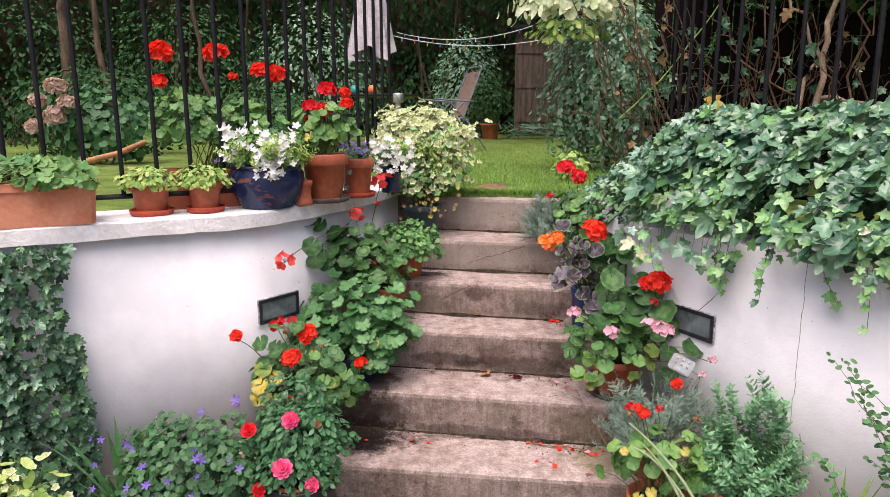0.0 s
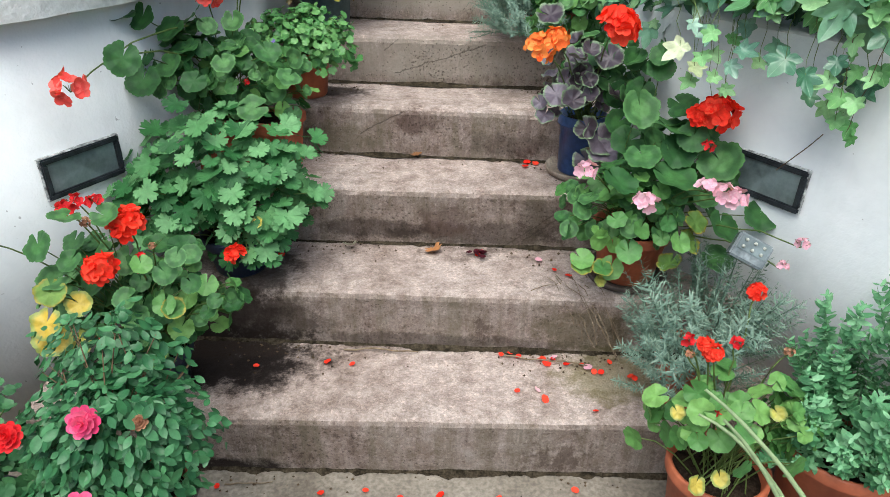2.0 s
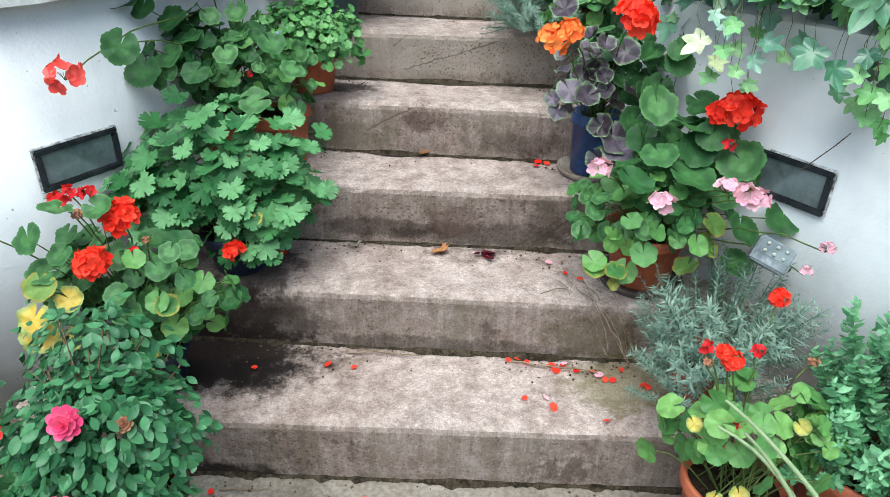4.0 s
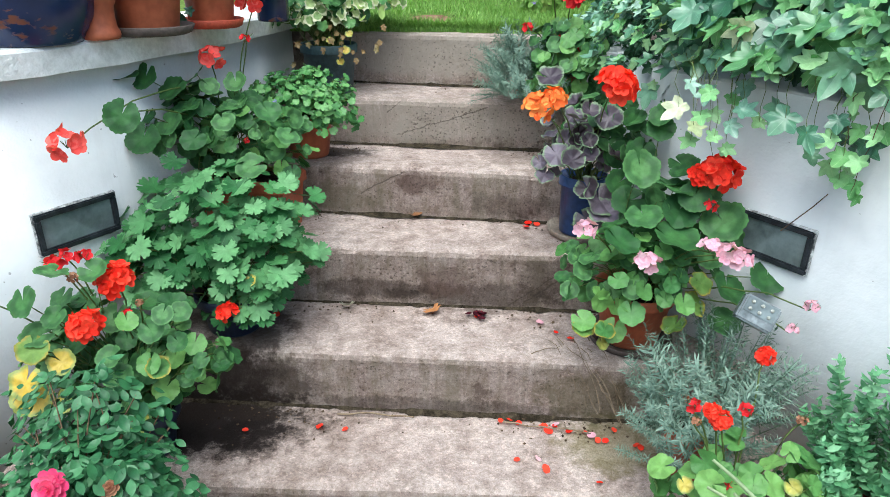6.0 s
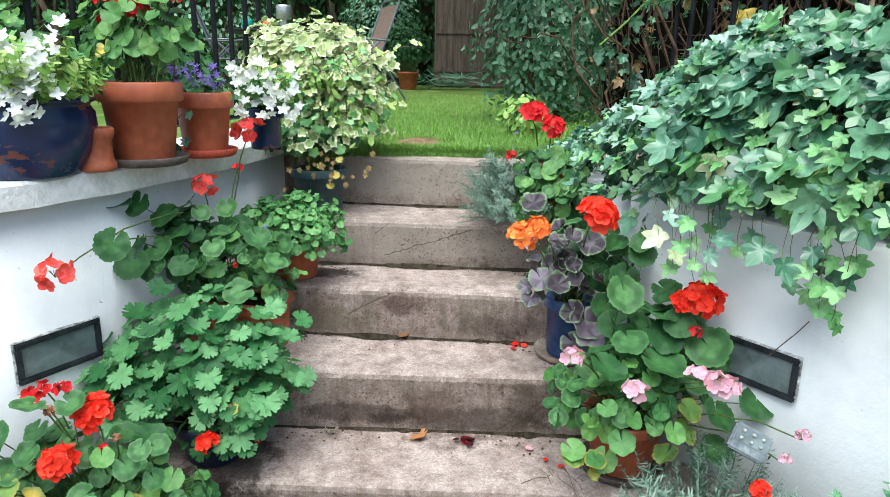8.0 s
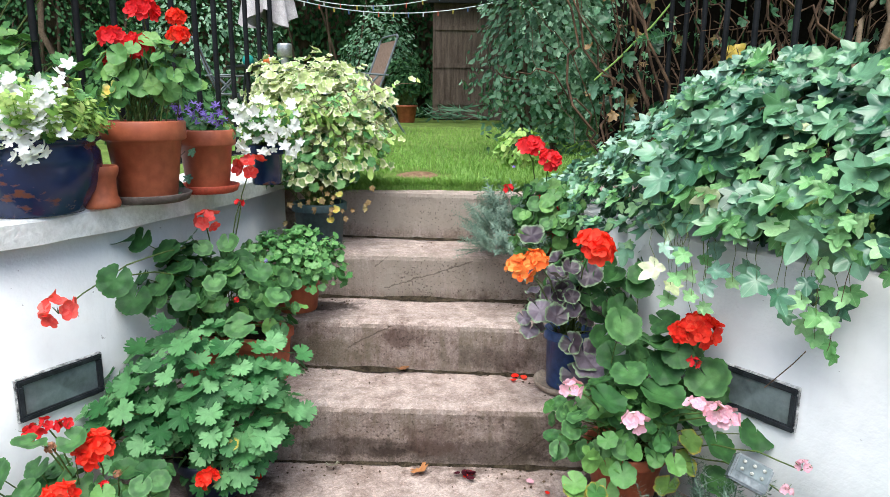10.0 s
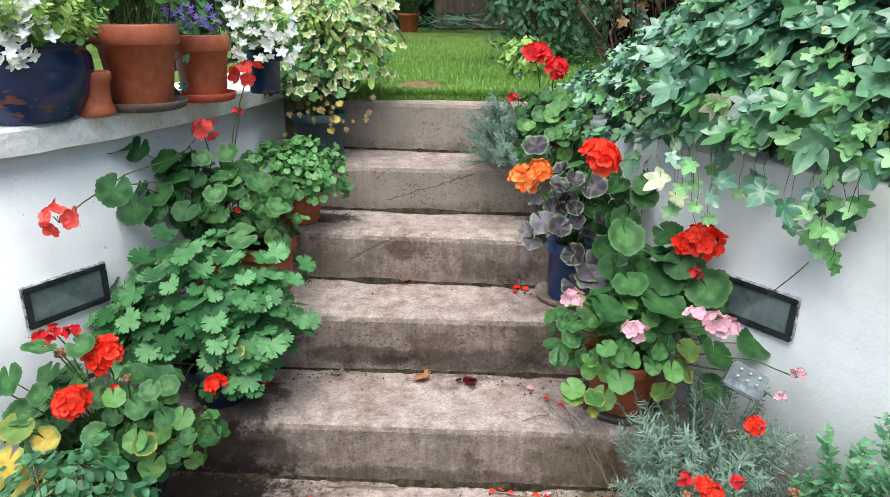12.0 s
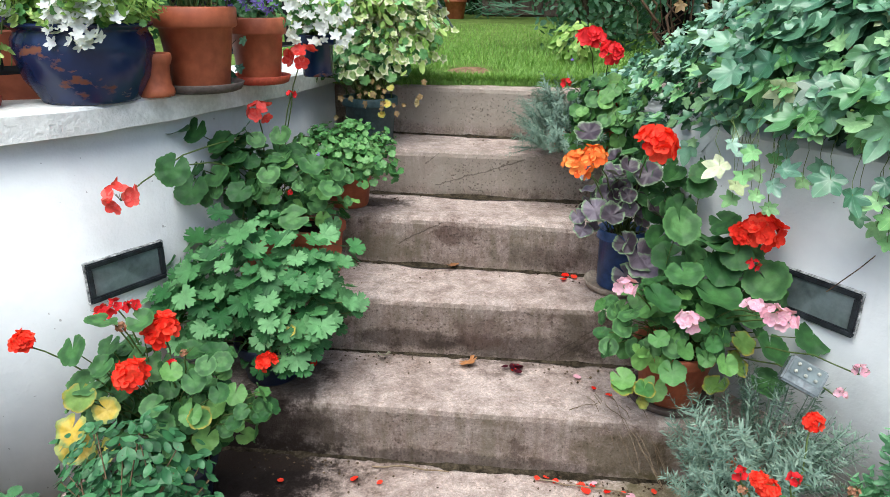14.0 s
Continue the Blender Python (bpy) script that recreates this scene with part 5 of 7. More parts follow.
geranium("potted_geranium", (0.62, -0.37, 0.36), "pale pink geranium in a terracotta pot", dict(r=0.11, h=0.16, material=TERRACOTTA, saucer=DARK_CLAY),
         [(["geranium", "geranium", "geranium_pale"], (0.6, -0.40, 0.59), (0.21, 0.17, 0.13), 120, (0.04, 0.064), 0.35, 0.5, -0.5, True, LAYERED, 0.3), (["geranium"], (0.73, -0.36, 0.72), (0.17, 0.12, 0.17), 26, (0.075, 0.11), 0.4, 0.35)],
         [("pink", (0.43, -0.58, 0.77), 0.9), ("pink", (0.564, -0.609, 0.708), 1.05), ("pink", (0.705, -0.61, 0.745), 0.9), ("pink", (0.745, -0.62, 0.735), 1.0), ("pink", (0.775, -0.62, 0.72), 1.0), ("scarlet", (0.76, -0.44, 0.87), 1.5), ("scarlet", (0.72, -0.44, 0.86), 0.9), ("bud", (0.745, -0.46, 0.79), 2.0), ("pink", (0.93, -0.66, 0.63), 0.6), ("pink", (0.90, -0.66, 0.57), 0.5)], 20, singles=110,
         yellow=[((0.5, -0.56, 0.46), 0.04)],
         big=[("aging", (0.5, -0.57, 0.5), 0.06), ("aging", (0.72, -0.52, 0.55), 0.08), ("aging", (0.45, -0.56, 0.5), 0.06), ("aging", (0.68, -0.54, 0.5), 0.07), ("aging", (0.74, -0.5, 0.6), 0.07), ("geranium", (0.664, -0.5, 0.717), 0.125), ("geranium", (0.785, -0.46, 0.749), 0.12), ("geranium", (0.531, -0.5, 0.705), 0.1), ("geranium", (0.592, -0.45, 0.758), 0.1), ("geranium", (0.665, -0.42, 0.82), 0.1), ("geranium", (0.682, -0.4, 0.854), 0.06), ("geranium", (0.9, -0.5, 0.621), 0.095), ("geranium", (0.81, -0.5, 0.584), 0.1), ("geranium", (0.587, -0.38, 0.856), 0.11), ("geranium", (0.646, -0.3, 0.972), 0.07), ("geranium", (0.806, -0.52, 0.502), 0.09), ("geranium", (0.447, -0.5, 0.63), 0.06), ("geranium", (0.648, -0.3, 0.939), 0.08)] + [("geranium_pale", (0.492, -0.52, 0.576), 0.05), ("geranium_pale", (0.677, -0.58, 0.583), 0.06), ("geranium_pale", (0.578, -0.58, 0.618), 0.055), ("geranium_pale", (0.524, -0.55, 0.629), 0.055), ("geranium_pale", (0.451, -0.55, 0.514), 0.065), ("geranium_pale", (0.527, -0.55, 0.491), 0.07), ("geranium_pale", (0.557, -0.58, 0.556), 0.07)])
geranium("potted_lavender", (0.72, -0.70, 0.18), "grey-green lavender bush in a pot on a step", dict(r=0.09, h=0.17, material=TERRACOTTA),
         [], [], 21, tufts=[(["lavender_shoot"], (0.72, -0.70, 0.34), 0.12, 85, (0.13, 0.25), 0.75, 0.85), (["lavender_shoot"], (0.78, -0.64, 0.36), 0.08, 26, (0.14, 0.24), 0.6, 1.0), (["lavender_shoot"], (0.68, -0.78, 0.3), 0.1, 32, (0.12, 0.19), 0.9, 0.6, (-0.15, -0.3))], singles=0)
geranium("potted_geranium", (0.71, -0.97, 0.0), "red geranium with pale green leaves in a terracotta pot", dict(r=0.11, h=0.25, material=TERRACOTTA),
         [(["geranium_pale"], (0.71, -0.96, 0.36), (0.2, 0.13, 0.13), 85, (0.035, 0.062), 0.3, 0.4)],
         [("scarlet", (0.777, -0.803, 0.588), 0.62), ("scarlet", (0.645, -0.953, 0.537), 0.62), ("scarlet", (0.625, -0.95, 0.555), 0.5), ("bud", (0.6, -0.93, 0.55), 1.6), ("bud", (0.7, -0.93, 0.545), 1.6), ("bud", (0.66, -1.0, 0.43), 1.8), ("spent", (0.6, -0.95, 0.53), 0.6), ("spent", (0.83, -0.9, 0.5), 0.7)], 22, yellow=[((0.62, -1.07, 0.29), 0.045), ((0.66, -1.08, 0.32), 0.04), ((0.77, -1.02, 0.44), 0.035), ((0.58, -1.0, 0.42), 0.035)])
geranium("potted_shrub", (0.985, -0.95, 0.0), "leafy green shrub in a wide terracotta pot", dict(r=0.13, h=0.3, material=TERRACOTTA, taper=0.75),
         [], [], 23, tufts=[(["oval_shoot"], (0.985, -0.96, 0.28), 0.1, 80, (0.12, 0.2), 0.95, 0.75), (["oval_shoot"], (0.99, -0.94, 0.33), 0.09, 40, (0.15, 0.24), 0.65, 1.0), (["oval_shoot"], (0.965, -0.86, 0.46), 0.03, 4, (0.17, 0.22), 0.25, 1.0), (["oval_shoot"], (1.09, -0.92, 0.46), 0.04, 5, (0.2, 0.27), 0.25, 1.0)], singles=100)
t = leafy("trailing_wall_plant", (1.30, -1.0, 0.0), "straggly green plant growing up the white wall", "plant")
rng = random.Random(25)
for k in range(20):
    a = Vector((1.44 + rng.uniform(-0.1, 0.14), -1.12 - rng.uniform(0.0, 0.08), rng.uniform(0.1, 0.5)))
    b = a + Vector((rng.uniform(-0.3, 0.05), rng.uniform(-0.03, 0.03), rng.uniform(0.12, 0.42)))
    pts = bend(a, b, rng.uniform(-0.04, 0.06), 12, 0.01, rng)
    bm = bmesh.new()
    tube_into(bm, pts, 0.0015, 0.0008, 4)
    spray = at_world(part("spray", bm, BROWN_STEM, smooth=True), t)
    sub = []
    for p in pts[3:]:
        for s in (-1, 1, -0.6, 0.6):
            if rng.random() < 0.55:
                sub.append((rng.choice(LEAVES["wall"]), leaf_pose(p + Vector((s * rng.uniform(0.008, 0.024), -0.006, rng.gauss(0, 0.012))), (rng.gauss(0, 0.5), -0.7, 0.8), (s, -0.2, 0.2 + rng.gauss(0, 0.5)), rng.uniform(0.014, 0.028))))
    add_leaves(t, sub, len(sub))


def strap_leaves(name, at, label, count, length, seed, material, lean=0.5, width=0.012):
    """Long bent strap leaves out of one root."""
    rng = random.Random(seed)
    t = thing(name, at, label, "plant")
    for k in range(count):
        a = rng.uniform(0, 6.28)
        l = rng.uniform(0.6, 1.0) * length
        d = Vector((math.cos(a), math.sin(a), 0)) * lean * rng.uniform(0.4, 1.2)
        bm = bmesh.new()
        prev = None
        side = Vector((-math.sin(a), math.cos(a), 0))
        for j in range(9):
            s = j / 8
            p = d * l * s * s + Vector((0, 0, l * s * (1 - 0.35 * lean * s)))
            w = width * (1 - s ** 3) * (0.6 + 0.8 * min(1, s * 3)) * 0.5
            row = [bm.verts.new(p - side * w), bm.verts.new(p + Vector((0, 0, -w * 0.5))), bm.verts.new(p + side * w)]
            if prev:
                bm.faces.new((prev[0], prev[1], row[1], row[0]))
                bm.faces.new((prev[1], prev[2], row[2], row[1]))
            prev = row
        bm.loops.layers.uv.new("UVMap")
        part("leaf", bm, material, t, smooth=True)


strap_leaves("strap_leaf_plant", (-1.1, -1.2, 0.0), "tall strap-leaved plant by the white wall", 9, 0.62, 26, LOBED, 0.35, 0.024)
strap_leaves("strap_leaf_plant", (1.22, -1.12, 0.0), "green strap-leaved plant by the white wall", 16, 0.5, 27, GRASS_BLADE, 0.28, 0.012)
t = thing("arching_stems", (0.86, -1.32, 0.0), "long pale arching strap leaves crossing the pots", "plant")
for pts in ([(0.86, -1.32, 0.02), (0.84, -1.3, 0.36), (0.70, -1.2, 0.5), (0.575, -1.1, 0.566)], [(0.84, -1.3, 0.02), (0.78, -1.25, 0.33), (0.685, -1.15, 0.452), (0.62, -1.1, 0.5)], [(0.88, -1.3, 0.02), (0.8, -1.22, 0.3), (0.72, -1.12, 0.44), (0.6, -1.05, 0.46)]):
    bm = bmesh.new()
    tube_into(bm, [p - t.location for p in (Vector(pts[0]).lerp(Vector(pts[1]), s).lerp(Vector(pts[1]).lerp(Vector(pts[2]), s), s).lerp(Vector(pts[1]).lerp(Vector(pts[2]), s).lerp(Vector(pts[2]).lerp(Vector(pts[3]), s), s), s) for s in (k / 12 for k in range(13)))], 0.008, 0.003, 5)
    for v in bm.verts:
        v.co.y += 0.004 * math.sin(v.co.z * 60)
    bm.loops.layers.uv.new("UVMap")
    part("leaf", bm, PALE_BLADE, t, smooth=True)


# ---- crack in the white wall ----
bm = bmesh.new()
rng = random.Random(29)
i = min(range(len(RIGHT_FACE)), key=lambda k: abs(RIGHT_FACE[k].x - 1.165))
along = (RIGHT_FACE[i + 1] - RIGHT_FACE[i - 1]).normalized()
for k in range(12):
    j = along * rng.uniform(-0.004, 0.004)
    tube_into(bm, [(*(RIGHT_FACE[i] + j + Vector((along.y, -along.x)) * 0.0006), 1.05 - 0.06 * k), (*(RIGHT_FACE[i] + j * 0.3 + Vector((along.y, -along.x)) * 0.0006), 0.99 - 0.06 * k)], 0.0013, 0.001, 4)
tagged(part("wall_crack", bm, PALE_CLAY), "thin dark vertical crack in the white wall", "crack", kind="structure")


# ---- ivy over the wall ----
YOUNG = [(kind, (x, -0.5, z), size) for kind, x, z, size in (("ivy_pale", 0.671, 1.018, 0.05), ("ivy_pale", 0.71, 0.971, 0.045), ("ivy_sheen", 0.739, 0.998, 0.05), ("ivy_sheen", 0.76, 1.032, 0.06), ("ivy_pale", 0.74, 0.944, 0.04), ("ivy_pale", 0.803, 1.006, 0.05), ("ivy", 0.836, 1.04, 0.07), ("ivy_pale", 0.684, 1.07, 0.05), ("ivy_sheen", 0.637, 1.089, 0.045))] + [
    (kind, (x, -0.66, z), size) for kind, x, z, size in (("ivy", 0.83, 1.02, 0.07), ("ivy_pale", 0.88, 1.01, 0.055), ("ivy_pale", 0.915, 0.975, 0.06), ("ivy_pale", 0.918, 0.925, 0.05), ("ivy", 0.95, 1.0, 0.065), ("ivy_pale", 0.98, 1.03, 0.06))]


def ivy_curtain():
    rng = random.Random(31)
    t = thing("ivy", (1.0, 0, 1.0), "dense dark green ivy spilling over the white wall", "ivy")
    line = RIGHT_EDGE
    idx = [i for i, p in enumerate(line) if p.y < 0.62 and p.x < 2.6]
    cand = []
    for k in range(3700):
        i = rng.choice(idx)
        e = line[i]
        tan = (line[min(i + 1, len(line) - 1)] - line[i - 1]).normalized()
        out = Vector((tan.y, -tan.x))
        v = rng.random()
        low = (1.11 if 0.7 < e.x < 1.1 else 1.075) - 0.11 * noise.noise((e.x * 4, e.y * 4, 0))
        if e.y > -0.1:
            low = 1.03 + 0.2 * max(0, e.y + 0.1) * 0.4
        topz = 1.22 + 0.34 * min(1, max(0, (0.55 - e.y) / 0.6))
        z = low + (topz - low) * v
        back = -0.11 + 0.58 * max(0, v - 0.2) ** 1.3 + 0.06 * noise.noise((e.x * 5, e.y * 5, z * 5))
        p = e - out * back * (1 if e.y < 0.2 else 0.8) + tan * rng.uniform(-0.05, 0.05)
        depth = rng.random()
        n = Vector((out.x, out.y, 0.4 + 0.6 * v)) + Vector((rng.gauss(0, 0.4), rng.gauss(0, 0.4), rng.gauss(0.1, 0.34)))
        tip = Vector((rng.gauss(0, 0.6), -0.2, -1))
        pale = rng.random() < (0.7 if v < 0.2 else 0.45 if v < 0.4 else 0.15 if e.x < 1.0 else 0.1 if e.x < 1.4 else 0.17)
        # inner leaves take the darker ivy colour, which paints shade into the gaps
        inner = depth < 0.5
        # upper left outer leaves: some carry the painted sky sheen
        kind = "ivy_dark" if inner else "ivy_sheen" if e.y > -0.25 and v > 0.3 and rng.random() < 0.3 else "ivy_cream" if rng.random() < (0.035 if e.y > 0.0 else 0.008) else "ivy_pale" if pale else "ivy"
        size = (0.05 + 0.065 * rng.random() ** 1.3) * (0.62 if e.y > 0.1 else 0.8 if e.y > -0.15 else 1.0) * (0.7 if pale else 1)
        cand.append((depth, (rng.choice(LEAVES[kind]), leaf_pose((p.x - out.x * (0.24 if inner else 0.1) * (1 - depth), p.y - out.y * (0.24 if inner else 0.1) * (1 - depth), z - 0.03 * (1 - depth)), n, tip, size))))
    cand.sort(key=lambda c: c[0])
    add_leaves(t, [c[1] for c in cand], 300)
    for k in range(10):
        i = rng.choice([j for j in idx if 0.98 < line[j].x < 1.5])
        e = line[i]
        tan = (line[i + 1] - line[i - 1]).normalized()
        out = Vector((tan.y, -tan.x))
        n = rng.uniform(0.08, 0.22)
        a = Vector((e.x + out.x * 0.09, e.y + out.y * 0.09, 1.1))
        b = a + Vector((rng.uniform(-0.05, 0.1), 0, -n))
        pts = bend(a, b, 0, 6, 0.008, rng)
        bm = bmesh.new()
        tube_into(bm, pts, 0.0012, 0.0008, 4)
        at_world(part("shoot", bm, VINE, smooth=True), t)
        sub = [(rng.choice(LEAVES["ivy_pale" if rng.random() < 0.85 else "ivy"]), leaf_pose(q + Vector((rng.gauss(0, 0.012), 0, 0)), (out.x + rng.gauss(0, 0.3), out.y, 0.5), (rng.gauss(0, 0.6), 0, -1), rng.uniform(0.025, 0.055))) for q in pts[1:] if rng.random() < 0.75]
        add_leaves(t, sub, 6)
    # young sprigs reaching out at the lower edge
    sub = []
    bm = bmesh.new()
    for kind, p, size in [("ivy_cream", (0.646, -0.42, 1.02), 0.075), ("ivy_cream", (0.688, -0.42, 0.976), 0.055), ("ivy_pale", (0.727, -0.42, 1.007), 0.05), ("ivy_pale", (0.686, -0.42, 0.941), 0.055), ("ivy_pale", (0.773, -0.42, 0.919), 0.04), ("ivy_sheen", (0.706, -0.42, 1.058), 0.06), ("ivy_pale", (0.762, -0.42, 1.041), 0.05), ("ivy_pale", (0.75, -0.42, 0.833), 0.028), ("ivy", (0.811, -0.6, 1.037), 0.085), ("ivy_pale", (0.924, -0.6, 0.939), 0.06), ("ivy", (0.934, -0.6, 1.006), 0.06), ("ivy_pale", (0.967, -0.6, 0.923), 0.04), ("ivy", (0.879, -0.6, 0.962), 0.05), ("ivy", (0.976, -0.6, 0.974), 0.055), ("ivy_sheen", (0.793, -0.42, 1.071), 0.06)] + YOUNG:
        p = Vector(p)
        n = Vector((rng.gauss(-0.1, 0.3), -0.8, 0.6 + rng.gauss(0, 0.2)))
        sub.append((rng.choice(LEAVES[kind]), leaf_pose(p, n, (rng.gauss(0, 0.7), -0.2, -0.9), size)))
        root = Vector((p.x + rng.uniform(-0.02, 0.05), p.y + 0.1, 1.13)) if p.x < 0.8 else Vector((p.x + 0.03, p.y + 0.07, 1.13))
        tube_into(bm, bend(root, p, 0.02, 6, 0.006, rng), 0.001, 0.0008, 4)
    tagged(at_world(part("sprig_stem", bm, STEM, smooth=True), t), kind="stuff")
    add_leaves(t, sub, len(sub))


ivy_curtain()
t = thing("ivy_runner", (0.985, -0.56, 0.92), "thin bare ivy runner with a red bud hanging before the wall", "ivy")
bm = bmesh.new()
tube_into(bm, [(0.04, 0.03, 0.16), (0.01, 0.0, 0.06), (0.0, 0.0, -0.03), (-0.05, 0.0, -0.09), (-0.11, 0.0, -0.15)], 0.0018, 0.0012, 5)
part("stem", bm, VINE, t, smooth=True)
part("bud", lathe_bm([(0, -0.02), (0.008, -0.012), (0.012, 0.0), (0.008, 0.014), (0, 0.02)], 12, (0.0, -0.004, -0.02)), CORAL, t, "closed red bud", True)


LEAVES["wall_ivy_light"] = LEAVES["ivy"] + LEAVES["ivy_pale"][:1]


def wall_ivy():
    rng = random.Random(32)
    t = thing("ivy", (-1.6, -1.1, 0.5), "dark green climbing ivy covering part of the white wall", "ivy")
    cand = []
    idx = [i for i, p in enumerate(LEFT_FACE) if -2.6 < p.x < -1.36]
    for k in range(5200):
        i = rng.choice(idx)
        e = LEFT_FACE[i].lerp(LEFT_FACE[i + 1], rng.random())
        tan = (LEFT_FACE[i + 1] - LEFT_FACE[i - 1]).normalized()
        out = -Vector((tan.y, -tan.x))
        z = rng.uniform(0.02, 1.07)
        if e.x > -1.42 - 0.06 * noise.noise((z * 4, 0, 3)) + 0.04 * (1.07 - z):
            continue
        depth = rng.random()
        d = 0.02 + 0.09 * depth
        n = Vector((out.x, out.y, 0.4)) + Vector((rng.gauss(0, 0.3), rng.gauss(0, 0.3), rng.gauss(0, 0.2)))
        cand.append((depth, (rng.choice(LEAVES["ivy_dark" if rng.random() < 0.75 else "wall_ivy_light"]), leaf_pose((e.x + out.x * d, e.y + out.y * d, z), n, (rng.gauss(0, 0.5), 0, -1), rng.uniform(0.028, 0.054)))))
    cand.sort(key=lambda c: c[0])
    add_leaves(t, [c[1] for c in cand], 150)


wall_ivy()
geranium("low_border_plant", (-1.55, -1.45, 0.0), "low leafy green border plant with pale tips", None,
         [(["mound", "lime", "lime", "variegated"], (-1.5, -1.4, 0.2), (0.4, 0.24, 0.24), 900, (0.03, 0.06), 0.4, 0.5)], [], 33)

# ---- pots on the wall ----
rng = random.Random(40)
geranium("potted_geranium", (-0.672, -0.2, 1.14), "red geranium in a terracotta pot with dark saucer", dict(r=0.106, h=0.205, material=TERRACOTTA, saucer=DARK_CLAY, taper=0.7, rim=0.05),
         [(["geranium_pale"], (-0.67, -0.19, 1.45), (0.16, 0.14, 0.13), 80, (0.035, 0.062), 0.2, 0.4)],
         [("crimson", (-0.645, -0.2, 1.63), 1.3), ("crimson", (-0.71, -0.24, 1.56), 1.1), ("crimson", (-0.66, -0.22, 1.545), 1.2), ("crimson", (-0.74, -0.2, 1.5), 0.8), ("scarlet", (-0.56, -0.2, 1.57), 0.9), ("scarlet", (-0.58, -0.16, 1.62), 0.8)], 41, yellow=[((-0.70, -0.3, 1.43), 0.055)])
geranium("potted_bellflower", (-0.576, -0.01, 1.14), "violet bellflower in a terracotta pot with a red saucer", dict(r=0.085, h=0.175, material=TERRACOTTA, saucer=RED_CLAY, taper=0.72, rim=0.045),
         [(["bush", "mound"], (-0.575, -0.01, 1.32), (0.085, 0.07, 0.05), 110, (0.018, 0.032), 0.3)], [], 42, blooms=scatter(rng, (-0.575, -0.04, 1.37), (0.07, 0.04, 0.03), 34, "violet", (0.02, 0.03)))
t = thing("clay_pot", (-0.732, -0.335, 1.14), "small empty waisted terracotta pot on the wall", "pot")
part("pot", lathe_bm([(0.0, 0.0), (0.03, 0.0), (0.042, 0.002), (0.045, 0.01), (0.044, 0.018), (0.039, 0.028), (0.037, 0.05), (0.038, 0.075), (0.042, 0.082), (0.045, 0.092), (0.045, 0.102), (0.042, 0.106), (0.036, 0.104), (0.033, 0.07), (0, 0.07)], 28), TERRACOTTA, t, smooth=True)
t = geranium("potted_white_flowers", (-0.86, -0.40, 1.14), "white trailing flowers in a wide blue glazed bowl", dict(r=0.155, h=0.18, material=BLUE, bowl=True),
             [(["lime", "bush"], (-0.85, -0.42, 1.36), (0.17, 0.14, 0.1), 420, (0.018, 0.032), 0.4, 0.4)], [], 43,
             tufts=[(["lime_shoot"], (-0.83, -0.44, 1.3), 0.13, 46, (0.08, 0.16), 1.1, 0.6)],
             blooms=scatter(rng, (-0.84, -0.50, 1.41), (0.16, 0.06, 0.08), 95, "white", (0.028, 0.044)) + scatter(rng, (-0.78, -0.54, 1.33), (0.07, 0.03, 0.06), 45, "white", (0.026, 0.04)))
for x, y, seed, r in ((-1.05, -0.585, 44, 0.072), (-1.22, -0.69, 45, 0.078)):
    geranium("potted_trailing_plant", (x, y, 1.14), "yellow-green trailing plant in a terracotta pot with a red saucer", dict(r=r, h=0.118, material=TERRACOTTA, saucer=RED_CLAY),
             [(["lime"], (x, y - 0.01, 1.27), (0.11, 0.1, 0.055), 330, (0.018, 0.03), 0.4, 0.5)], [], seed)
t = thing("ivy_sprig", (-0.62, -0.08, 1.142), "small ivy sprig growing up between the terracotta pots", "ivy")
rng = random.Random(148)
bm = bmesh.new()
tube_into(bm, [(0.0, 0.0, 0.0), (-0.015, -0.01, 0.05), (-0.01, -0.02, 0.1), (0.02, -0.03, 0.125)], 0.0018, 0.001, 5)
part("stem", bm, VINE, t, smooth=True)
add_leaves(t, [(rng.choice(LEAVES["ivy_pale" if k % 2 else "ivy"]), leaf_pose(t.location + Vector(p), (rng.gauss(0, 0.3), -0.9, 0.4), (rng.gauss(0, 0.6), -0.2, -0.8), size)) for k, (p, size) in enumerate((((0.0, -0.02, 0.02), 0.05), ((-0.03, -0.02, 0.045), 0.04), ((0.02, -0.02, 0.05), 0.035), ((-0.01, -0.03, 0.11), 0.04), ((0.04, -0.03, 0.125), 0.032)))], 5)
WALL_TURN = math.atan2(-0.72 + 0.95, -1.0 + 1.35)
t = geranium("planted_trough", (-1.56, -1.0, 1.14), "terracotta trough with light green plants on the wall", None,
             [(["geranium_pale", "bush"], (-1.5, -0.96, 1.31), (0.26, 0.12, 0.07), 190, (0.03, 0.06), 0.4)], [], 47)
trough(t, 0.54, 0.17, 0.155, WALL_TURN, LIGHT_TERRACOTTA)
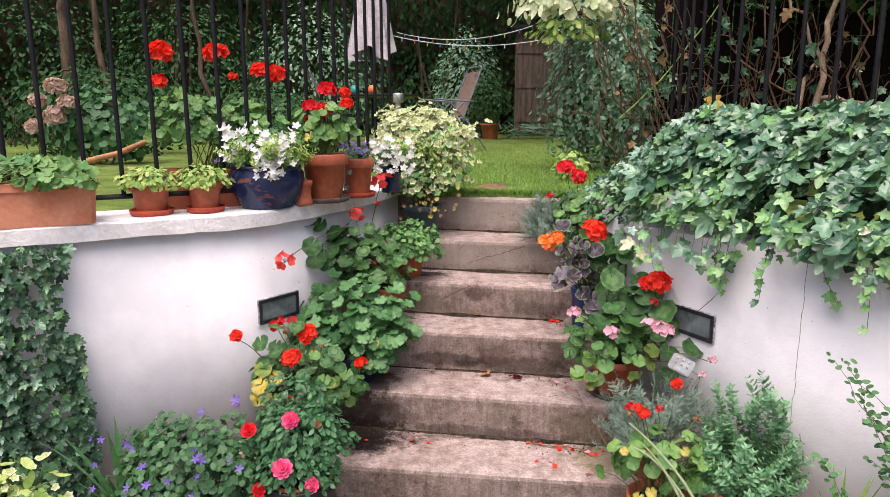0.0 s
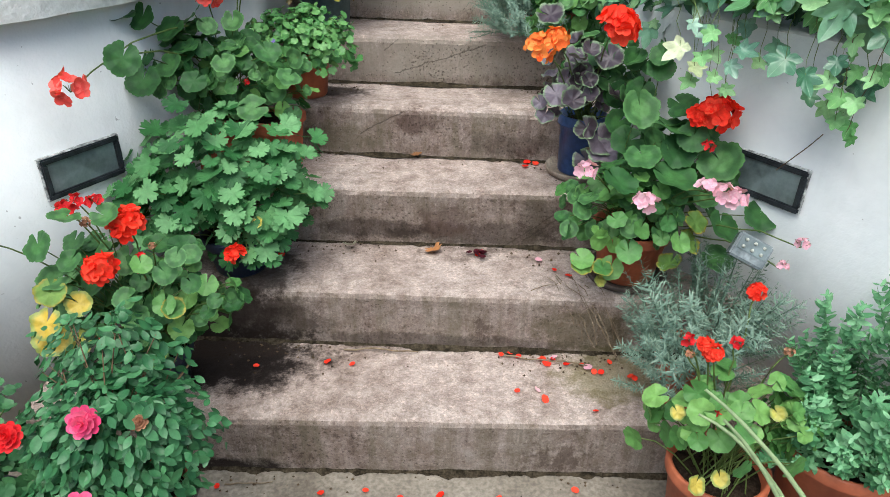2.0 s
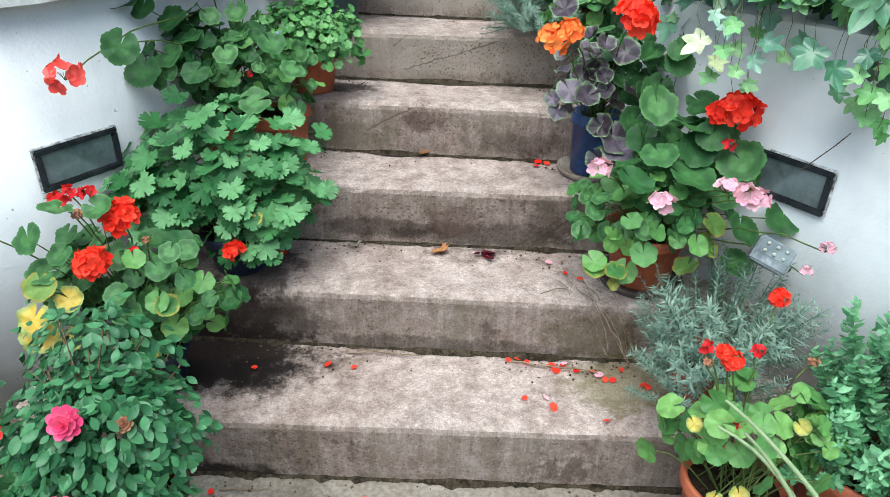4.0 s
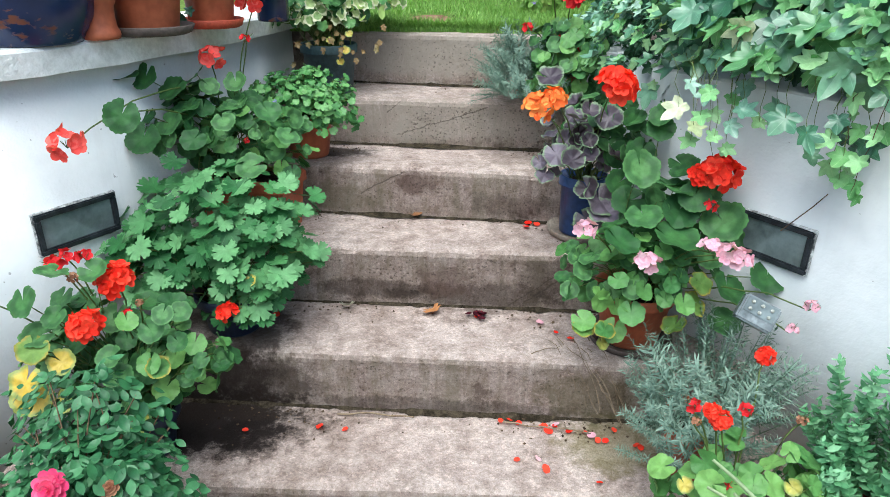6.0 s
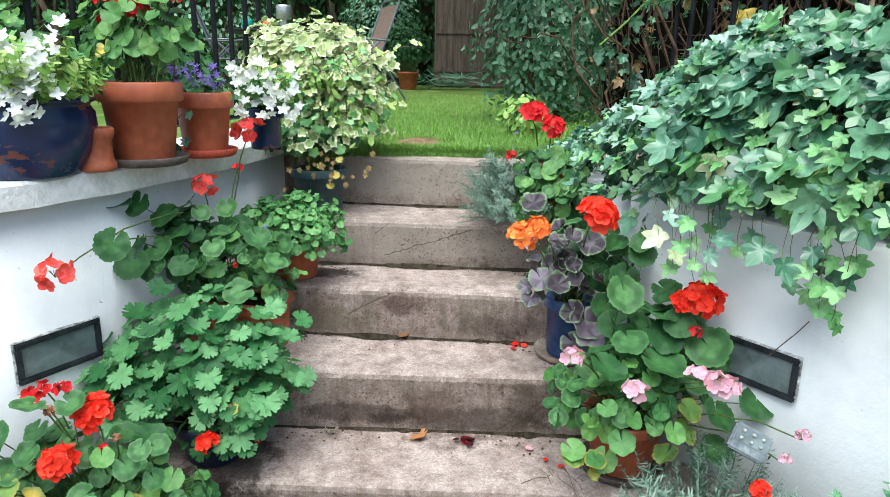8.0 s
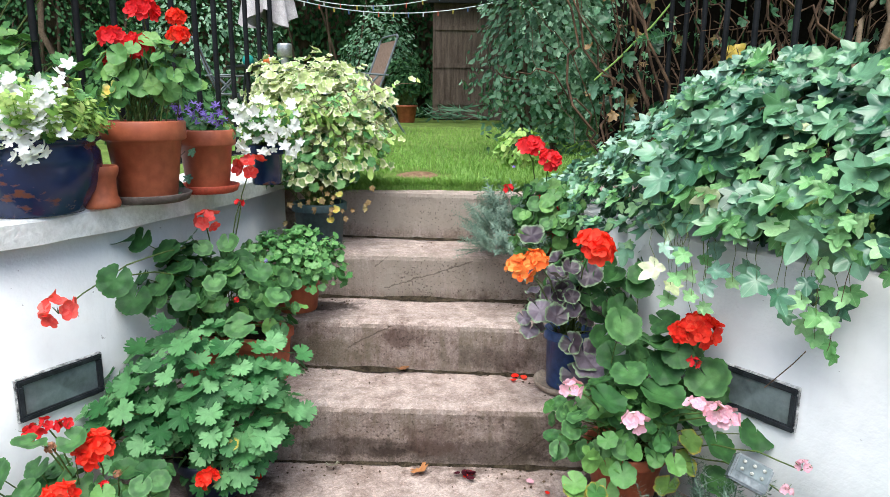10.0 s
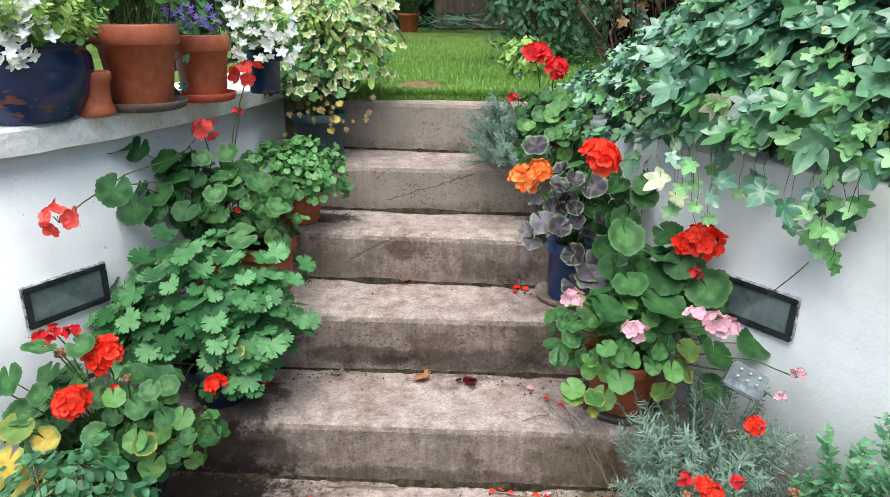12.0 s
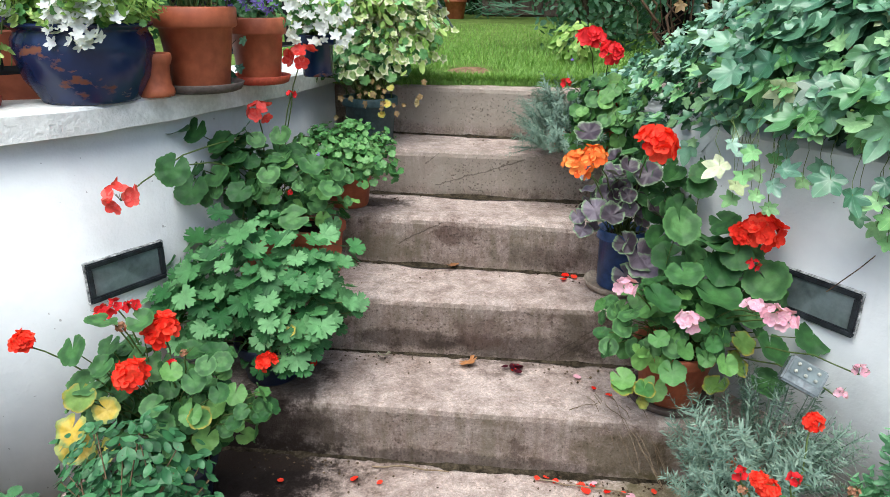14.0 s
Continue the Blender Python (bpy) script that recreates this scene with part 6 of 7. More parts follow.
t = geranium("planted_trough", (-1.12, -0.40, 1.06), "scarlet geraniums in a long terracotta trough behind the railing", None,
             [(["geranium_pale", "bush"], (-1.2, -0.42, 1.48), (0.18, 0.13, 0.15), 190, (0.032, 0.06), 0.4), (["geranium_pale", "bush"], (-0.98, -0.3, 1.44), (0.17, 0.13, 0.15), 150, (0.032, 0.06), 0.4)],
             [("scarlet", (-1.28, -0.43, 1.78), 1.5), ("scarlet", (-1.3, -0.43, 1.66), 1.1), ("scarlet", (-1.09, -0.33, 1.78), 1.6), ("scarlet", (-0.94, -0.22, 1.71), 1.4), ("scarlet", (-0.88, -0.2, 1.70), 1.4), ("scarlet", (-1.02, -0.32, 1.68), 0.7)], 48,
             blooms=scatter(rng, (-1.02, -0.5, 1.34), (0.12, 0.03, 0.02), 7, "violet", (0.022, 0.03)))
trough(t, 0.62, 0.18, 0.24, WALL_TURN, TERRACOTTA)
geranium("variegated_shrub", (-0.40, 0.85, 1.06), "cream and green variegated shrub beside the steps", None,
         [(["variegated"], (-0.40, 0.72, 1.36), (0.3, 0.3, 0.22), 900, (0.03, 0.06), 0.5, 0.35), (["variegated", "bush", "lime"], (-0.26, 0.55, 1.22), (0.19, 0.2, 0.18), 330, (0.025, 0.048), 0.4, 0.4), (["lime"], (-0.36, 0.45, 1.34), (0.14, 0.12, 0.06), 160, (0.02, 0.035), 0.3, 0.5)], [], 46, singles=150, category="shrub")
t = thing("variegated_trailer", (-0.3, 0.5, 1.062), "trailing stems with small cream-edged leaves beside the top step", "plant")
rng = random.Random(147)
for k in range(22):
    a = Vector((-0.32 + rng.uniform(-0.1, 0.1), 0.5 + rng.uniform(-0.15, 0.1), 1.25 + rng.uniform(0, 0.12)))
    b = a + Vector((rng.uniform(-0.1, 0.32), rng.uniform(-0.16, 0.02), rng.uniform(-0.22, 0.12)))
    pts = bend(a, b, rng.uniform(0.01, 0.06), 9, 0.008, rng)
    bm = bmesh.new()
    tube_into(bm, pts, 0.0018, 0.001, 4)
    at_world(part("stem", bm, BROWN_STEM, smooth=True), t)
    add_leaves(t, [(rng.choice(LEAVES[rng.choice(("variegated", "variegated", "lime", "ivy_pale"))]), leaf_pose(p + Vector((rng.gauss(0, 0.012), rng.gauss(0, 0.01), rng.gauss(0, 0.01))), (rng.gauss(0, 0.5), -0.6, 0.8), (rng.gauss(0.3, 0.6), -0.3, -0.4), rng.uniform(0.022, 0.042))) for p in pts[2:]], 8)
rng = random.Random(40)
geranium("potted_white_flowers", (-0.455, 0.2, 1.14), "white star flowers in a small dark blue pot", dict(r=0.06, h=0.13, material=BLUE, taper=0.8),
         [(["lime", "bush"], (-0.44, 0.18, 1.32), (0.1, 0.1, 0.09), 170, (0.02, 0.032), 0.4, 0.4)], [], 49,
         blooms=scatter(rng, (-0.42, 0.1, 1.33), (0.1, 0.05, 0.085), 62, "white", (0.028, 0.044)))
geranium("potted_geranium", (-0.335, 0.455, 0.875), "green plant with browning leaves in a teal pot", dict(r=0.1, h=0.17, material=TEAL, taper=0.8),
         [(["geranium", "bush", "variegated"], (-0.36, 0.44, 1.15), (0.17, 0.14, 0.08), 150, (0.025, 0.05), 0.4)], [], 50,
         yellow=[((-0.25, 0.3, 1.04), 0.035), ((-0.27, 0.31, 1.0), 0.03), ((-0.30, 0.3, 1.07), 0.03), ((-0.24, 0.33, 1.09), 0.03)])


# ---- garden behind ----
def hedge_mass(name, at, radii, count, label, seed, kind="hedge", size=(0.1, 0.18), category="shrub", singles=0, front=True, root=0.0):
    rng = random.Random(seed)
    t = thing(name, (at[0], at[1], 1.06), label, category)
    items = dome(rng, [kind], at, radii, count, size, 0.5, 0.3, -0.95, front)
    add_leaves(t, items, singles)
    bm = bmesh.new()
    for k in range(4):
        a = (at[0] + root + rng.uniform(-0.3, 0.3) * radii[0] * (0 if root else 1), at[1] + rng.uniform(-0.2, 0.2), 1.05)
        tube_into(bm, bend(a, (a[0] - root * 0.8 + rng.uniform(-0.5, 0.5) * radii[0], a[1], at[2] + radii[2] * 0.3), 0, 5, 0.04, rng), 0.035 * min(1, radii[2]), 0.01, 6)
    at_world(part("trunk", bm, BARK, smooth=True), t)
    return t


t = hedge_mass("shrub", (0.80, 2.7, 1.75), (0.52, 0.5, 0.8), 3600, "tall grey-green leafy shrub beside the lawn", 51, "shrub", (0.03, 0.06), singles=150)
add_leaves(t, dome(random.Random(5), ["pale_big"], (0.5, 2.2, 2.32), (0.45, 0.3, 0.24), 360, (0.06, 0.12), 0.4, 0.4) + dome(random.Random(6), ["lime"], (0.5, 2.2, 2.12), (0.3, 0.25, 0.16), 160, (0.04, 0.08), 0.4, 0.4), 60)
hedge_mass("lime_shrub", (0.52, 1.55, 1.16), (0.13, 0.12, 0.12), 160, "small yellow-green shrub at the edge of the lawn", 52, "lime", (0.03, 0.06))
for k, (x, y, z, rx, rz, n) in enumerate([(-8.2, 7, 2.0, 2.0, 1.6, 1500), (-5.6, 7.6, 2.0, 1.7, 1.5, 1500), (-3.6, 8.6, 2.0, 1.3, 1.4, 1300), (-5.0, 4.6, 1.5, 1.3, 0.6, 1200), (-3.3, 5.8, 1.45, 0.8, 0.5, 700),
                                          (-1.15, 10.9, 1.9, 0.75, 1.3, 1300), (1.9, 9.0, 2.2, 0.9, 1.6, 1300), (2.2, 5.0, 2.0, 1.0, 1.5, 1500), (1.15, 4.3, 1.7, 0.5, 0.9, 900), (-2.3, 3.9, 1.3, 0.5, 0.35, 500)]):
    hedge_mass("garden_shrub", (x, y, z), (rx, 0.9, rz), int(n * 1.7), "dark green leafy garden shrub", 60 + k, ("hedge", "hedge", "shrub")[k % 3], (0.04, 0.1))


def far_hedge(points, low, high, count, seed, size, label):
    """A tall dense belt of leaves along a line."""
    rng = random.Random(seed)
    t = thing("tall_hedge", (points[0][0], points[0][1], 1.06), label, "hedge")
    line = spline(points, 0.5)
    items = []
    for k in range(count):
        p = line[rng.randrange(len(line))]
        z = rng.uniform(low, high)
        d = rng.random()
        j = noise.noise((p.x * 0.7, p.y * 0.7, z * 0.7)) * 0.7
        n = Vector((rng.gauss(0, 0.5), -1, 0.5 + rng.gauss(0, 0.4)))
        items.append((rng.choice(LEAVES["hedge"]), leaf_pose((p.x + rng.uniform(-0.3, 0.3), p.y + j - d * 0.5, z), n, (rng.gauss(0, 0.5), -0.2, -1), rng.uniform(*size))))
    add_leaves(t, items, 0)
    bm = band_bm([q + Vector((0, 0.35)) for q in line], [q + Vector((0, 0.9)) for q in line], 1.0, high - 0.3)
    for v in bm.verts:
        v.co.y += noise.noise(v.co * 0.8) * 0.25
    at_world(part("branch_core", bm, BARK, smooth=True), t)


far_hedge([(-16, 6), (-11, 10), (-6, 12.5), (-1.5, 13.6), (2.5, 13.4), (6, 10), (8, 5), (8.5, 1)], 1.06, 5.2, 34000, 90, (0.09, 0.18), "tall dark green hedge and trees round the garden")
for k, (x, y, z) in enumerate([(-7, 11, 6.2), (-2.2, 12.8, 6.4), (2.8, 11.5, 6.0), (5.5, 6.5, 5.4), (-11, 8, 6.2)]):
    hedge_mass("tree", (x, y, z), (3.2, 2.6, 2.4), 2600, "tall dark leafy tree behind the garden", 100 + k, "hedge", (0.18, 0.32), "tree", 0, False)


def tree_stem(at, to, r, seed, label):
    rng = random.Random(seed)
    t = thing("bare_tree", at, label, "tree")
    bm = bmesh.new()
    tube_into(bm, [p - Vector(at) for p in bend(at, to, 0, 8, 0.05, rng)], r, r * 0.6, 8)
    part("trunk", bm, BARK, t, smooth=True)


tree_stem((-5.4, 4.6, 1.05), (-5.5, 5.0, 4.5), 0.07, 110, "bare brown tree trunk among the shrubs")
tree_stem((-5.0, 4.9, 1.05), (-5.3, 5.0, 4.5), 0.05, 111, "bare brown tree trunk among the shrubs")
tree_stem((-3.2, 4.0, 1.05), (-3.5, 4.0, 3.5), 0.03, 112, "thin crooked grey tree stem")
# board fence, its deep shade painted as near-black, and overhanging canopy behind the ivy
FENCE = surface("shade_dark_fence_boards", (0.005, 0.004, 0.0035), (0.012, 0.009, 0.008), 5, 50, 0.9, 0.1, 0.4, 0.004, (3, 3, 0.3))
t = thing("board_fence", (2.4, 2.9, 1.062), "upright board fence with deep shade put into its near-black colour", "fence")
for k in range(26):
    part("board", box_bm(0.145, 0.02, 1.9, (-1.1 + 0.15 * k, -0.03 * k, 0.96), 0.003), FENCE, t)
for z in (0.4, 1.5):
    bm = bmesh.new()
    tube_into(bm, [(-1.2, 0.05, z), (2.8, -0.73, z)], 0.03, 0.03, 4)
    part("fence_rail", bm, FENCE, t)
t = hedge_mass("overhanging_tree", (2.8, 1.9, 2.8), (1.8, 1.3, 0.6), 9000, "dark overhanging evergreen tree above the railing", 130, "hedge", (0.06, 0.12), "tree", 0, False, 1.6)
t = hedge_mass("overhanging_tree", (2.4, 0.7, 2.7), (1.35, 1.0, 0.36), 6800, "dark overhanging evergreen tree above the railing", 132, "hedge", (0.06, 0.12), "tree", 0, False, 1.3)
t = hedge_mass("overhanging_tree", (1.2, 8.5, 4.8), (2.6, 2.4, 0.9), 4200, "dark overhanging tree shading the back of the garden", 131, "hedge", (0.12, 0.2), "tree", 0, False, 2.2)
# hydrangea
t = hedge_mass("hydrangea", (-3.9, 3.0, 1.4), (0.55, 0.4, 0.35), 500, "hydrangea bush with faded dusky pink flower heads", 53, "mound", (0.06, 0.11))
HEADS["dusky"] = head_meshes(DUSKY, 0.09, 40, 0.05)
HEAD_LABEL["dusky"] = "faded dusky pink hydrangea head"
rng = random.Random(54)
for x, z in ((-4.05, 1.78), (-4.25, 1.66), (-3.95, 1.64), (-4.1, 1.52), (-4.32, 1.42)):
    flower(t, "dusky", (x, 2.62, z), rng, (x, 2.8, 1.3), rng.uniform(0.8, 1.1), r=0.004)


def patio_chair(at, turn):
    """Folding garden chair: bent tube frame and a fabric sling."""
    t = thing("patio_chair", at, "taupe fabric sling garden chair with grey tube frame", "chair", "patio chairs")
    t.matrix_world = Matrix.Translation(at) @ Matrix.Rotation(radians(turn), 4, "Z")
    def sling(name, a, b, w, label):
        bm = bmesh.new()
        rows = []
        for i in range(7):
            s = i / 6
            p = Vector(a).lerp(Vector(b), s) + Vector((0, 0, -0.02 * math.sin(math.pi * s)))
            rows.append([bm.verts.new(p + Vector((0, y, 0))) for y in (-w / 2, 0, w / 2)])
        for r, q in zip(rows, rows[1:]):
            for k in range(2):
                bm.faces.new((r[k], r[k + 1], q[k + 1], q[k]))
        bmesh.ops.solidify(bm, geom=bm.faces[:], thickness=0.006)
        part(name, bm, SLING, t, label)
    sling("backrest", (-0.06, 0, 0.45), (0.16, 0, 1.0), 0.5, "taupe fabric back")
    sling("seat", (-0.5, 0, 0.43), (-0.06, 0, 0.42), 0.5, "taupe fabric seat")
    for y in (-0.27, 0.27):
        for name, pts in (("back_tube", [(-0.08, y, 0.4), (0.05, y, 0.72), (0.17, y, 1.03)]), ("front_leg", [(-0.5, y, 0.0), (-0.4, y, 0.3), (-0.06, y, 0.62)]), ("rear_leg", [(0.25, y, 0.0), (0.05, y, 0.3), (-0.25, y, 0.62)]), ("armrest", [(-0.45, y, 0.66), (-0.2, y, 0.64), (0.06, y, 0.63)]), ("seat_tube", [(-0.52, y, 0.43), (-0.3, y, 0.42), (-0.05, y, 0.42)])):
            bm = bmesh.new()
            tube_into(bm, pts, 0.012, 0.012, 8)
            part(name, bm, CHAIR_METAL, t, smooth=True)
    bm = bmesh.new()
    tube_into(bm, [(0.17, -0.27, 1.03), (0.18, -0.22, 1.06), (0.18, 0.22, 1.06), (0.17, 0.27, 1.03)], 0.012, 0.012, 8)
    part("top_tube", bm, CHAIR_METAL, t, smooth=True)
    return t


chair = patio_chair((-0.68, 5.7, 1.062), 25)
copy_thing(chair, Matrix.Translation((-2.7, 6.3, 1.062)) @ Matrix.Rotation(radians(195), 4, "Z"))
# table with things on it
DARK_METAL = surface("dark_table_metal", (0.01, 0.011, 0.013), (0.025, 0.027, 0.03), 20, 100, 0.45, 0.4, 0.1, 0.001)
t = thing("garden_table", (-1.85, 6.0, 1.062), "dark metal garden table on the lawn", "table")
part("tabletop", lathe_bm([(0, 0.7), (0.55, 0.7), (0.56, 0.71), (0.56, 0.725), (0.55, 0.73), (0, 0.73)], 40), DARK_METAL, t)
for k in range(4):
    a = k * math.pi / 2 + 0.6
    bm = bmesh.new()
    tube_into(bm, [(0.45 * math.cos(a), 0.45 * math.sin(a), 0), (0.36 * math.cos(a), 0.36 * math.sin(a), 0.7)], 0.014, 0.014, 8)
    part("leg", bm, DARK_METAL, t, smooth=True)
TEAL_PLASTIC = surface("teal_plastic", (0.02, 0.24, 0.2), (0.03, 0.32, 0.27), 20, 100, 0.4, 0.4, 0.05, 0.001)
ORANGE_PLASTIC = surface("orange_plastic", (0.6, 0.13, 0.03), (0.7, 0.18, 0.05), 20, 100, 0.4, 0.4, 0.05, 0.001)
for x, y, m, lab in ((-2.1, 5.75, TEAL_PLASTIC, "round teal plastic lamp on the table"), (-1.86, 5.72, ORANGE_PLASTIC, "round orange plastic lamp on the table")):
    t = thing("table_lamp", (x, y, 1.792), lab, "lamp")
    part("globe", lathe_bm([(0, 0), (0.04, 0.0), (0.06, 0.03), (0.065, 0.06), (0.05, 0.1), (0.03, 0.115), (0, 0.12)], 24), m, t, smooth=True)
    part("base", lathe_bm([(0, -0.0), (0.045, 0.0), (0.045, 0.012), (0, 0.012)], 24), DARK_METAL, t)
# folded parasol
CANVAS = surface("grey_canvas", (0.42, 0.38, 0.4), (0.62, 0.58, 0.6), 6, 120, 0.9, 0.1, 0.3, 0.003)
t = thing("parasol", (-2.05, 6.5, 1.062), "folded pale grey canvas parasol on a pole", "parasol")
bm = bmesh.new()
n = 40
rings = []
for i in range(9):
    s = i / 8
    rings.append([bm.verts.new(((0.05 + 0.2 * s) * (1 + 0.35 * math.sin(8 * a) * (0.3 + s)) * math.cos(a), (0.05 + 0.18 * s) * (1 + 0.35 * math.sin(8 * a) * (0.3 + s)) * math.sin(a), 3.0 - 1.7 * s + 0.1 * s * math.sin(3 * a))) for a in (2 * math.pi * k / n for k in range(n))])
for a, b in zip(rings, rings[1:]):
    for k in range(n):
        bm.faces.new((a[k], a[(k + 1) % n], b[(k + 1) % n], b[k]))
part("canopy", bm, CANVAS, t, "folded pale grey canvas", True)
bm = bmesh.new()
tube_into(bm, [(0, 0, 0), (0, 0, 1.5), (0, 0, 3.05)], 0.02, 0.02, 8)
part("pole", bm, DARK_METAL, t, smooth=True)

# shed
t = thing("garden_shed", (0.5, 12.0, 1.062), "brown wooden garden shed with vertical board door", "shed")
for k in range(9):
    m = box_bm(0.125, 0.02, 2.1, (-0.62 + 0.13 * k, 0.01 + 0.003 * (k % 2), 1.08), 0.004)
    part("board", m, SHED_WOOD, t)
for k in range(16):
    part("board", box_bm(0.75, 0.022, 0.135, (0.95, 0.03, 0.08 + 0.14 * k), 0.004, Matrix.Rotation(radians(-6), 4, "X")), SHED_WOOD, t)
part("wall", box_bm(1.98, 1.6, 2.3, (0.32, 0.86, 1.15)), SHED_WOOD, t)
part("roof", box_bm(2.2, 2.0, 0.08, (0.32, 0.8, 2.38), 0.01, Matrix.Rotation(radians(5), 4, "X")), DARK_METAL, t, "dark felt roof")
for z in (0.35, 1.08, 1.8):
    part("batten", box_bm(1.1, 0.02, 0.09, (-0.1, -0.012, z), 0.004), SHED_WOOD, t)
geranium("potted_shrub", (-0.59, 10.0, 1.062), "dark shrub in a terracotta pot by the shed", dict(r=0.19, h=0.3, material=TERRACOTTA),
         [(["hedge"], (-0.6, 10.0, 1.75), (0.42, 0.35, 0.45), 700, (0.05, 0.11), 0.3, 0.3)], [], 55)
t = thing("fern", (0.15, 10.6, 1.062), "green fern at the foot of the shed", "fern")
add_leaves(t, [(LEAVES["fern"][k % 3], leaf_pose((0.15 + RNG.gauss(0, 0.25), 10.4 + RNG.gauss(0, 0.15), 1.1 + RNG.random() * 0.25), (RNG.gauss(0, 0.5), -0.6, 1), (RNG.gauss(0, 1), -0.3, 0.3), RNG.uniform(0.25, 0.45))) for k in range(60)], 60)

# washing line with pegs
LINE = surface("pale_cord", (0.45, 0.5, 0.5), (0.6, 0.64, 0.64), 20, 100, 0.7, 0.2, 0.1, 0.001)
PEG_MATS = [surface("peg_" + n, a, tuple(min(1, c * 1.3) for c in a), 20, 100, 0.5, 0.3, 0.05, 0.001) for n, a in (("blue", (0.08, 0.14, 0.3)), ("yellow", (0.5, 0.4, 0.06)), ("red", (0.45, 0.08, 0.04)), ("white", (0.5, 0.52, 0.52)))]
for (a, b, sag, pegs) in (((-1.9, 6.6, 2.66), (0.75, 6.6, 2.62), -0.17, 14), ((-1.75, 6.9, 2.70), (0.2, 6.9, 2.76), -0.14, 9)):
    t = thing("washing_line", a, "pale washing line with coloured clothes pegs", "washing line")
    bm = bmesh.new()
    pts = [p - Vector(a) for p in bend(a, b, sag, 24)]
    tube_into(bm, pts, 0.006, 0.006, 5)
    part("cord", bm, LINE, t, smooth=True)
    for k in range(pegs):
        s = (k + 0.5) / pegs * 23
        p = pts[int(s)].lerp(pts[int(s) + 1], s % 1)
        part("peg", box_bm(0.012, 0.01, 0.06, tuple(p + Vector((0, 0, -0.02))), 0.002), PEG_MATS[k * 7 % 4], t)

# solar lantern on a stake
STEEL = surface("brushed_steel", (0.5, 0.5, 0.48), (0.62, 0.62, 0.6), 20, 140, 0.35, 0.5, 0.1, 0.001, None, 0.8)
t = thing("solar_lantern", (-0.583, 1.055, 1.062), "brushed steel solar lantern on a stake", "lantern")
part("head", lathe_bm([(0, 0.535), (0.03, 0.535), (0.033, 0.54), (0.033, 0.585), (0.03, 0.592), (0, 0.595)], 24), STEEL, t, smooth=True)
part("stake", lathe_bm([(0.018, 0.0), (0.018, 0.535)], 16), STEEL, t, smooth=True)

# wooden handle leaning behind the railing
HANDLE = surface("varnished_wood", (0.33, 0.16, 0.06), (0.48, 0.26, 0.1), 12, 80, 0.5, 0.3, 0.1, 0.001)
t = thing("wooden_handle", (-1.62, -0.62, 1.32), "pale wooden tool handle leaning by the railing", "tool")
bm = bmesh.new()
tube_into(bm, [(0, 0, 0), (0.16, 0.1, 0.045), (0.36, 0.26, 0.15)], 0.014, 0.011, 10)
part("shaft", bm, HANDLE, t, smooth=True)
bm = bmesh.new()
tube_into(bm, [(-0.3, -0.25, -0.26), (-0.1, -0.08, -0.06), (0, 0, 0)], 0.014, 0.014, 10)
part("lower_shaft", bm, HANDLE, t, smooth=True)


# ---- old vine stems behind the ivy ----
PALE_VINE = surface("pale_vine_bark", (0.2, 0.14, 0.09), (0.38, 0.29, 0.2), 14, 60, 0.85, 0.2, 0.6, 0.005)
DEAD_LEAF = leaf_material("dead_vine_leaf", [(0.13, 0.08, 0.03), (0.24, 0.15, 0.06), (0.17, 0.13, 0.05)], (0.2, 0.12, 0.06), 3.0, 0.3)
LEAVES["dead"] = [with_material(m, DEAD_LEAF) for m in LEAVES["ivy"]]
LEAVES["yellow_ivy"] = [with_material(m, YELLOW_LEAF) for m in LEAVES["ivy"]]

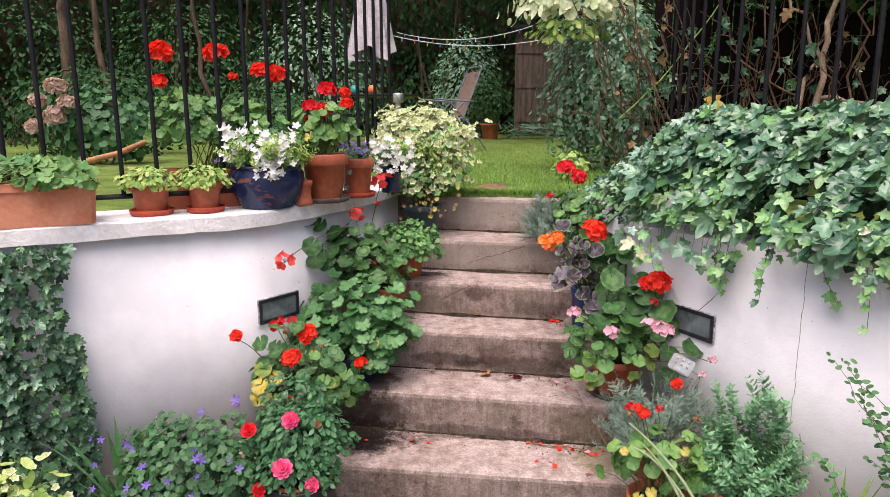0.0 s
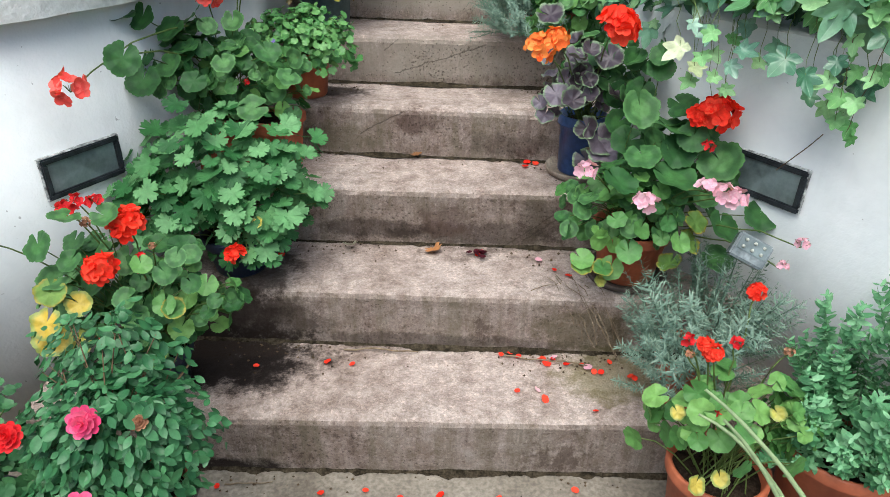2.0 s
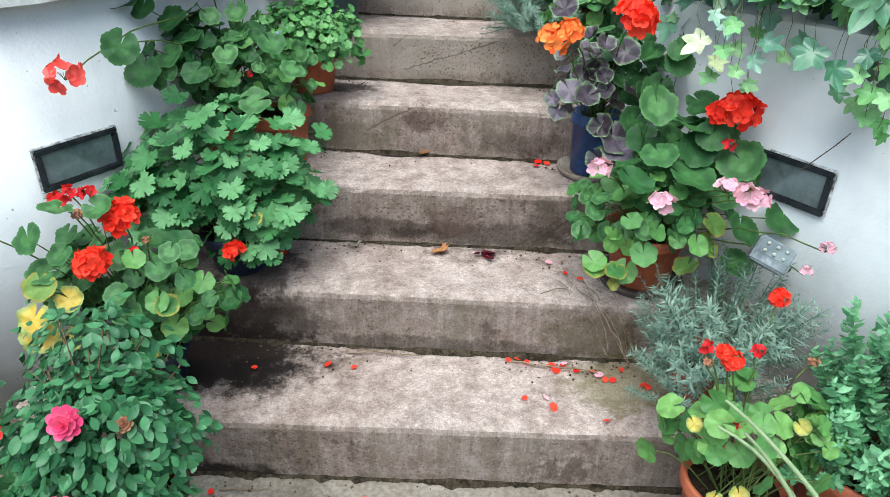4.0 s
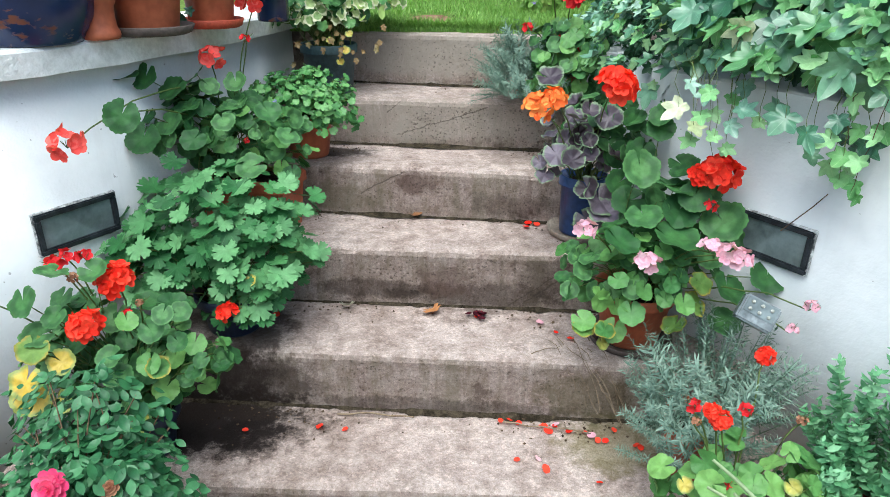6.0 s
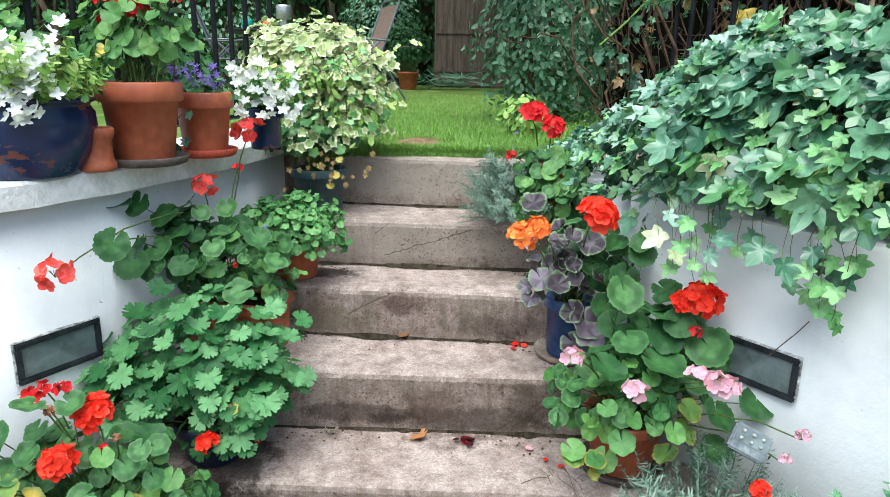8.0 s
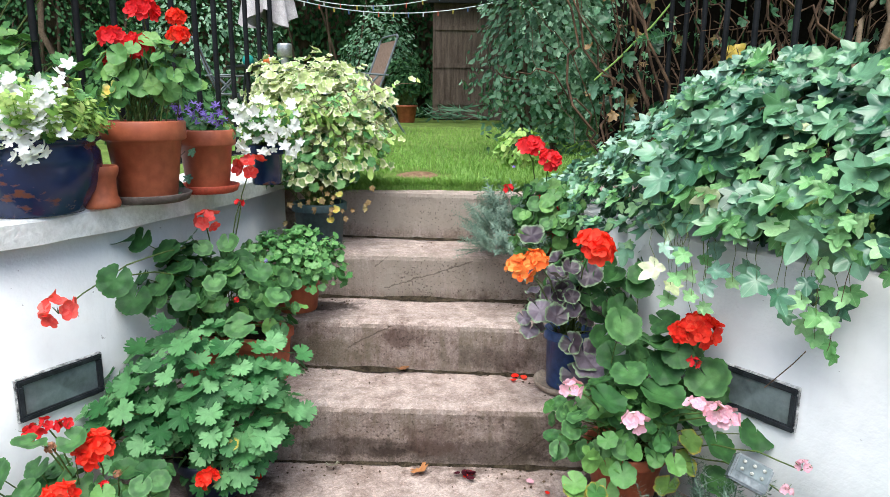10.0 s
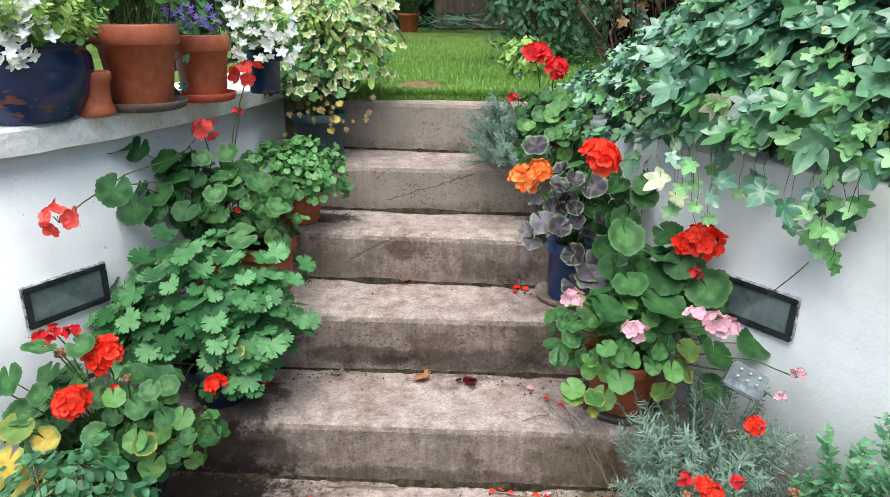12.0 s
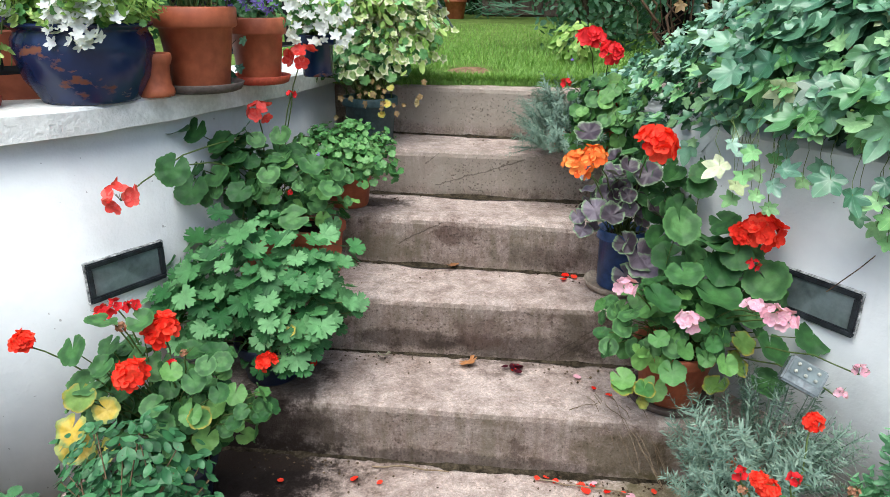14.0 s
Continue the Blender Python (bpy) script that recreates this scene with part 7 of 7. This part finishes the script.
def vines():
    rng = random.Random(120)
    for k in range(85):
        x = 0.75 + 1.0 * rng.random()
        y = 0.75 - 0.55 * (x - 0.7) + rng.uniform(-0.05, 0.25)
        a = Vector((x, y, 1.2))
        b = a + Vector((rng.uniform(-0.6, 0.6), rng.uniform(-0.1, 0.3), rng.uniform(0.3, 1.2)))
        t = thing("vine_stem", a, "bare twisted brown vine stem on the railing", "vine", "vine stems")
        bm = bmesh.new()
        r = rng.choice((0.0018, 0.0025, 0.0035, 0.0045, 0.007))
        tube_into(bm, [p - a for p in bend(a, b, rng.uniform(-0.2, 0.2), 12, 0.045, rng)], r, r * 0.6, 5)
        part("stem", bm, VINE, t, smooth=True)
    for a, b, r in (((1.54, 0.28, 1.3), (1.63, 0.36, 2.2), 0.016), ((1.56, 0.3, 1.6), (1.95, 0.3, 1.45), 0.011), ((1.48, 0.33, 1.42), (1.66, 0.45, 2.0), 0.01), ((1.62, 0.36, 1.7), (1.4, 0.5, 2.2), 0.009), ((2.05, 0.1, 1.4), (2.15, 0.2, 2.0), 0.007)):
        a, b = Vector(a), Vector(b)
        t = thing("vine_stem", a, "thick pale twisted vine stem on the railing", "vine", "vine stems")
        bm = bmesh.new()
        tube_into(bm, [p - a for p in bend(a, b, 0.03, 10, 0.018, rng)], r, r * 0.7, 8)
        part("stem", bm, PALE_VINE, t, smooth=True)
    a, b = Vector((0.72, 0.75, 1.5)), Vector((1.3, 0.6, 2.3))
    t = thing("vine_stem", a, "long yellow-green young vine shoot", "vine", "vine stems")
    bm = bmesh.new()
    tube_into(bm, [p - a for p in bend(a, b, -0.08, 12, 0.006, rng)], 0.004, 0.003, 6)
    part("stem", bm, LIME_LEAF, t, smooth=True)
    t = thing("dead_foliage", (1.2, 0.6, 1.5), "dry brown and yellowed leaves caught in the vines", "leaves")
    items = []
    for k in range(190):
        x = 0.75 + 1.2 * rng.random() ** 2
        y = 0.78 - 0.5 * (x - 0.7) + rng.uniform(-0.05, 0.3)
        kind = rng.choice(("ivy_dark", "ivy_dark", "ivy", "ivy_dark", "dead"))
        items.append((rng.choice(LEAVES[kind]), leaf_pose((x, y, 1.36 + 0.75 * rng.random() ** 1.4), (rng.gauss(0, 0.5), -1, rng.gauss(0.2, 0.5)), (rng.gauss(0, 0.6), 0, -1), rng.uniform(0.03, 0.075))))
    items += [(LEAVES["yellow_ivy"][0], leaf_pose((1.124, 0.40, 1.585), (0.1, -1, 0.3), (0.2, 0, -1), 0.12)), (LEAVES["yellow_ivy"][0], leaf_pose((1.19, 0.38, 1.53), (-0.2, -1, 0.5), (0.7, 0, -1), 0.09))]
    add_leaves(t, items, 60)
    t = thing("climbing_plant", (1.0, 0.8, 1.4), "climbing plant with loose green sprays over the railing", "climber")
    items = []
    for k in range(26):
        x = 0.62 + 1.9 * rng.random()
        y = 0.7 - 0.5 * (x - 0.7) + rng.uniform(0.0, 0.4)
        items.append((rng.choice(LEAVES["oval_shoot"]), leaf_pose((x, y, 1.35 + rng.random() ** 0.7 * 1.2), (0, -1, 0.3), (rng.gauss(0, 1), -0.3, rng.gauss(-0.2, 0.7)), rng.uniform(0.1, 0.25))))
    add_leaves(t, items, 60)


vines()

# ---- solar spotlight by the wall ----
CLEAR = surface("clear_grey_plastic", (0.13, 0.15, 0.16), (0.24, 0.265, 0.28), 20, 90, 0.15, 0.6, 0.1, 0.001)
LED = surface("led_lens", (0.2, 0.21, 0.18), (0.5, 0.5, 0.46), 160, 300, 0.12, 0.7, 0.2, 0.001)
t = thing("solar_spotlight", (0.828, -0.63, 0.592), "small clear plastic solar spotlight with six LEDs", "light")
turn = Matrix.Rotation(radians(-10), 4, "Z") @ Matrix.Rotation(radians(-30), 4, "X") @ Matrix.Rotation(radians(24), 4, "Y") @ Matrix.Scale(0.74, 4)
def put(bm):
    bmesh.ops.transform(bm, matrix=turn, verts=bm.verts[:])
    return bm
part("housing", put(box_bm(0.115, 0.05, 0.085, (0, 0, 0), 0.006)), CLEAR, t)
part("panel", put(box_bm(0.095, 0.006, 0.05, (0, -0.025, 0.012), 0.002)), LAMP_GLASS, t, "grey LED panel")
for k in range(6):
    bm = lathe_bm([(0, 0.0), (0.0055, 0.0), (0.006, 0.003), (0.004, 0.006), (0, 0.007)], 14)
    bmesh.ops.transform(bm, matrix=Matrix.Translation((-0.03 + 0.03 * (k % 3), -0.028, 0.0 + 0.024 * (k // 3))) @ Matrix.Rotation(radians(90), 4, "X"), verts=bm.verts[:])
    part("led", put(bm), LED, t)
bm = bmesh.new()
tube_into(bm, [(0, 0.01, -0.02), (0.02, 0.1, -0.05), (0.06, 0.19, -0.07)], 0.006, 0.005, 8)
part("bracket", bm, BLACK_POT, t, smooth=True)

# ---- fallen petals, leaves and dirt on the steps ----
def tread_y(i, x):
    return STEP_Y[i][0] + STEP_Y[i][1] * x


def fallen(name, me, at, size, seed, label, category):
    rng = random.Random(seed)
    ob = new(name, me)
    ob.matrix_world = leaf_pose(at, (rng.gauss(0, 0.25), rng.gauss(0, 0.25), 1), (rng.gauss(0, 1), rng.gauss(0, 1), 0), size)
    return tagged(ob, label, category, "fallen petals" if category == "petal" else "fallen leaves")


red_petal, pink_petal = petal_of(SCARLET)[0], petal_of(PINK)[0]
spots = [(5, 0.262, -0.51), (5, 0.38, -0.53), (5, 0.40, -0.55), (5, 0.42, -0.54), (5, 0.44, -0.555), (5, 0.46, -0.54), (5, 0.569, -0.549), (5, 0.275, -0.663), (5, 0.477, -0.742), (5, -0.39, -0.56), (5, -0.22, -0.53), (5, -0.15, -0.54), (5, 0.62, -0.57),
         (4, 0.2, -0.25), (4, 0.215, -0.262), (4, 0.19, -0.258), (4, -0.37, -0.29), (4, 0.43, -0.33), (4, 0.46, -0.37), (3, 0.36, 0.02), (3, 0.38, 0.03), (3, 0.35, 0.0),
         (6, -0.45, -0.84), (6, -0.2, -0.86), (6, -0.1, -0.85), (6, 0.0, -0.87), (6, 0.12, -0.86), (6, 0.25, -0.85), (6, 0.42, -0.86), (6, -0.3, -0.9), (6, 0.45, -0.83), (5, 0.36, -0.7), (5, 0.64, -0.68), (5, 0.33, -0.52), (5, 0.36, -0.535), (5, 0.48, -0.56), (5, 0.51, -0.565), (5, 0.54, -0.56), (5, 0.6, -0.6), (5, 0.3, -0.515)]
for k, (i, x, y) in enumerate(spots):
    fallen("petal", red_petal, (x + RNG.gauss(0, 0.012), y - abs(RNG.gauss(0, 0.016)), STEP_Z[i] + 0.006), RNG.uniform(0.016, 0.026), 200 + k, "fallen red geranium petal on the step", "petal")
for k, (i, x, y) in enumerate([(5, 0.50, -0.575), (5, 0.41, -0.535), (4, 0.38, -0.30), (5, 0.35, -0.67)]):
    fallen("petal", pink_petal, (x, y, STEP_Z[i] + 0.006), 0.024, 300 + k, "fallen pale pink petal on the step", "petal")
BROWN_LEAF = leaf_material("dry_brown_leaf", [(0.2, 0.09, 0.04), (0.3, 0.14, 0.06)], (0.2, 0.1, 0.05), 2, 0.3)
DRY_ORANGE = leaf_material("dry_orange_leaf", [(0.36, 0.15, 0.06), (0.44, 0.2, 0.08)], (0.24, 0.1, 0.05), 2.5, 0.5)
DEEP_PETAL = petal_material("withered_petal", (0.035, 0.006, 0.012), (0.09, 0.01, 0.02))
GREY_DRY = leaf_material("dry_grey_leaf", [(0.28, 0.26, 0.2), (0.36, 0.34, 0.27)], (0.3, 0.28, 0.2), 2, 0.3)
dry = leaf_mesh("dry_leaf", r_oval, BROWN_LEAF, n=14, cup=0.6, wave=0.15, tip=-0.3)
dry_long = leaf_mesh("dry_leaf", lambda a: r_oval(a, 0.14), BROWN_LEAF, n=14, cup=0.4, wave=0.1, tip=-0.3)
dry_grey = leaf_mesh("dry_leaf", r_lobed, GREY_DRY, n=24, cup=0.4, wave=0.15, tip=-0.3)
dry_flat = leaf_mesh("dry_leaf", r_lobed, DRY_ORANGE, n=32, cup=0.25, wave=0.12, tip=-0.15)
fallen("dry_leaf", dry_flat, (0.066, -0.25, 0.37), 0.062, 401, "curled brown dry leaf on the step", "leaf")
fallen("dry_leaf", dry_long, (0.0, 0.05, 0.556), 0.075, 402, "long brown dry leaf on the step", "leaf")
fallen("dry_leaf", dry_grey, (-0.19, -0.235, 0.37), 0.05, 403, "grey dry crumpled leaf on the step", "leaf")
for k in range(9):
    fallen("petal", petal_of(DEEP_PETAL)[1], (0.2 + RNG.gauss(0, 0.014), -0.258 - abs(RNG.gauss(0, 0.012)), 0.368), RNG.uniform(0.018, 0.026), 420 + k, "withered dark red petal on the step", "petal")
TWIG = surface("dry_twig", (0.16, 0.11, 0.07), (0.26, 0.2, 0.14), 30, 90, 0.85, 0.2, 0.3, 0.002)
for a, b, r in (((-0.18, -0.515, 0.187), (0.03, -0.52, 0.187), 0.003), ((0.27, -0.53, 0.187), (0.5, -0.57, 0.187), 0.0025), ((0.34, -0.47, 0.366), (0.42, -0.43, 0.366), 0.0015), ((0.5, -0.36, 0.37), (0.62, -0.62, 0.20), 0.0015), ((0.46, -0.38, 0.37), (0.57, -0.6, 0.23), 0.0015), ((-0.45, -0.84, 0.006), (-0.33, -0.83, 0.006), 0.002)):
    t = thing("twig", a, "thin dry twig lying on the step", "twig")
    bm = bmesh.new()
    tube_into(bm, [p - Vector(a) for p in bend(a, b, 0.004, 7, 0.004, RNG)], r, r * 0.7, 5)
    part("stem", bm, TWIG, t, smooth=True)

for k in range(12):
    a = Vector((RNG.uniform(0.36, 0.56), RNG.uniform(-0.36, -0.44), 0.366))
    b = a + Vector((RNG.uniform(0.02, 0.14), -RNG.uniform(0.12, 0.2), -RNG.uniform(0.05, 0.15)))
    t = thing("dry_stalk", a, "thin reddish dry stalk hanging over the step", "stalk", "dry stalks")
    bm = bmesh.new()
    tube_into(bm, [p - a for p in bend(a, b, 0.025, 8, 0.006, RNG)], 0.0012, 0.0008, 4)
    part("stem", bm, TWIG, t, smooth=True)

t = thing("dry_foliage", (-0.27, 0.32, 1.03), "dry orange-brown leaves hanging over the teal pot", "leaves")
rng = random.Random(61)
add_leaves(t, [(rng.choice(LEAVES["dead"]), leaf_pose((-0.28 + rng.gauss(0, 0.07), 0.31 + rng.gauss(0, 0.03), 1.06 + rng.gauss(0, 0.03)), (rng.gauss(0, 0.4), -1, 0.4), (rng.gauss(0, 0.5), -0.2, -1), rng.uniform(0.018, 0.03))) for k in range(22)], 22)

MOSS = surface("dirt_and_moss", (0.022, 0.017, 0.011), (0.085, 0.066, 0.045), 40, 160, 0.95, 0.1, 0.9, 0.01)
for i in range(1, 7):
    bm = bmesh.new()
    prev = None
    for k in range(241):
        x = -0.7 + 1.45 * k / 240
        y = tread_y(i - 1, x)
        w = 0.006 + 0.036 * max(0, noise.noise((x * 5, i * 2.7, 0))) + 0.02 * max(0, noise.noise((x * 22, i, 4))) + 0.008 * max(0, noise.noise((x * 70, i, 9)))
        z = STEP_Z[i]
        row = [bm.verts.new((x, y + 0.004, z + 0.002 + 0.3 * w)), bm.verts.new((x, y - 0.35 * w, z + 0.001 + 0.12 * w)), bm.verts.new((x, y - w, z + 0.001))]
        if prev:
            bm.faces.new((prev[0], prev[1], row[1], row[0]))
            bm.faces.new((prev[1], prev[2], row[2], row[1]))
        prev = row
    bmesh.ops.recalc_face_normals(bm, faces=bm.faces[:])
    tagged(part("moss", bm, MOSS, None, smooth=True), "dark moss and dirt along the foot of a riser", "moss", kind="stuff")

# crumbs of soil and plant litter on the treads
CRUMB = surface("soil_crumbs", (0.03, 0.02, 0.014), (0.16, 0.11, 0.07), 60, 160, 0.95, 0.1, 0.4, 0.003)
crumb_rng = random.Random(500)
verts, faces = [], []
for k in range(420):
    i = crumb_rng.choice((1, 2, 3, 3, 4, 4, 5, 5, 5, 6))
    x = crumb_rng.choice((crumb_rng.uniform(-0.6, 0.7), crumb_rng.gauss(-0.35, 0.12), crumb_rng.gauss(0.45, 0.12)))
    y = tread_y(i - 1, x) - 0.012 - abs(crumb_rng.gauss(0, 0.05))
    r = crumb_rng.uniform(0.0012, 0.0042)
    c, n = Vector((x, y, STEP_Z[i] + r * 0.7)), len(verts)
    for d in ((1, 0, 0), (-1, 0, 0), (0, 1, 0), (0, -1, 0), (0, 0, 0.8), (0, 0, -0.8)):
        verts.append(c + Vector(d) * r * crumb_rng.uniform(0.7, 1.6))
    faces += [(n + a, n + b, n + e) for a, b in ((0, 2), (2, 1), (1, 3), (3, 0)) for e in (4, 5)]
me = bpy.data.meshes.new("crumbs")
me.from_pydata(verts, [], faces)
me.materials.append(CRUMB)
tagged(new("crumbs", me), "crumbs of soil and plant litter on the treads", "litter", kind="stuff")
